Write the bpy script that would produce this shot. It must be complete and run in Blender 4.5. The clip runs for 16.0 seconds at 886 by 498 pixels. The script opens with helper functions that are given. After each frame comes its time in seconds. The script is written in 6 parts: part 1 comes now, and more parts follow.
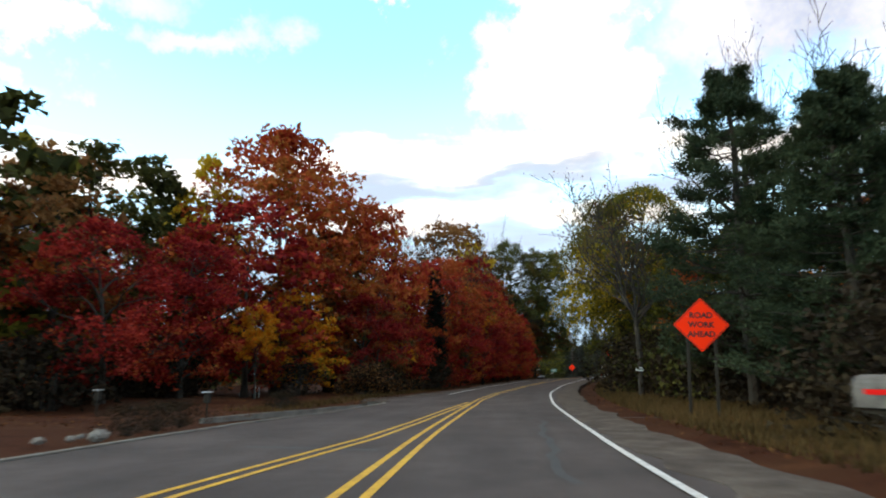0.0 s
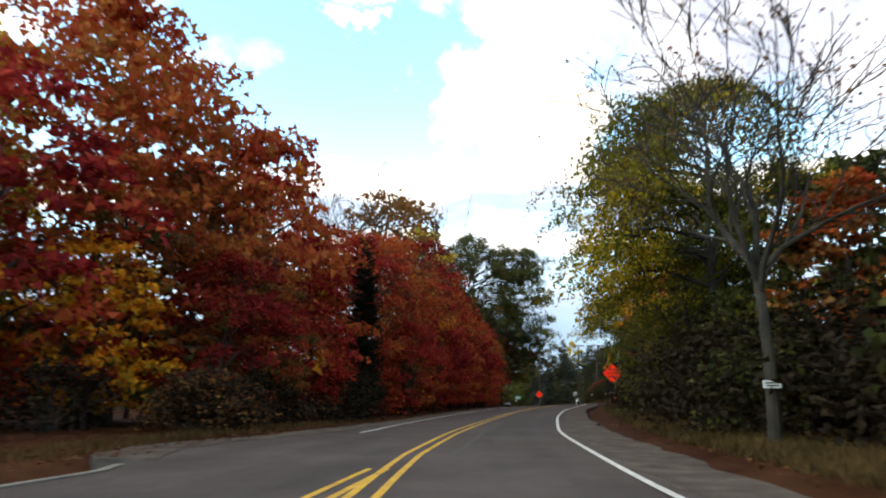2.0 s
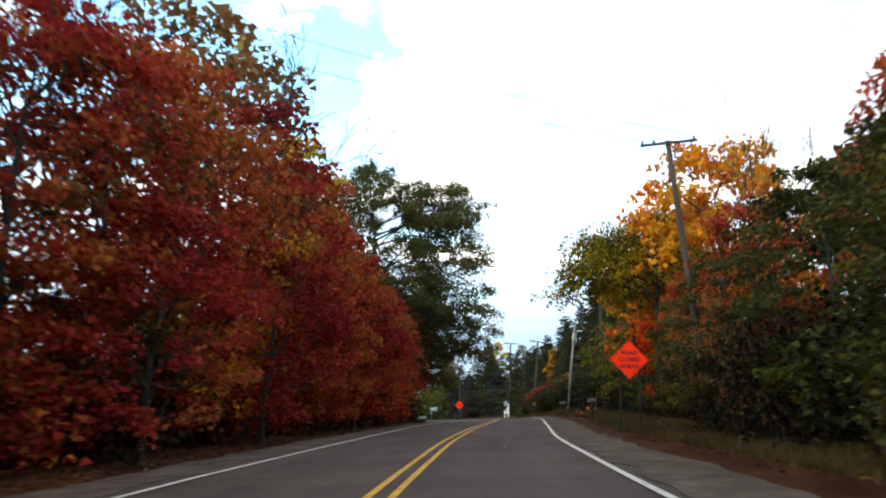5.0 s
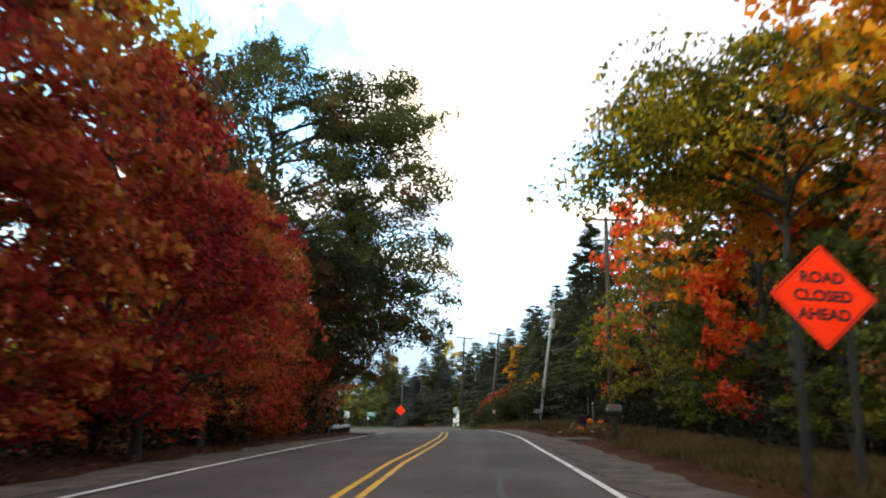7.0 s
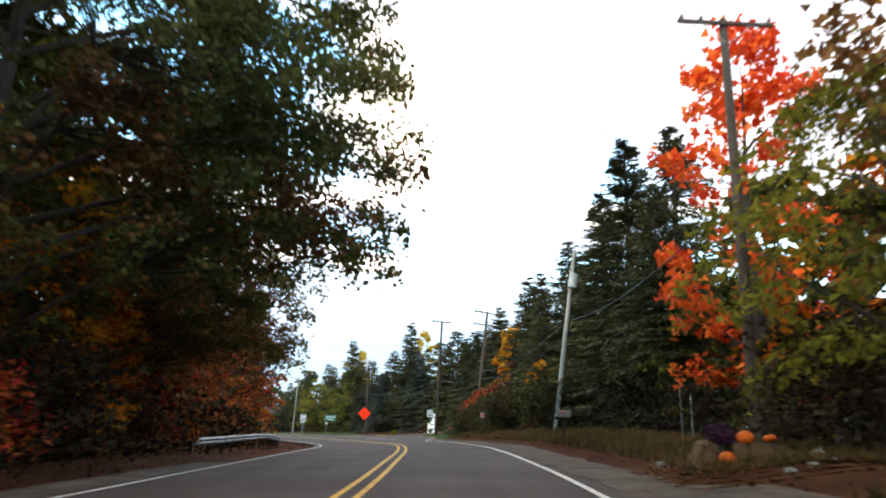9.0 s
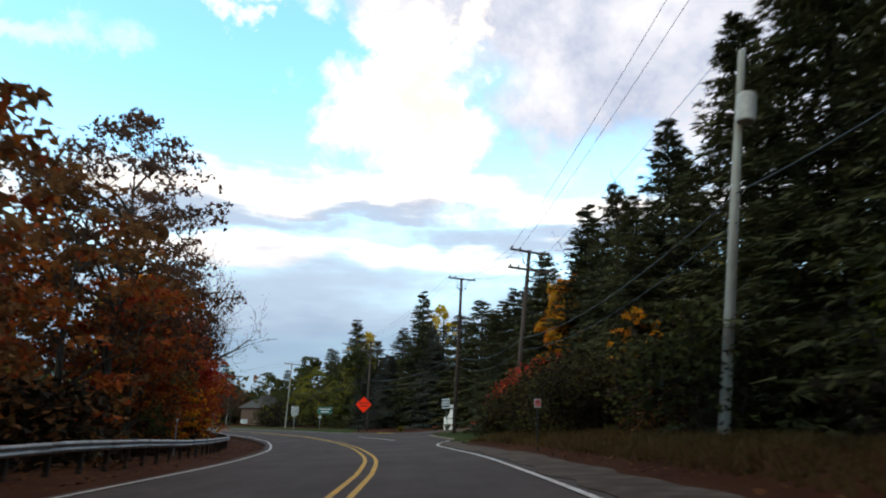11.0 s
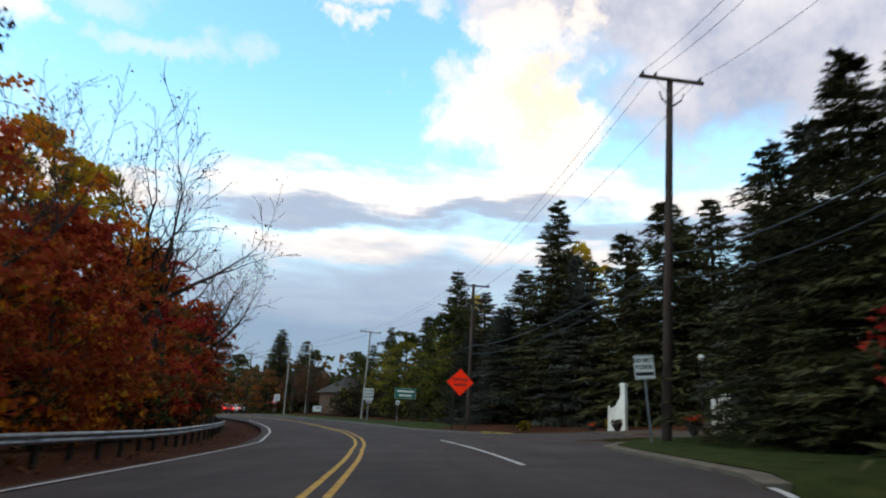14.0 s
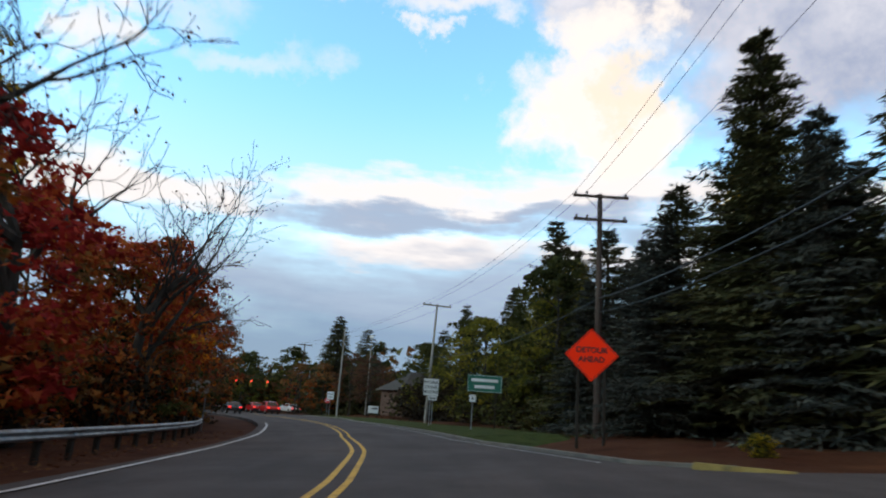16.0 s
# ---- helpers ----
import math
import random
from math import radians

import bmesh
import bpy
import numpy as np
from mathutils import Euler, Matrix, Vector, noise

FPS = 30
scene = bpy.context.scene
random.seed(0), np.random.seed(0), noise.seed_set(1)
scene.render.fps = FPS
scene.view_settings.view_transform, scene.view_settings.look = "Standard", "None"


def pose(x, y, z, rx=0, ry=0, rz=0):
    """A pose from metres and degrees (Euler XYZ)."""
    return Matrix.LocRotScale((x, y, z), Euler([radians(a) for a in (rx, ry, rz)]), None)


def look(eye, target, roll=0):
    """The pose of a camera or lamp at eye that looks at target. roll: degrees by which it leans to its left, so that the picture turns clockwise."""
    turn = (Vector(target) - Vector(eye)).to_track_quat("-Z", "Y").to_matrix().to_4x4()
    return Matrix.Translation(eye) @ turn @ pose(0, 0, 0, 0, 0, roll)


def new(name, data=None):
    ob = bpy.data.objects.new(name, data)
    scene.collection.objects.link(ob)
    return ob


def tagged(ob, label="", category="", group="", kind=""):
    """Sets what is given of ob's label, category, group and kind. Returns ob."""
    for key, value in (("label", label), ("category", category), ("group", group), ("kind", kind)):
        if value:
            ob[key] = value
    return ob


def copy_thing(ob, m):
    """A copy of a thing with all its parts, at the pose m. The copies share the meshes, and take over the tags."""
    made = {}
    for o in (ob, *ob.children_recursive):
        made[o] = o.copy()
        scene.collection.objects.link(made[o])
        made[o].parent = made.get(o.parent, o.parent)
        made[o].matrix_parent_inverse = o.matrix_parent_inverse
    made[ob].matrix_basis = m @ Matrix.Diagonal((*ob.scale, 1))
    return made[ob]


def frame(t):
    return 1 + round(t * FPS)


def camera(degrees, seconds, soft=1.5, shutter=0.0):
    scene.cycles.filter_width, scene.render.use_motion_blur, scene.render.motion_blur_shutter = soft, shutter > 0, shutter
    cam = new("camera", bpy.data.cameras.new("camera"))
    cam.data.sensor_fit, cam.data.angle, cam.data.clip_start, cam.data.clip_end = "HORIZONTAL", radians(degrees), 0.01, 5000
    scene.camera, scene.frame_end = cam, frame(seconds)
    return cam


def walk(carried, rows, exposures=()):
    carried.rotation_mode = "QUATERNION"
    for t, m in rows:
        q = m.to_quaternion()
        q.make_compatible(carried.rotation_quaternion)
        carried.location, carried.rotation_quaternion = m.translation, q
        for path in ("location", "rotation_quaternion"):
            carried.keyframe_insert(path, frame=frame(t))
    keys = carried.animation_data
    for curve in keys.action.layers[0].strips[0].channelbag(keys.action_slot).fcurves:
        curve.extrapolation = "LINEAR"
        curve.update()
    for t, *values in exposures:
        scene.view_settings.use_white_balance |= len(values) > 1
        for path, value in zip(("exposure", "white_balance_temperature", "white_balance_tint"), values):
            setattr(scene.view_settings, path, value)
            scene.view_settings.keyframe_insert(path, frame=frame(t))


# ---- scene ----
cam = camera(67.0, 16.0, soft=2.0, shutter=0.4)
PATH = [
    (0, (-1.271, -8.505, 1.403), (-1.311, -6.54, 1.773), -0.82),
    (0.5, (-1.053, -2.942, 1.269), (-1.058, -0.983, 1.673), -0.63),
    (1, (-0.798, 2.589, 1.173), (-0.772, 4.545, 1.592), -1.23),
    (1.5, (-0.517, 8.087, 1.139), (-0.47, 10.038, 1.578), -0.93),
    (2, (-0.124, 13.343, 1.128), (-0.045, 15.291, 1.574), -0.04),
    (2.5, (0.355, 18.706, 1.145), (0.478, 20.651, 1.594), -0.04),
    (3, (0.929, 23.957, 1.136), (1.087, 25.898, 1.593), -0.16),
    (3.5, (1.639, 29.148, 1.107), (1.831, 31.081, 1.585), -0.48),
    (4, (2.427, 34.313, 1.144), (2.658, 36.242, 1.617), 0.08),
    (4.2, (2.616, 36.179, 1.212), (2.871, 38.106, 1.683), -0.51),
    (6.3, (6.807, 55.853, 1.365), (7.235, 57.742, 1.863), 1.67),
    (6.5, (7.282, 57.881, 1.432), (7.72, 59.768, 1.926), 1.65),
    (7, (8.552, 62.91, 1.526), (9.01, 64.792, 2.02), 1.2),
    (7.5, (9.975, 67.773, 1.534), (10.451, 69.651, 2.033), 0.72),
    (8, (11.45, 72.628, 1.634), (11.943, 74.502, 2.132), 0.26),
    (8.5, (12.941, 77.487, 1.71), (13.444, 79.355, 2.218), 0.32),
    (9, (14.307, 82.274, 1.725), (14.82, 84.14, 2.231), 1.23),
    (9.5, (15.734, 87.176, 1.784), (16.244, 89.044, 2.286), 1.41),
    (10, (17.142, 92.145, 1.824), (17.647, 94.017, 2.314), 0.88),
    (10.2, (17.729, 94.215, 1.836), (18.232, 96.09, 2.324), 0.92),
    (12.3, (22.798, 115.404, 1.644), (23.114, 117.318, 2.118), 2.02),
    (12.5, (23.191, 117.588, 1.611), (23.485, 119.507, 2.078), 2.19),
    (13, (24.001, 122.781, 1.497), (24.245, 124.711, 1.953), 2.58),
    (13.5, (24.578, 127.8, 1.345), (24.766, 129.735, 1.805), 2.84),
    (14, (25.11, 133.127, 1.236), (25.236, 135.067, 1.698), 3.07),
    (14.5, (25.524, 138.535, 1.175), (25.591, 140.478, 1.638), 3.22),
    (15, (25.724, 143.738, 1.075), (25.74, 145.682, 1.543), 3.2),
    (15.5, (25.766, 148.998, 0.925), (25.726, 150.941, 1.4), 3.6),
    (16, (25.668, 154.25, 0.878), (25.558, 156.193, 1.341), 4),
]
EXPOSURES = [(0, -0.1, 7900, 12), (1.5, 0.0, 7900, 12), (2.5, 0.36, 7900, 12), (3, 0.5, 7900, 12), (4, 0.4, 7900, 12), (6.4, 0.5, 7900, 12), (7, 0.66, 7900, 12), (8, 0.98, 7900, 12), (8.6, 1.02, 7900, 12), (9, 0.86, 7900, 12), (9.6, 0.4, 7800, 12), (10.2, 0.0, 7600, 12), (12.3, -0.6, 7500, 13), (14.5, -0.62, 7400, 14), (16, -0.72, 7250, 14)]
walk(cam, [(t, look(eye, target, roll)) for t, eye, target, roll in PATH], EXPOSURES)

# centre line of the road: x, y, height, cross fall (rise per metre to the right)
LINE = (
    (-3.27, -23.44, 0.33, -0.016),
    (-2.69, -8.45, 0.27, -0.017),
    (-2.02, 6.56, 0.10, -0.0138),
    (-0.75, 21.59, 0.05, -0.0055),
    (1.33, 36.53, 0.11, -0.0031),
    (4.38, 51.28, 0.23, 0.0167),
    (7.97, 65.95, 0.42, 0.0168),
    (12.26, 80.32, 0.59, 0.0131),
    (16.32, 94.72, 0.69, 0.0266),
    (19.81, 109.27, 0.65, 0.0484),
    (22.6, 123.84, 0.42, 0.0504),
    (23.99, 138.67, 0.10, 0.055),
    (24.18, 153.55, -0.14, 0.066),
    (23.89, 160.55, -0.30, 0.069),
    (22.53, 173.52, -0.42, 0.07),
    (20.08, 186.48, -0.57, 0.07),
    (16.55, 199.42, -0.72, 0.05),
    (11.94, 212.33, -0.92, 0.045),
    (6.25, 225.23, -1.15, 0.04),
    (-0.52, 238.1, -1.40, 0.035),
    (-9.68, 252.93, -1.75, 0.03),
    (-19.5, 267.2, -2.00, 0.02),
    (-30.5, 282, -2.20, 0.01),
    (-42, 296.5, -2.30, 0),
)

# ---- sky and sun ----
SUN_EL, SUN_AZ = radians(26), radians(-112)   # azimuth clockwise from +y


def make_world():
    w = bpy.data.worlds.new("sky")
    scene.world = w
    w.use_nodes = True
    nt = w.node_tree
    nt.nodes.clear()
    N, L = nt.nodes.new, nt.links.new
    out, bg = N("ShaderNodeOutputWorld"), N("ShaderNodeBackground")
    L(bg.outputs[0], out.inputs[0])
    sky = N("ShaderNodeTexSky")
    sky.sky_type, sky.sun_disc = "NISHITA", False
    sky.sun_elevation, sky.sun_rotation = SUN_EL, SUN_AZ
    sky.air_density, sky.dust_density, sky.ozone_density = 1.0, 0.6, 1.0
    tc = N("ShaderNodeTexCoord")
    sep = N("ShaderNodeSeparateXYZ")
    L(tc.outputs["Generated"], sep.inputs[0])

    def m(op, a, b=None, clamp=False):
        n = N("ShaderNodeMath")
        n.operation, n.use_clamp = op, clamp
        for i, v in enumerate((a, b)):
            if v is None:
                continue
            if isinstance(v, (int, float)):
                n.inputs[i].default_value = v
            else:
                L(v, n.inputs[i])
        return n.outputs[0]

    def ramp(x, lo, hi):
        r = N("ShaderNodeMapRange")
        r.interpolation_type = "SMOOTHSTEP"
        r.inputs["From Min"].default_value, r.inputs["From Max"].default_value = lo, hi
        L(x, r.inputs["Value"])
        return r.outputs[0]

    def tint(col, k):
        n = N("ShaderNodeMix"); n.data_type, n.blend_type = "RGBA", "MULTIPLY"
        n.inputs["Factor"].default_value = 1.0
        L(col, n.inputs["A"]); n.inputs["B"].default_value = (*k, 1)
        return n.outputs["Result"]

    def blend(f, x, y):
        n = N("ShaderNodeMix"); n.data_type = "RGBA"
        L(f, n.inputs["Factor"])
        for k, v in (("A", x), ("B", y)):
            if isinstance(v, tuple):
                n.inputs[k].default_value = tuple(CLOUD * c for c in v) + (1,)
            else:
                L(v, n.inputs[k])
        return n.outputs["Result"]

    def fbm(scale, detail, rough, off, stretch=(1, 1, 1)):
        mp = N("ShaderNodeMapping")
        mp.inputs["Location"].default_value, mp.inputs["Scale"].default_value = off, stretch
        L(tc.outputs["Generated"], mp.inputs[0])
        n = N("ShaderNodeTexNoise")
        n.inputs["Scale"].default_value, n.inputs["Detail"].default_value = scale, detail
        n.inputs["Roughness"].default_value = rough
        L(mp.outputs[0], n.inputs["Vector"])
        return n.outputs["Fac"]

    # bearing and height over the horizon in degrees, ruffled so that cloud edges come out ragged
    edge, curl, flat = fbm(9.0, 8, 0.62, (1.3, 4.1, 0.7)), fbm(8.0, 8, 0.62, (6.2, 0.9, 3.3)), fbm(6.0, 7, 0.55, (2.2, 8.1, 1.9), (1, 1, 4.5))
    az = m("ADD", m("MULTIPLY", m("ARCTAN2", sep.outputs[0], sep.outputs[1]), 57.3), m("MULTIPLY", m("SUBTRACT", edge, 0.5), 26.0))
    up = m("MULTIPLY", m("ARCSINE", sep.outputs[2]), 57.3)
    el = m("ADD", up, m("MULTIPLY", m("SUBTRACT", curl, 0.5), 15.0))
    low = m("ADD", up, m("MULTIPLY", m("SUBTRACT", flat, 0.5), 7.0))

    def blob(a, e, ra, re, height=None):
        """1 in the middle of an oval of sky, 0 at its rim."""
        p = m("POWER", m("DIVIDE", m("SUBTRACT", az, a), ra), 2.0)
        q = m("POWER", m("DIVIDE", m("SUBTRACT", height or el, e), re), 2.0)
        return m("SUBTRACT", 1.0, m("ADD", p, q))

    def joined(*blobs):
        g = blobs[0]
        for b in blobs[1:]:
            g = m("MAXIMUM", g, b)
        return g

    # open blue, paler towards the horizon
    clear = tint(sky.outputs[0], (SKY * 0.57, SKY * 0.98, SKY * 1.04))
    col = blend(m("MULTIPLY", m("SUBTRACT", 1.0, ramp(up, 12.0, 27.0)), 0.55), clear, (0.66, 0.82, 0.95))
    # broken cloud all round, thicker behind the camera
    wide = fbm(2.6, 7, 0.55, (3.1, 1.7, 0.4), (1, 1, 2.2))
    back = m("SUBTRACT", 1.0, ramp(sep.outputs[1], 0.25, 0.70))
    col = blend(m("MULTIPLY", ramp(wide, 0.46, 0.60), back), col, (0.80, 0.82, 0.86))
    # wisps and puffs in the open blue
    wisp = joined(blob(-22, 27, 9, 2.2), blob(-30, 31, 12, 3), blob(-13, 34, 9, 2.2), blob(-36, 22, 7, 1.4))
    col = blend(m("MULTIPLY", ramp(m("ADD", wisp, m("SUBTRACT", wide, 0.45)), 0.2, 1.3), 0.6), col, (0.86, 0.92, 0.96))
    puff = joined(blob(-3.2, 33.4, 5.5, 2.0), blob(-11.5, 34.2, 4.5, 1.4), blob(-5.6, 30.4, 2.2, 1.2), blob(-33.5, 26.0, 3.4, 2.0), blob(-37, 29.5, 4.5, 2.2))
    col = blend(ramp(m("ADD", puff, m("MULTIPLY", m("SUBTRACT", wide, 0.5), 1.6)), -0.6, 1.3), col, (0.93, 0.96, 1.0))
    # lavender-grey cloud to the right of the bright bank
    grey = joined(blob(34, 30, 26, 12), blob(18, 36, 20, 8), blob(52, 26, 26, 13))
    lav = N("ShaderNodeValToRGB")
    for e_, (p_, c_) in zip(lav.color_ramp.elements, ((0.34, (0.37, 0.46, 0.66)), (0.66, (0.78, 0.84, 0.97)))):
        e_.position, e_.color = p_, tuple(CLOUD * c for c in c_) + (1,)
    L(curl, lav.inputs[0])
    col = blend(ramp(m("ADD", grey, m("MULTIPLY", m("SUBTRACT", wide, 0.5), 1.5)), -0.1, 0.7), col, lav.outputs[0])
    # the bright bank ahead
    bank = joined(blob(8.5, 26.5, 8.0, 6.0), blob(12.5, 22.5, 8.0, 3.6), blob(9.5, 31.0, 6.5, 3.5))
    col = blend(ramp(m("ADD", bank, m("MULTIPLY", m("SUBTRACT", wide, 0.5), 1.4)), -0.35, 0.9), col, (1.0, 0.99, 0.99))
    warm = m("MULTIPLY", ramp(blob(13.0, 26.0, 3.6, 3.0), 0.0, 1.0), 0.8)
    col = blend(warm, col, (1.0, 0.90, 0.76))
    # long low streaks, white above and blue-grey below
    lines = fbm(3.0, 6, 0.55, (5.5, 2.2, 0.6), (1, 1, 6.0))
    ahead = ramp(sep.outputs[1], 0.2, 0.6)
    streak = joined(blob(-6, 17.6, 13, 1.9, low), blob(10, 18.6, 12, 2.0, low), blob(28, 17.5, 14, 1.8, low), blob(-4, 12.8, 11, 1.3, low), blob(14, 13.0, 10, 1.2, low), blob(-30, 15.5, 14, 1.6, low))
    col = blend(ramp(m("ADD", streak, m("SUBTRACT", lines, 0.5)), -0.5, 0.9), col, (0.93, 0.96, 1.02))
    deck = joined(blob(-5, 15.4, 12, 1.2, low), blob(8, 16.6, 9, 0.9, low), blob(24, 15.0, 14, 1.2, low), blob(-2, 8.8, 30, 3.6, low), blob(-32, 9.5, 22, 3.4, low), blob(34, 9, 24, 3.6, low))
    col = blend(m("MULTIPLY", ramp(m("ADD", deck, m("MULTIPLY", m("SUBTRACT", lines, 0.5), 1.6)), -0.7, 1.0), 0.88), col, (0.36, 0.46, 0.65))
    haze = m("MULTIPLY", m("SUBTRACT", 1.0, ramp(low, 4.5, 10.5)), 0.9)
    col = blend(haze, col, (0.20, 0.30, 0.50))
    # unseen warm grey cloud added overhead to dim and warm light on the ground
    col = blend(ramp(sep.outputs[2], 0.62, 0.88), col, (0.50, 0.41, 0.34))
    L(col, bg.inputs[0])
    bg.inputs[1].default_value = 1.0


SKY, CLOUD = 0.74, 1.7
make_world()
sun = new("sun", bpy.data.lights.new("sun", "SUN"))
sun.data.energy, sun.data.angle, sun.data.color = 1.0, radians(10), (1.0, 0.84, 0.66)
sun.matrix_world = look((0, 0, 60), (-math.sin(SUN_AZ) * math.cos(SUN_EL) * 60, -math.cos(SUN_AZ) * math.cos(SUN_EL) * 60, 60 - math.sin(SUN_EL) * 60))


# ---- materials ----
def material(name, colors, scale=3.0, rough=0.8, metal=0.0, bump=0.0, bump_scale=40.0, island=0.0, obj=0.0, spec=0.4, translucent=0.0, stretch=(1, 1, 1), emit=0.0, detail=5, lane=0.0):
    """Colour ramp over noise in object space, with finer grain, island and object variation, and relief."""
    ma = bpy.data.materials.new(name)
    ma.use_nodes = True
    nt = ma.node_tree
    N, L = nt.nodes.new, nt.links.new
    b = nt.nodes["Principled BSDF"]
    out = nt.nodes["Material Output"]
    tc, mp = N("ShaderNodeTexCoord"), N("ShaderNodeMapping")
    mp.inputs["Scale"].default_value = stretch
    L(tc.outputs["Object"], mp.inputs[0])
    n1, n2 = N("ShaderNodeTexNoise"), N("ShaderNodeTexNoise")
    for n, s, d in ((n1, scale, detail), (n2, scale * 9, 3)):
        n.inputs["Scale"].default_value, n.inputs["Detail"].default_value = s, d
        L(mp.outputs[0], n.inputs["Vector"])
    val = N("ShaderNodeMath"); val.operation = "MULTIPLY_ADD"
    L(n2.outputs["Fac"], val.inputs[0]); val.inputs[1].default_value = 0.35
    L(n1.outputs["Fac"], val.inputs[2])
    last = val.outputs[0]
    shift = -0.175
    if island:
        g, a = N("ShaderNodeNewGeometry"), N("ShaderNodeMath")
        a.operation = "MULTIPLY_ADD"
        L(g.outputs["Random Per Island"], a.inputs[0]); a.inputs[1].default_value = island
        L(last, a.inputs[2]); last = a.outputs[0]; shift -= island / 2
    if lane:
        # wear drawn out along the lanes
        at, n3, a = N("ShaderNodeAttribute"), N("ShaderNodeTexNoise"), N("ShaderNodeMath")
        at.attribute_name = "lane"
        n3.inputs["Scale"].default_value, n3.inputs["Detail"].default_value = 1.0, 6
        L(at.outputs["Vector"], n3.inputs["Vector"])
        a.operation = "MULTIPLY_ADD"
        L(n3.outputs["Fac"], a.inputs[0]); a.inputs[1].default_value = lane
        L(last, a.inputs[2]); last = a.outputs[0]; shift -= lane / 2
    if obj:
        o, a = N("ShaderNodeObjectInfo"), N("ShaderNodeMath")
        a.operation = "MULTIPLY_ADD"
        L(o.outputs["Random"], a.inputs[0]); a.inputs[1].default_value = obj
        L(last, a.inputs[2]); last = a.outputs[0]; shift -= obj / 2
    s = N("ShaderNodeMath"); s.operation = "ADD"
    L(last, s.inputs[0]); s.inputs[1].default_value = shift
    r = N("ShaderNodeValToRGB")
    e = r.color_ramp.elements
    n = len(colors)
    for i, c in enumerate(colors):
        pos = 0.5 if n == 1 else 0.28 + 0.44 * i / (n - 1)
        el = e[i] if i < 2 else e.new(pos)
        el.position, el.color = pos, (*c, 1)
    if n == 1:
        e.remove(e[1])
    L(s.outputs[0], r.inputs[0])
    L(r.outputs[0], b.inputs["Base Color"])
    b.inputs["Roughness"].default_value, b.inputs["Metallic"].default_value = rough, metal
    b.inputs["Specular IOR Level"].default_value = spec
    if bump:
        n3, bp = N("ShaderNodeTexNoise"), N("ShaderNodeBump")
        n3.inputs["Scale"].default_value, n3.inputs["Detail"].default_value = bump_scale, 4
        L(mp.outputs[0], n3.inputs["Vector"]); L(n3.outputs["Fac"], bp.inputs["Height"])
        bp.inputs["Strength"].default_value, bp.inputs["Distance"].default_value = bump, 0.02
        L(bp.outputs[0], b.inputs["Normal"])
    if translucent:
        tr, mx = N("ShaderNodeBsdfTranslucent"), N("ShaderNodeMixShader")
        L(r.outputs[0], tr.inputs[0]); mx.inputs[0].default_value = translucent
        L(b.outputs[0], mx.inputs[1]); L(tr.outputs[0], mx.inputs[2]); L(mx.outputs[0], out.inputs[0])
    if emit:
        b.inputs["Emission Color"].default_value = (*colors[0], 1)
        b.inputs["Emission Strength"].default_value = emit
    return ma


def leaf(name, colors, island=0.35, scale=0.22, tl=0.3):
    return material(name, colors, scale=scale, rough=0.8, island=island, obj=0.18, spec=0.10, translucent=tl, detail=3)


M = {}
M["asphalt"] = material("asphalt", [(0.052, 0.041, 0.039), (0.069, 0.055, 0.052), (0.091, 0.073, 0.069)], scale=0.35, rough=0.88, bump=0.35, bump_scale=60, spec=0.22, lane=0.7)
M["patch"] = material("tar_patch", [(0.030, 0.029, 0.030), (0.045, 0.043, 0.042)], scale=2, rough=0.75, bump=0.3, bump_scale=50)
M["gravel"] = material("gravel", [(0.060, 0.047, 0.040), (0.092, 0.074, 0.063), (0.145, 0.12, 0.10)], scale=1.6, rough=0.95, bump=0.8, bump_scale=35, spec=0.12)
M["concrete"] = material("concrete", [(0.11, 0.10, 0.088), (0.17, 0.155, 0.135), (0.23, 0.21, 0.18)], scale=1.5, rough=0.9, bump=0.3)
M["kerb_tan"] = material("tan_concrete", [(0.115, 0.092, 0.068), (0.165, 0.135, 0.100), (0.215, 0.178, 0.135)], scale=2.2, rough=0.9, bump=0.4)
M["yellow"] = material("yellow_line", [(0.36, 0.19, 0.02), (0.62, 0.34, 0.02), (0.70, 0.40, 0.03)], scale=5, rough=0.7, bump=0.2)
M["white"] = material("white_line", [(0.36, 0.35, 0.34), (0.62, 0.61, 0.60), (0.72, 0.71, 0.70)], scale=5, rough=0.7, bump=0.2)
M["white_worn"] = material("faded_white_line", [(0.09, 0.085, 0.08), (0.22, 0.215, 0.21), (0.50, 0.49, 0.48)], scale=6, rough=0.75, bump=0.2)
M["ground"] = material("leafy_ground", [(0.032, 0.011, 0.006), (0.060, 0.021, 0.011), (0.066, 0.027, 0.014), (0.095, 0.038, 0.018)], scale=0.5, rough=0.95, bump=0.7, bump_scale=25, spec=0.06)
M["bark"] = material("bark", [(0.016, 0.013, 0.010), (0.036, 0.028, 0.022), (0.062, 0.050, 0.040)], scale=3, rough=0.95, bump=0.9, bump_scale=25, stretch=(1, 1, 0.25))
M["pole_wood"] = material("weathered_pole_wood", [(0.028, 0.018, 0.014), (0.056, 0.036, 0.029), (0.085, 0.060, 0.049)], scale=4, rough=0.9, bump=0.5, bump_scale=30, stretch=(1, 1, 0.08))
M["pole_dark"] = material("dark_pole_wood", [(0.020, 0.011, 0.009), (0.038, 0.021, 0.016), (0.060, 0.036, 0.028)], scale=4, rough=0.9, bump=0.5, bump_scale=30, stretch=(1, 1, 0.08))
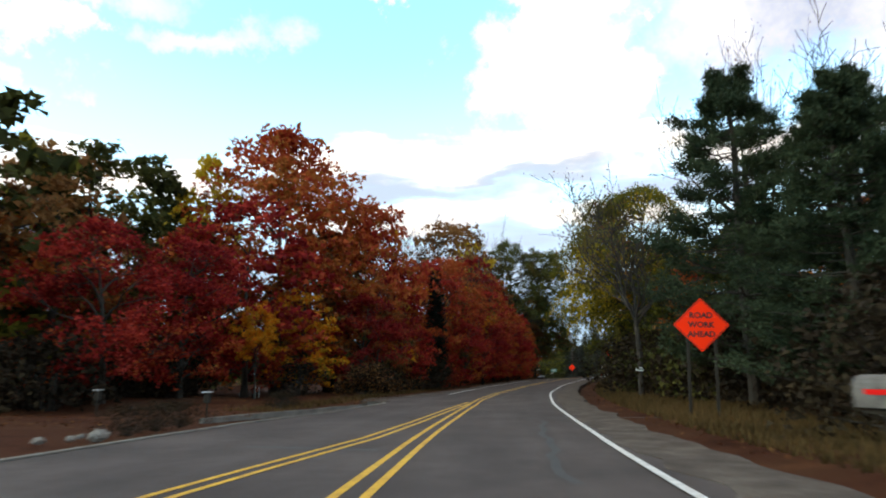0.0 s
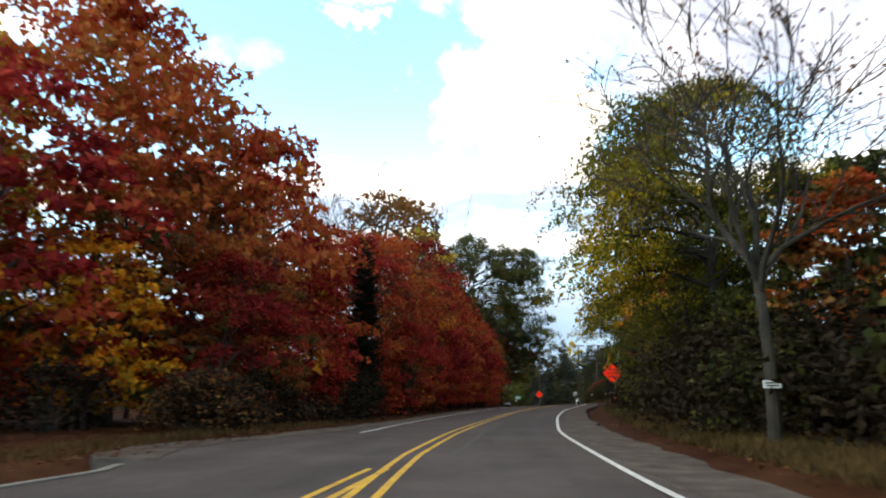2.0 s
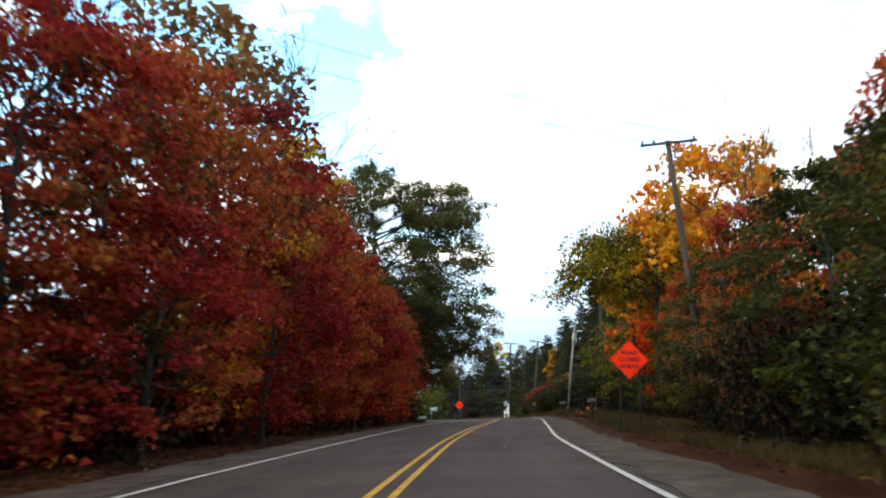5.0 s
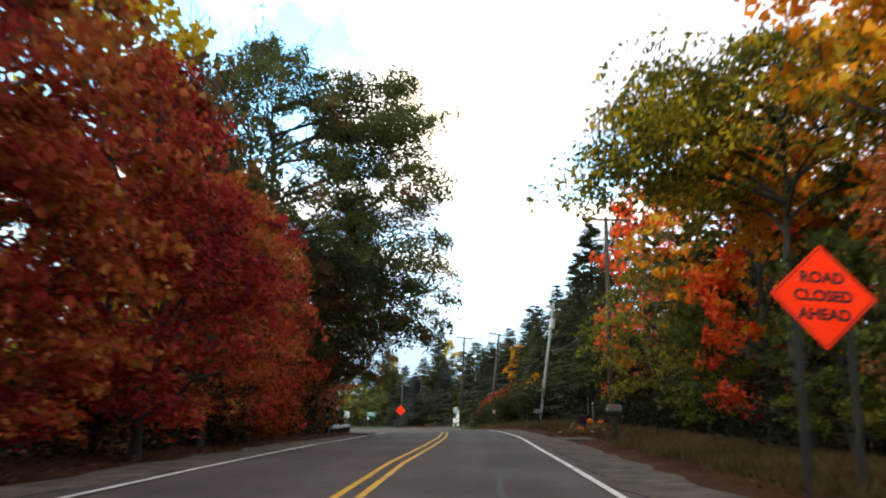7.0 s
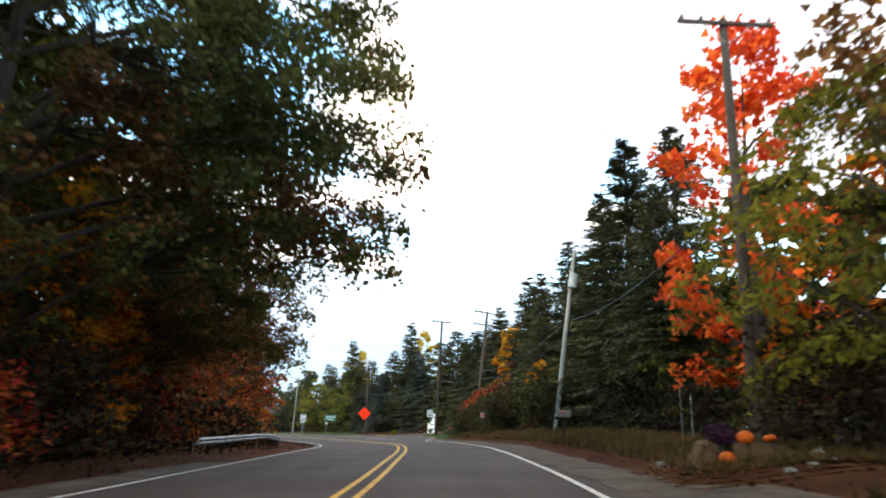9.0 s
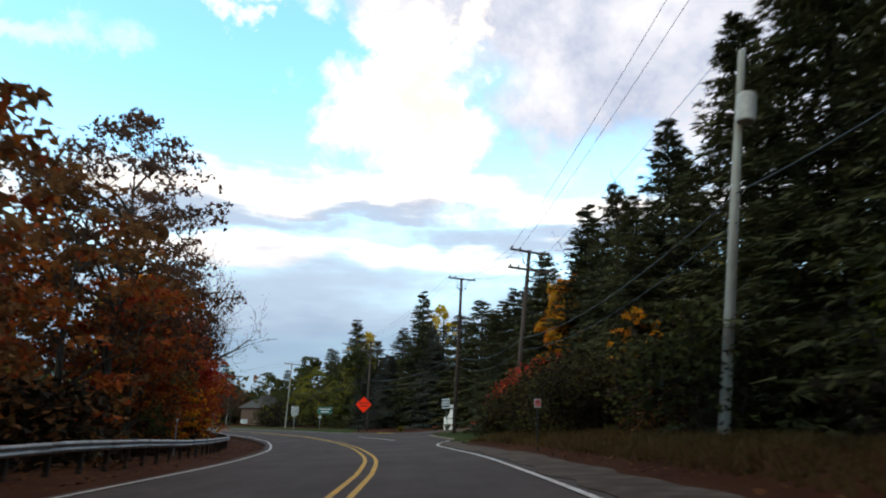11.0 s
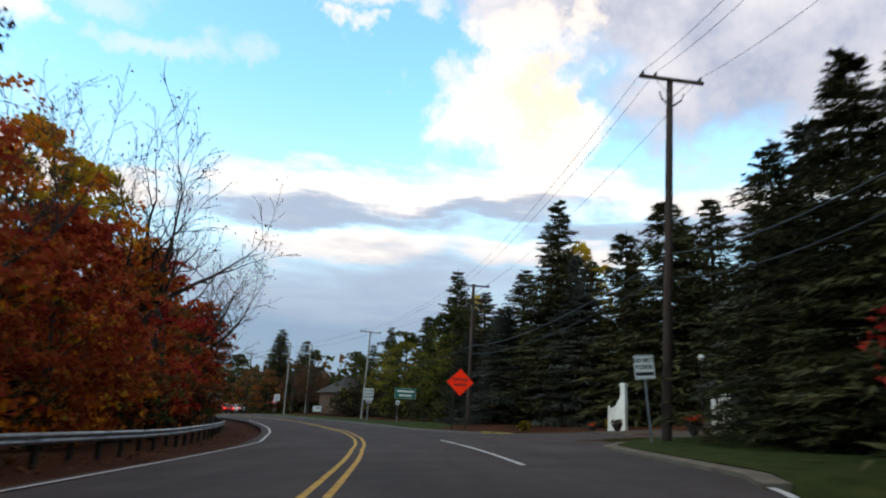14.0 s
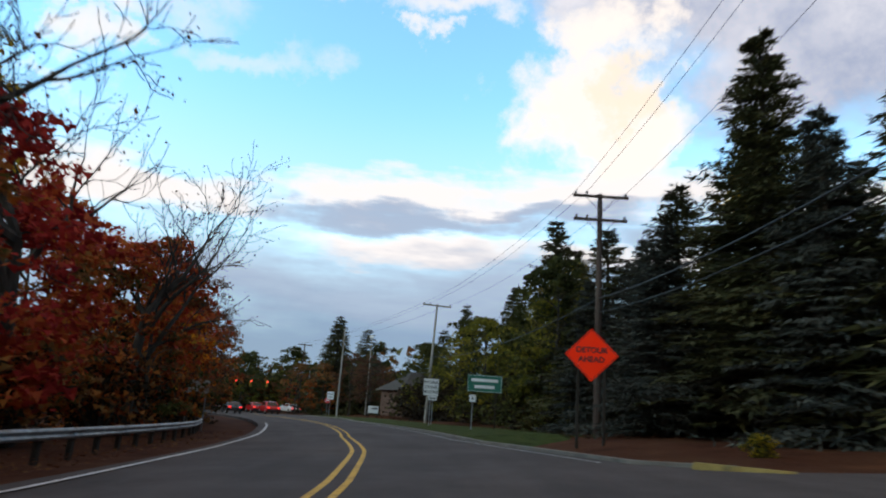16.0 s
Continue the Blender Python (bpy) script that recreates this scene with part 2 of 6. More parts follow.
M["pole_grey"] = material("grey_pole_wood", [(0.16, 0.145, 0.125), (0.26, 0.24, 0.21), (0.34, 0.32, 0.28)], scale=4, rough=0.9, bump=0.5, bump_scale=30, stretch=(1, 1, 0.08))
M["red"] = leaf("red_leaves", [(0.20, 0.018, 0.012), (0.40, 0.052, 0.024), (0.48, 0.095, 0.028), (0.38, 0.14, 0.032)])
M["crimson"] = leaf("crimson_leaves", [(0.15, 0.010, 0.012), (0.36, 0.026, 0.022), (0.48, 0.055, 0.030)])
M["rust"] = leaf("rust_leaves", [(0.14, 0.024, 0.010), (0.32, 0.058, 0.016), (0.42, 0.115, 0.022), (0.26, 0.10, 0.024)])
M["orange"] = leaf("orange_leaves", [(0.40, 0.075, 0.010), (0.66, 0.17, 0.012), (0.70, 0.28, 0.018), (0.42, 0.24, 0.025)])
M["flame"] = leaf("flame_leaves", [(0.62, 0.045, 0.018), (0.80, 0.10, 0.025), (0.82, 0.20, 0.03)])
M["yellow_leaf"] = leaf("yellow_leaves", [(0.30, 0.19, 0.012), (0.50, 0.32, 0.02), (0.58, 0.40, 0.04)], tl=0.45)
M["olive"] = leaf("olive_leaves", [(0.060, 0.064, 0.012), (0.145, 0.135, 0.020), (0.26, 0.205, 0.030)], tl=0.5)
M["green"] = leaf("dark_green_leaves", [(0.027, 0.031, 0.011), (0.056, 0.060, 0.017), (0.100, 0.092, 0.026)])
M["oak_green"] = leaf("oak_leaves", [(0.052, 0.058, 0.020), (0.105, 0.108, 0.032), (0.17, 0.145, 0.042)], tl=0.4)
M["brown"] = leaf("brown_leaves", [(0.095, 0.042, 0.020), (0.19, 0.082, 0.030), (0.26, 0.125, 0.042)])
# leaf colour darkened to stand in for deep shade under the trees
M["dim"] = leaf("leaves_darkened_as_shade", [(0.011, 0.008, 0.005), (0.023, 0.015, 0.009), (0.038, 0.026, 0.013)], tl=0.15)
M["needle"] = leaf("spruce_needles", [(0.028, 0.029, 0.015), (0.060, 0.061, 0.028), (0.105, 0.098, 0.042)], tl=0.2)
M["pine_needle"] = leaf("pine_needles", [(0.020, 0.032, 0.018), (0.040, 0.058, 0.030), (0.062, 0.080, 0.040)], tl=0.15)
M["dusky"] = leaf("dusky_leaves", [(0.060, 0.030, 0.024), (0.105, 0.052, 0.034), (0.155, 0.078, 0.042)])
M["needle_blue"] = leaf("blue_spruce_needles", [(0.027, 0.030, 0.026), (0.052, 0.056, 0.049), (0.088, 0.092, 0.078)], tl=0.15)
M["needle_dark"] = leaf("cedar_needles", [(0.010, 0.013, 0.009), (0.022, 0.028, 0.016)], tl=0.1)


# ---- road geometry ----
def smooth_line():
    p = np.array(LINE)
    k = np.r_[0, np.cumsum(np.hypot(*np.diff(p[:, :2], axis=0).T))] - 15.0
    s = np.arange(k[0], k[-1], 0.5)
    q = np.array([np.interp(s, k, p[:, j]) for j in range(4)])
    w = np.hanning(33); w /= w.sum()
    q = np.array([np.convolve(np.r_[2 * r[0] - r[16:0:-1], r, 2 * r[-1] - r[-2:-18:-1]], w, "valid") for r in q])
    return s, q


RS, RQ = smooth_line()
RT = np.gradient(RQ[:2], axis=1)
RT /= np.hypot(*RT)


def on(s, o, up=0.0):
    """The place at s metres along the road and o metres right of its centre line, on the ground."""
    i = int(np.clip(np.searchsorted(RS, s), 0, len(RS) - 1))
    d = s - RS[i]
    x = RQ[0, i] + RT[0, i] * d + RT[1, i] * o
    y = RQ[1, i] + RT[1, i] * d - RT[0, i] * o
    return Vector((x, y, height(x, y) + up))


def heading(s):
    """Degrees by which the road's direction at s turns left of +y."""
    i = int(np.clip(np.searchsorted(RS, s), 0, len(RS) - 1))
    return math.degrees(math.atan2(-RT[0, i], RT[1, i]))


def coords(x, y):
    x, y = np.atleast_1d(x).astype(float), np.atleast_1d(y).astype(float)
    c = slice(None, None, 4)
    d = (x[:, None] - RQ[0, c]) ** 2 + (y[:, None] - RQ[1, c]) ** 2
    i = d.argmin(1) * 4
    dx, dy = x - RQ[0, i], y - RQ[1, i]
    along = dx * RT[0, i] + dy * RT[1, i]
    return RS[i] + along, dx * RT[1, i] - dy * RT[0, i]


def surface(s, o):
    z, b = np.interp(s, RS, RQ[2]), np.interp(s, RS, RQ[3])
    return z + b * np.clip(o, -24, 24)


def heights(x, y):
    s, o = coords(x, y)
    z = surface(s, o)
    far = np.clip((np.abs(o) - 7) / 10, 0, 1)
    z = z + far * (0.22 * np.sin(x * 0.31 + 1.0) * np.sin(y * 0.27) + 0.12 * np.sin(x * 0.9 + y * 0.7))
    bank = np.exp(-((o - 8.5) / 2.5) ** 2) * np.interp(s, [85, 100, 128, 146, 152], [0, 0.35, 0.5, 0.5, 0.0])
    left = np.exp(-((o + 7.5) / 2.0) ** 2) * np.interp(s, [95, 112, 130, 150], [0, 0.25, 0.2, 0.0])
    return z + bank + left


def height(x, y):
    return float(heights(x, y)[0])


def mesh_object(name, verts, faces, mat_, parent=None, smooth=False):
    me = bpy.data.meshes.new(name)
    me.from_pydata([tuple(v) for v in verts], [], [tuple(f) for f in faces])
    me.materials.append(mat_)
    if smooth:
        me.polygons.foreach_set("use_smooth", [True] * len(me.polygons))
    me.update()
    ob = new(name, me)
    if parent is not None:
        ob.parent = parent
    return ob


def ground_sheet():
    def axis(lo, hi, a, b):
        inner = np.arange(lo, hi + 0.1, 2.0)
        out = [3, 6, 12, 24, 48, 96, 190, 380, 800, 1500]
        return np.r_[[lo - sum(out[:k + 1]) for k in range(len(out))][::-1], inner, [hi + sum(out[:k + 1]) for k in range(len(out))]]
    X, Y = axis(-70, 90, 0, 0), axis(-40, 300, 0, 0)
    gx, gy = np.meshgrid(X, Y)
    z = np.concatenate([heights(a, b) for a, b in zip(gx, gy)]).reshape(gx.shape)
    s, o = [np.concatenate(c).reshape(gx.shape) for c in zip(*[coords(a, b) for a, b in zip(gx, gy)])]
    z = z - 0.22 * np.clip((8.0 - np.abs(o)) / 1.5, 0, 1) * ((np.abs(o) < 8.0) & (s > -34) & (s < 300))
    nx, ny = len(X), len(Y)
    v = np.stack([gx, gy, z], -1).reshape(-1, 3)
    i = np.arange(nx * ny).reshape(ny, nx)
    f = np.stack([i[:-1, :-1], i[:-1, 1:], i[1:, 1:], i[1:, :-1]], -1).reshape(-1, 4)
    return tagged(mesh_object("ground", v, f, M["ground"], smooth=True), "leaf-strewn brown grass and forest floor beside the road", "ground", kind="structure")


def ribbon(name, s0, s1, o0, o1, up, mat_, step=1.0, cross=1, skirt=0.0, ripple=0.0):
    """A strip along the road; o0 and o1 are numbers or functions of s."""
    ss = np.arange(s0, s1 + 1e-6, step)
    f0, f1 = [(o if callable(o) else (lambda s, o=o: o)) for o in (o0, o1)]
    v, f, lane = [], [], []
    for s in ss:
        a, b = f0(s), f1(s)
        if ripple:
            a += ripple * noise.noise((s * 0.7, 3.1, a)); b += ripple * noise.noise((s * 0.7, 9.2, b))
        cols = [a + (b - a) * k / cross for k in range(cross + 1)]
        lane += [(s * 0.10, o * 1.1, 0.0) for o in cols + ([a, b] if skirt else [])]
        for k, o in enumerate(cols):
            p = on(s, o)
            v.append((p.x, p.y, float(surface(s, o)) + up))
        if skirt:
            for o in (a, b):
                p = on(s, o); v.append((p.x, p.y, float(surface(s, o)) + up - skirt))
    w = cross + 1 + (2 if skirt else 0)
    for i in range(len(ss) - 1):
        for k in range(cross):
            f.append((i * w + k, i * w + k + 1, (i + 1) * w + k + 1, (i + 1) * w + k))
        if skirt:
            l, r = cross + 1, cross + 2
            f.append((i * w + l, i * w, (i + 1) * w, (i + 1) * w + l))
            f.append((i * w + cross, i * w + r, (i + 1) * w + r, (i + 1) * w + cross))
    if skirt:
        for i in (0, len(ss) - 1):
            f.append(tuple(i * w + k for k in [cross + 1, *range(cross + 1), cross + 2]))
    ob = mesh_object(name, v, f, mat_, smooth=False)
    ob.data.attributes.new("lane", "FLOAT_VECTOR", "POINT").data.foreach_set("vector", np.array(lane).ravel())
    return ob


def step_fn(*pairs):
    xs, ys = [p[0] for p in pairs], [p[1] for p in pairs]
    return lambda s: float(np.interp(s, xs, ys))


ground_sheet()
RIGHT_EDGE = step_fn((-30, 4.3), (40, 4.2), (60, 4.0), (80, 4.0), (100, 4.4), (147, 4.7), (151, 5.4), (155, 6.8), (161, 7.1), (164, 7.4), (166, 8.6), (169, 14), (175.5, 14.5), (177, 7.6), (179, 5.8), (183, 5.0), (188, 4.1), (198, 3.9), (225, 4.0), (240, 6), (300, 6))
LEFT_EDGE = step_fn((-30, -6.6), (9, -5.5), (14, -5.45), (18, -5.35), (21.5, -4.95), (24.5, -4.6), (28, -4.5), (32, -4.3), (37.5, -5.9), (43, -4.6), (50, -4.2), (70, -4.4), (300, -4.6))
tagged(ribbon("road", -34, 305, LEFT_EDGE, RIGHT_EDGE, 0.03, M["asphalt"], cross=10, skirt=0.35), "worn grey asphalt two-lane road", "road", kind="structure")
tagged(ribbon("gravel_shoulder", -30, 152, lambda s: RIGHT_EDGE(s) - 0.4, lambda s: RIGHT_EDGE(s) + 0.9, 0.045, M["gravel"], step=0.5, cross=3, skirt=0.3, ripple=0.3), "pale gravel shoulder along the asphalt edge", "shoulder", kind="structure")
tagged(ribbon("gravel_shoulder", 34, 113, lambda s: LEFT_EDGE(s) - 1.0, lambda s: LEFT_EDGE(s) + 0.25, 0.045, M["gravel"], cross=3, skirt=0.3, ripple=0.5), "pale gravel shoulder along the asphalt edge", "shoulder", kind="structure")
CENTRE = step_fn((-30, 0.0), (30, 0.0), (36, -0.22), (50, -0.15), (76, -0.18), (88, -0.28), (96, -0.05), (103, 0.1), (111, 0.25), (118, 0.42), (128, 0.58), (143, 0.37), (150, 0.27), (160, 0.2), (166, 0.1), (176, 0.3), (184, 0.2), (194, -0.22), (220, 0.0), (262, 0.0))
for side in (-0.16, 0.16):
    tagged(ribbon("yellow_line", 33 if side < 0 else -30, 255, lambda s: CENTRE(s) + side - 0.055, lambda s: CENTRE(s) + side + 0.055, 0.036, M["yellow"]), "worn double yellow centre line", "road marking", kind="structure")
SPLIT = step_fn((-30, -4.0), (6.6, -1.9), (9, -1.65), (14, -1.05), (19, -0.8), (26, -0.58), (33, -0.36))
for side in (-0.14, 0.14):
    tagged(ribbon("yellow_line", -30, 33, lambda s: SPLIT(s) + side - 0.05, lambda s: SPLIT(s) + side + 0.05, 0.036, M["yellow"]), "worn yellow line of the turning-lane taper", "road marking", kind="structure")
tagged(ribbon("yellow_line", -30, 33, lambda s: CENTRE(s) - 0.215, lambda s: CENTRE(s) - 0.105, 0.036, M["yellow"]), "worn double yellow centre line", "road marking", kind="structure")
W_R0 = step_fn((-30, 3.45), (7, 3.46), (16, 3.66), (28, 3.58), (46, 3.3), (58, 3.28), (76, 3.3), (93, 3.45), (103, 3.67), (114, 3.88), (139, 3.87), (147, 4.15), (150.2, 4.8), (153.4, 6.3))
W_R = lambda s: sum(W_R0(s + d) for d in (-1.4, -0.9, -0.4, 0.0, 0.4, 0.9, 1.4)) / 7
tagged(ribbon("white_line", -30, 153.5, lambda s: W_R(s) - 0.06, lambda s: W_R(s) + 0.06, 0.052, M["white"], step=0.5), "white edge line", "road marking", kind="structure")
tagged(ribbon("white_line", 158.2, 172.8, lambda s: 3.67 - (s - 158) * 0.019, lambda s: 3.79 - (s - 158) * 0.019, 0.036, M["white"]), "white edge line", "road marking", kind="structure")
W_FAR = step_fn((179, 5.3), (182, 4.8), (185, 4.25), (190, 3.6), (198, 3.4), (215, 3.4))
tagged(ribbon("white_line", 179.3, 214, lambda s: W_FAR(s) - 0.05, lambda s: W_FAR(s) + 0.05, 0.04, M["white_worn"], step=0.5), "faded white edge line", "road marking", kind="structure")
W_L = step_fn((40, -3.1), (46, -3.15), (53, -3.5), (64, -3.75), (76, -3.6), (86, -3.85), (96, -4.0), (104, -3.9), (120, -4.1), (141, -4.0), (160, -4.1), (168, -4.2), (175, -3.85), (182, -4.05), (194, -4.0), (262, -4.0))
tagged(ribbon("white_line", 44, 215, lambda s: W_L(s) - 0.06, lambda s: W_L(s) + 0.06, 0.052, M["white"]), "white edge line", "road marking", kind="structure")


# ---- plants ----
def part(name, verts, faces, mat_, parent, label="", smooth=False):
    ob = mesh_object(name, verts, faces, mat_, parent, smooth)
    return tagged(ob, label) if label else ob


def tube(pts, radii, sides=6):
    """Verts and faces of a tapered tube through pts."""
    pts = [Vector(p) for p in pts]
    v, f = [], []
    up = Vector((0.31, 0.17, 0.93))
    for i, p in enumerate(pts):
        d = (pts[min(i + 1, len(pts) - 1)] - pts[max(i - 1, 0)]).normalized()
        a = d.cross(up if abs(d.dot(up)) < 0.95 else Vector((1, 0, 0))).normalized()
        b = d.cross(a)
        for k in range(sides):
            t = 2 * math.pi * k / sides
            v.append(p + (a * math.cos(t) + b * math.sin(t)) * radii[i])
    for i in range(len(pts) - 1):
        for k in range(sides):
            n = (k + 1) % sides
            f.append((i * sides + k, i * sides + n, (i + 1) * sides + n, (i + 1) * sides + k))
    f.append(tuple(range((len(pts) - 1) * sides, len(pts) * sides)))
    return v, f


class Soup:
    def __init__(self):
        self.v, self.f = [], []

    def add(self, v, f):
        n = len(self.v)
        self.v += [tuple(p) for p in v]
        self.f += [tuple(i + n for i in q) for q in f]
        return self


def kites(p, count, size, rng, long=1.3, droop=0.2, simple=False):
    """Folded kite-shaped leaves (or plain three-cornered ones) at the places p."""
    d = rng.normal(0, 1, (count, 3)); d[:, 2] = d[:, 2] * 0.5 - droop
    d /= np.linalg.norm(d, axis=1)[:, None]
    e = np.cross(d, rng.normal(0, 1, (count, 3))); e /= np.linalg.norm(e, axis=1)[:, None]
    n = np.cross(d, e)
    k = size * rng.uniform(0.6, 1.35, (count, 1))
    a, b = p - d * k * long * 0.5, p + d * k * long * 0.5
    if simple:
        v = np.stack([a + e * k * 0.3, p - e * k * 0.6, b + e * k * 0.3], 1).reshape(-1, 3)
        return v, np.arange(count * 3).reshape(-1, 3)
    m = p - d * k * 0.1
    v = np.stack([a, m + e * k * 0.5 + n * k * 0.12, b, m - e * k * 0.5 + n * k * 0.12], 1).reshape(-1, 3)
    return v, np.arange(count * 4).reshape(-1, 4)


def leaf_quads(centres, spread, count, size, rng, flat=0.5, long=1.3, droop=0.2, simple=False):
    """Leaves scattered in round clumps about the centres."""
    c = np.asarray(centres)[rng.integers(0, len(centres), count)]
    r = float(spread)
    u = rng.normal(0, 1, (count, 3))
    u = u / np.linalg.norm(u, axis=1)[:, None] * rng.uniform(0, 1, (count, 1)) ** 0.42 * 1.75
    return kites(c + u * np.array([r, r, r * flat]), count, size, rng, long, droop, simple)


def leaf_sprays(centres, length, width, thick, count, size, rng, long=1.3, droop=0.2, bend=0.3, simple=False):
    """Leaves along flat sprays that point outwards from the stem and bend down at the tip."""
    c = np.asarray(centres)
    n = len(c)
    out = c.copy(); out[:, 2] = 0
    out = out / np.maximum(np.linalg.norm(out, axis=1), 0.3)[:, None] + rng.normal(0, 0.35, (n, 3))
    out[:, 2] = rng.normal(0.15, 0.22, n)
    out /= np.linalg.norm(out, axis=1)[:, None]
    side = np.cross(out, (0, 0, 1.0)); side /= np.linalg.norm(side, axis=1)[:, None]
    L = length * rng.uniform(0.6, 1.45, n)
    w8 = rng.uniform(0.5, 1.5, n); w8 /= w8.sum()
    i = rng.choice(n, count, p=w8)
    u = rng.uniform(-0.9, 1.0, count)
    lat = np.clip(rng.normal(0, 0.55, count), -1.2, 1.2) * np.sqrt(np.clip(1.05 - u * u, 0.05, 1)) * width
    fall = rng.normal(0, thick, count) - bend * L[i] * np.clip(u, 0, 1) ** 2 - 0.25 * np.abs(lat)
    p = c[i] + out[i] * (u * L[i])[:, None] + side[i] * lat[:, None]
    p[:, 2] += fall
    return kites(p, count, size, rng, long, droop, simple)


def soup_mesh(name, v, f, mats, slots=None, parent=None):
    me = bpy.data.meshes.new(name)
    me.from_pydata(np.asarray(v).tolist(), [], np.asarray(f).tolist())
    for m_ in mats:
        me.materials.append(m_)
    if slots is not None:
        me.polygons.foreach_set("material_index", np.asarray(slots, dtype=np.int32))
    me.update()
    ob = new(name, me)
    ob.parent = parent
    return ob


def branchy(rng, h, r0, levels, spread, lean=0.0, first=0.55, kids=3, gnarl=0.20, thin=0.014):
    """A bare branching skeleton of height h: verts and faces, and the twig ends."""
    segs, ends = [], []

    def grow(p, d, length, rad, level):
        pts, rr = [p], [rad]
        n = 6 if level < 2 else 5 if level < 3 else 3
        rise = 0.02 if level == 0 else 0.13 if level < 3 else 0.05
        for k in range(n):
            d = (d + Vector(rng.normal(0, gnarl * (0.12 if level == 0 else 1.0), 3)) + Vector((0, 0, rise))).normalized()
            p = p + d * (length / n)
            pts.append(p); rr.append(max(rad * (1 - (0.35 if level == 0 else 0.72) * (k + 1) / n), thin))
        segs.append((pts, rr, 9 if level == 0 else 6 if level == 1 else 4 if level == 2 else 3))
        if level >= levels:
            ends.append(p)
            return
        m = kids + (1 if level == 0 else 0)
        a0 = rng.uniform(0, 2 * math.pi)
        for k in range(m):
            t = min(0.98, first + (1 - first) * (k + rng.uniform(0.2, 0.9)) / m) if level == 0 else 0.18 + 0.78 * (k + rng.uniform(0, 1)) / m
            i = min(int(t * n), n - 1)
            q = pts[i].lerp(pts[i + 1], t * n - i)
            dl = (pts[i + 1] - pts[i]).normalized()
            a = dl.cross(Vector((0.3, 0.2, 0.93)) if abs(dl.z) < 0.9 else Vector((1, 0, 0))).normalized()
            ang = a0 + 2.4 * k + rng.uniform(-0.5, 0.5)
            perp = a * math.cos(ang) + dl.cross(a) * math.sin(ang)
            sp = spread * rng.uniform(0.7, 1.2)
            long = length * (1.0 if level == 0 else 0.66 * (1.15 - 0.55 * t)) * rng.uniform(0.75, 1.15)
            grow(q, dl * math.cos(sp) + perp * math.sin(sp), long, max(rr[i] * (0.70 if level == 0 else 0.62), thin), level + 1)
        for k in range(2 if level == 0 else 1):
            side = Vector(rng.normal(0, 1, 3)) * (0.38 if level == 0 else 0.2)
            grow(pts[-1], (d + side).normalized(), length * (0.95 if level == 0 else 0.55), max(rr[-1] * 0.9, thin), level + 1)

    grow(Vector((0, 0, 0)), Vector((lean, 0, 1)), h * 0.36, r0, 0)
    k = h / max(p.z for pts, _, _ in segs for p in pts)
    soup = Soup()
    for pts, rr, sides in segs:
        soup.add(*tube([p * k for p in pts], rr, sides))
    soup.add(*tube([(0, 0, -0.4), (0, 0, 0.25)], [r0 * 1.35, r0], 9))
    return soup, [e * k for e in ends]


def start_tree(name, label, category="tree"):
    return tagged(new(name), label, category)


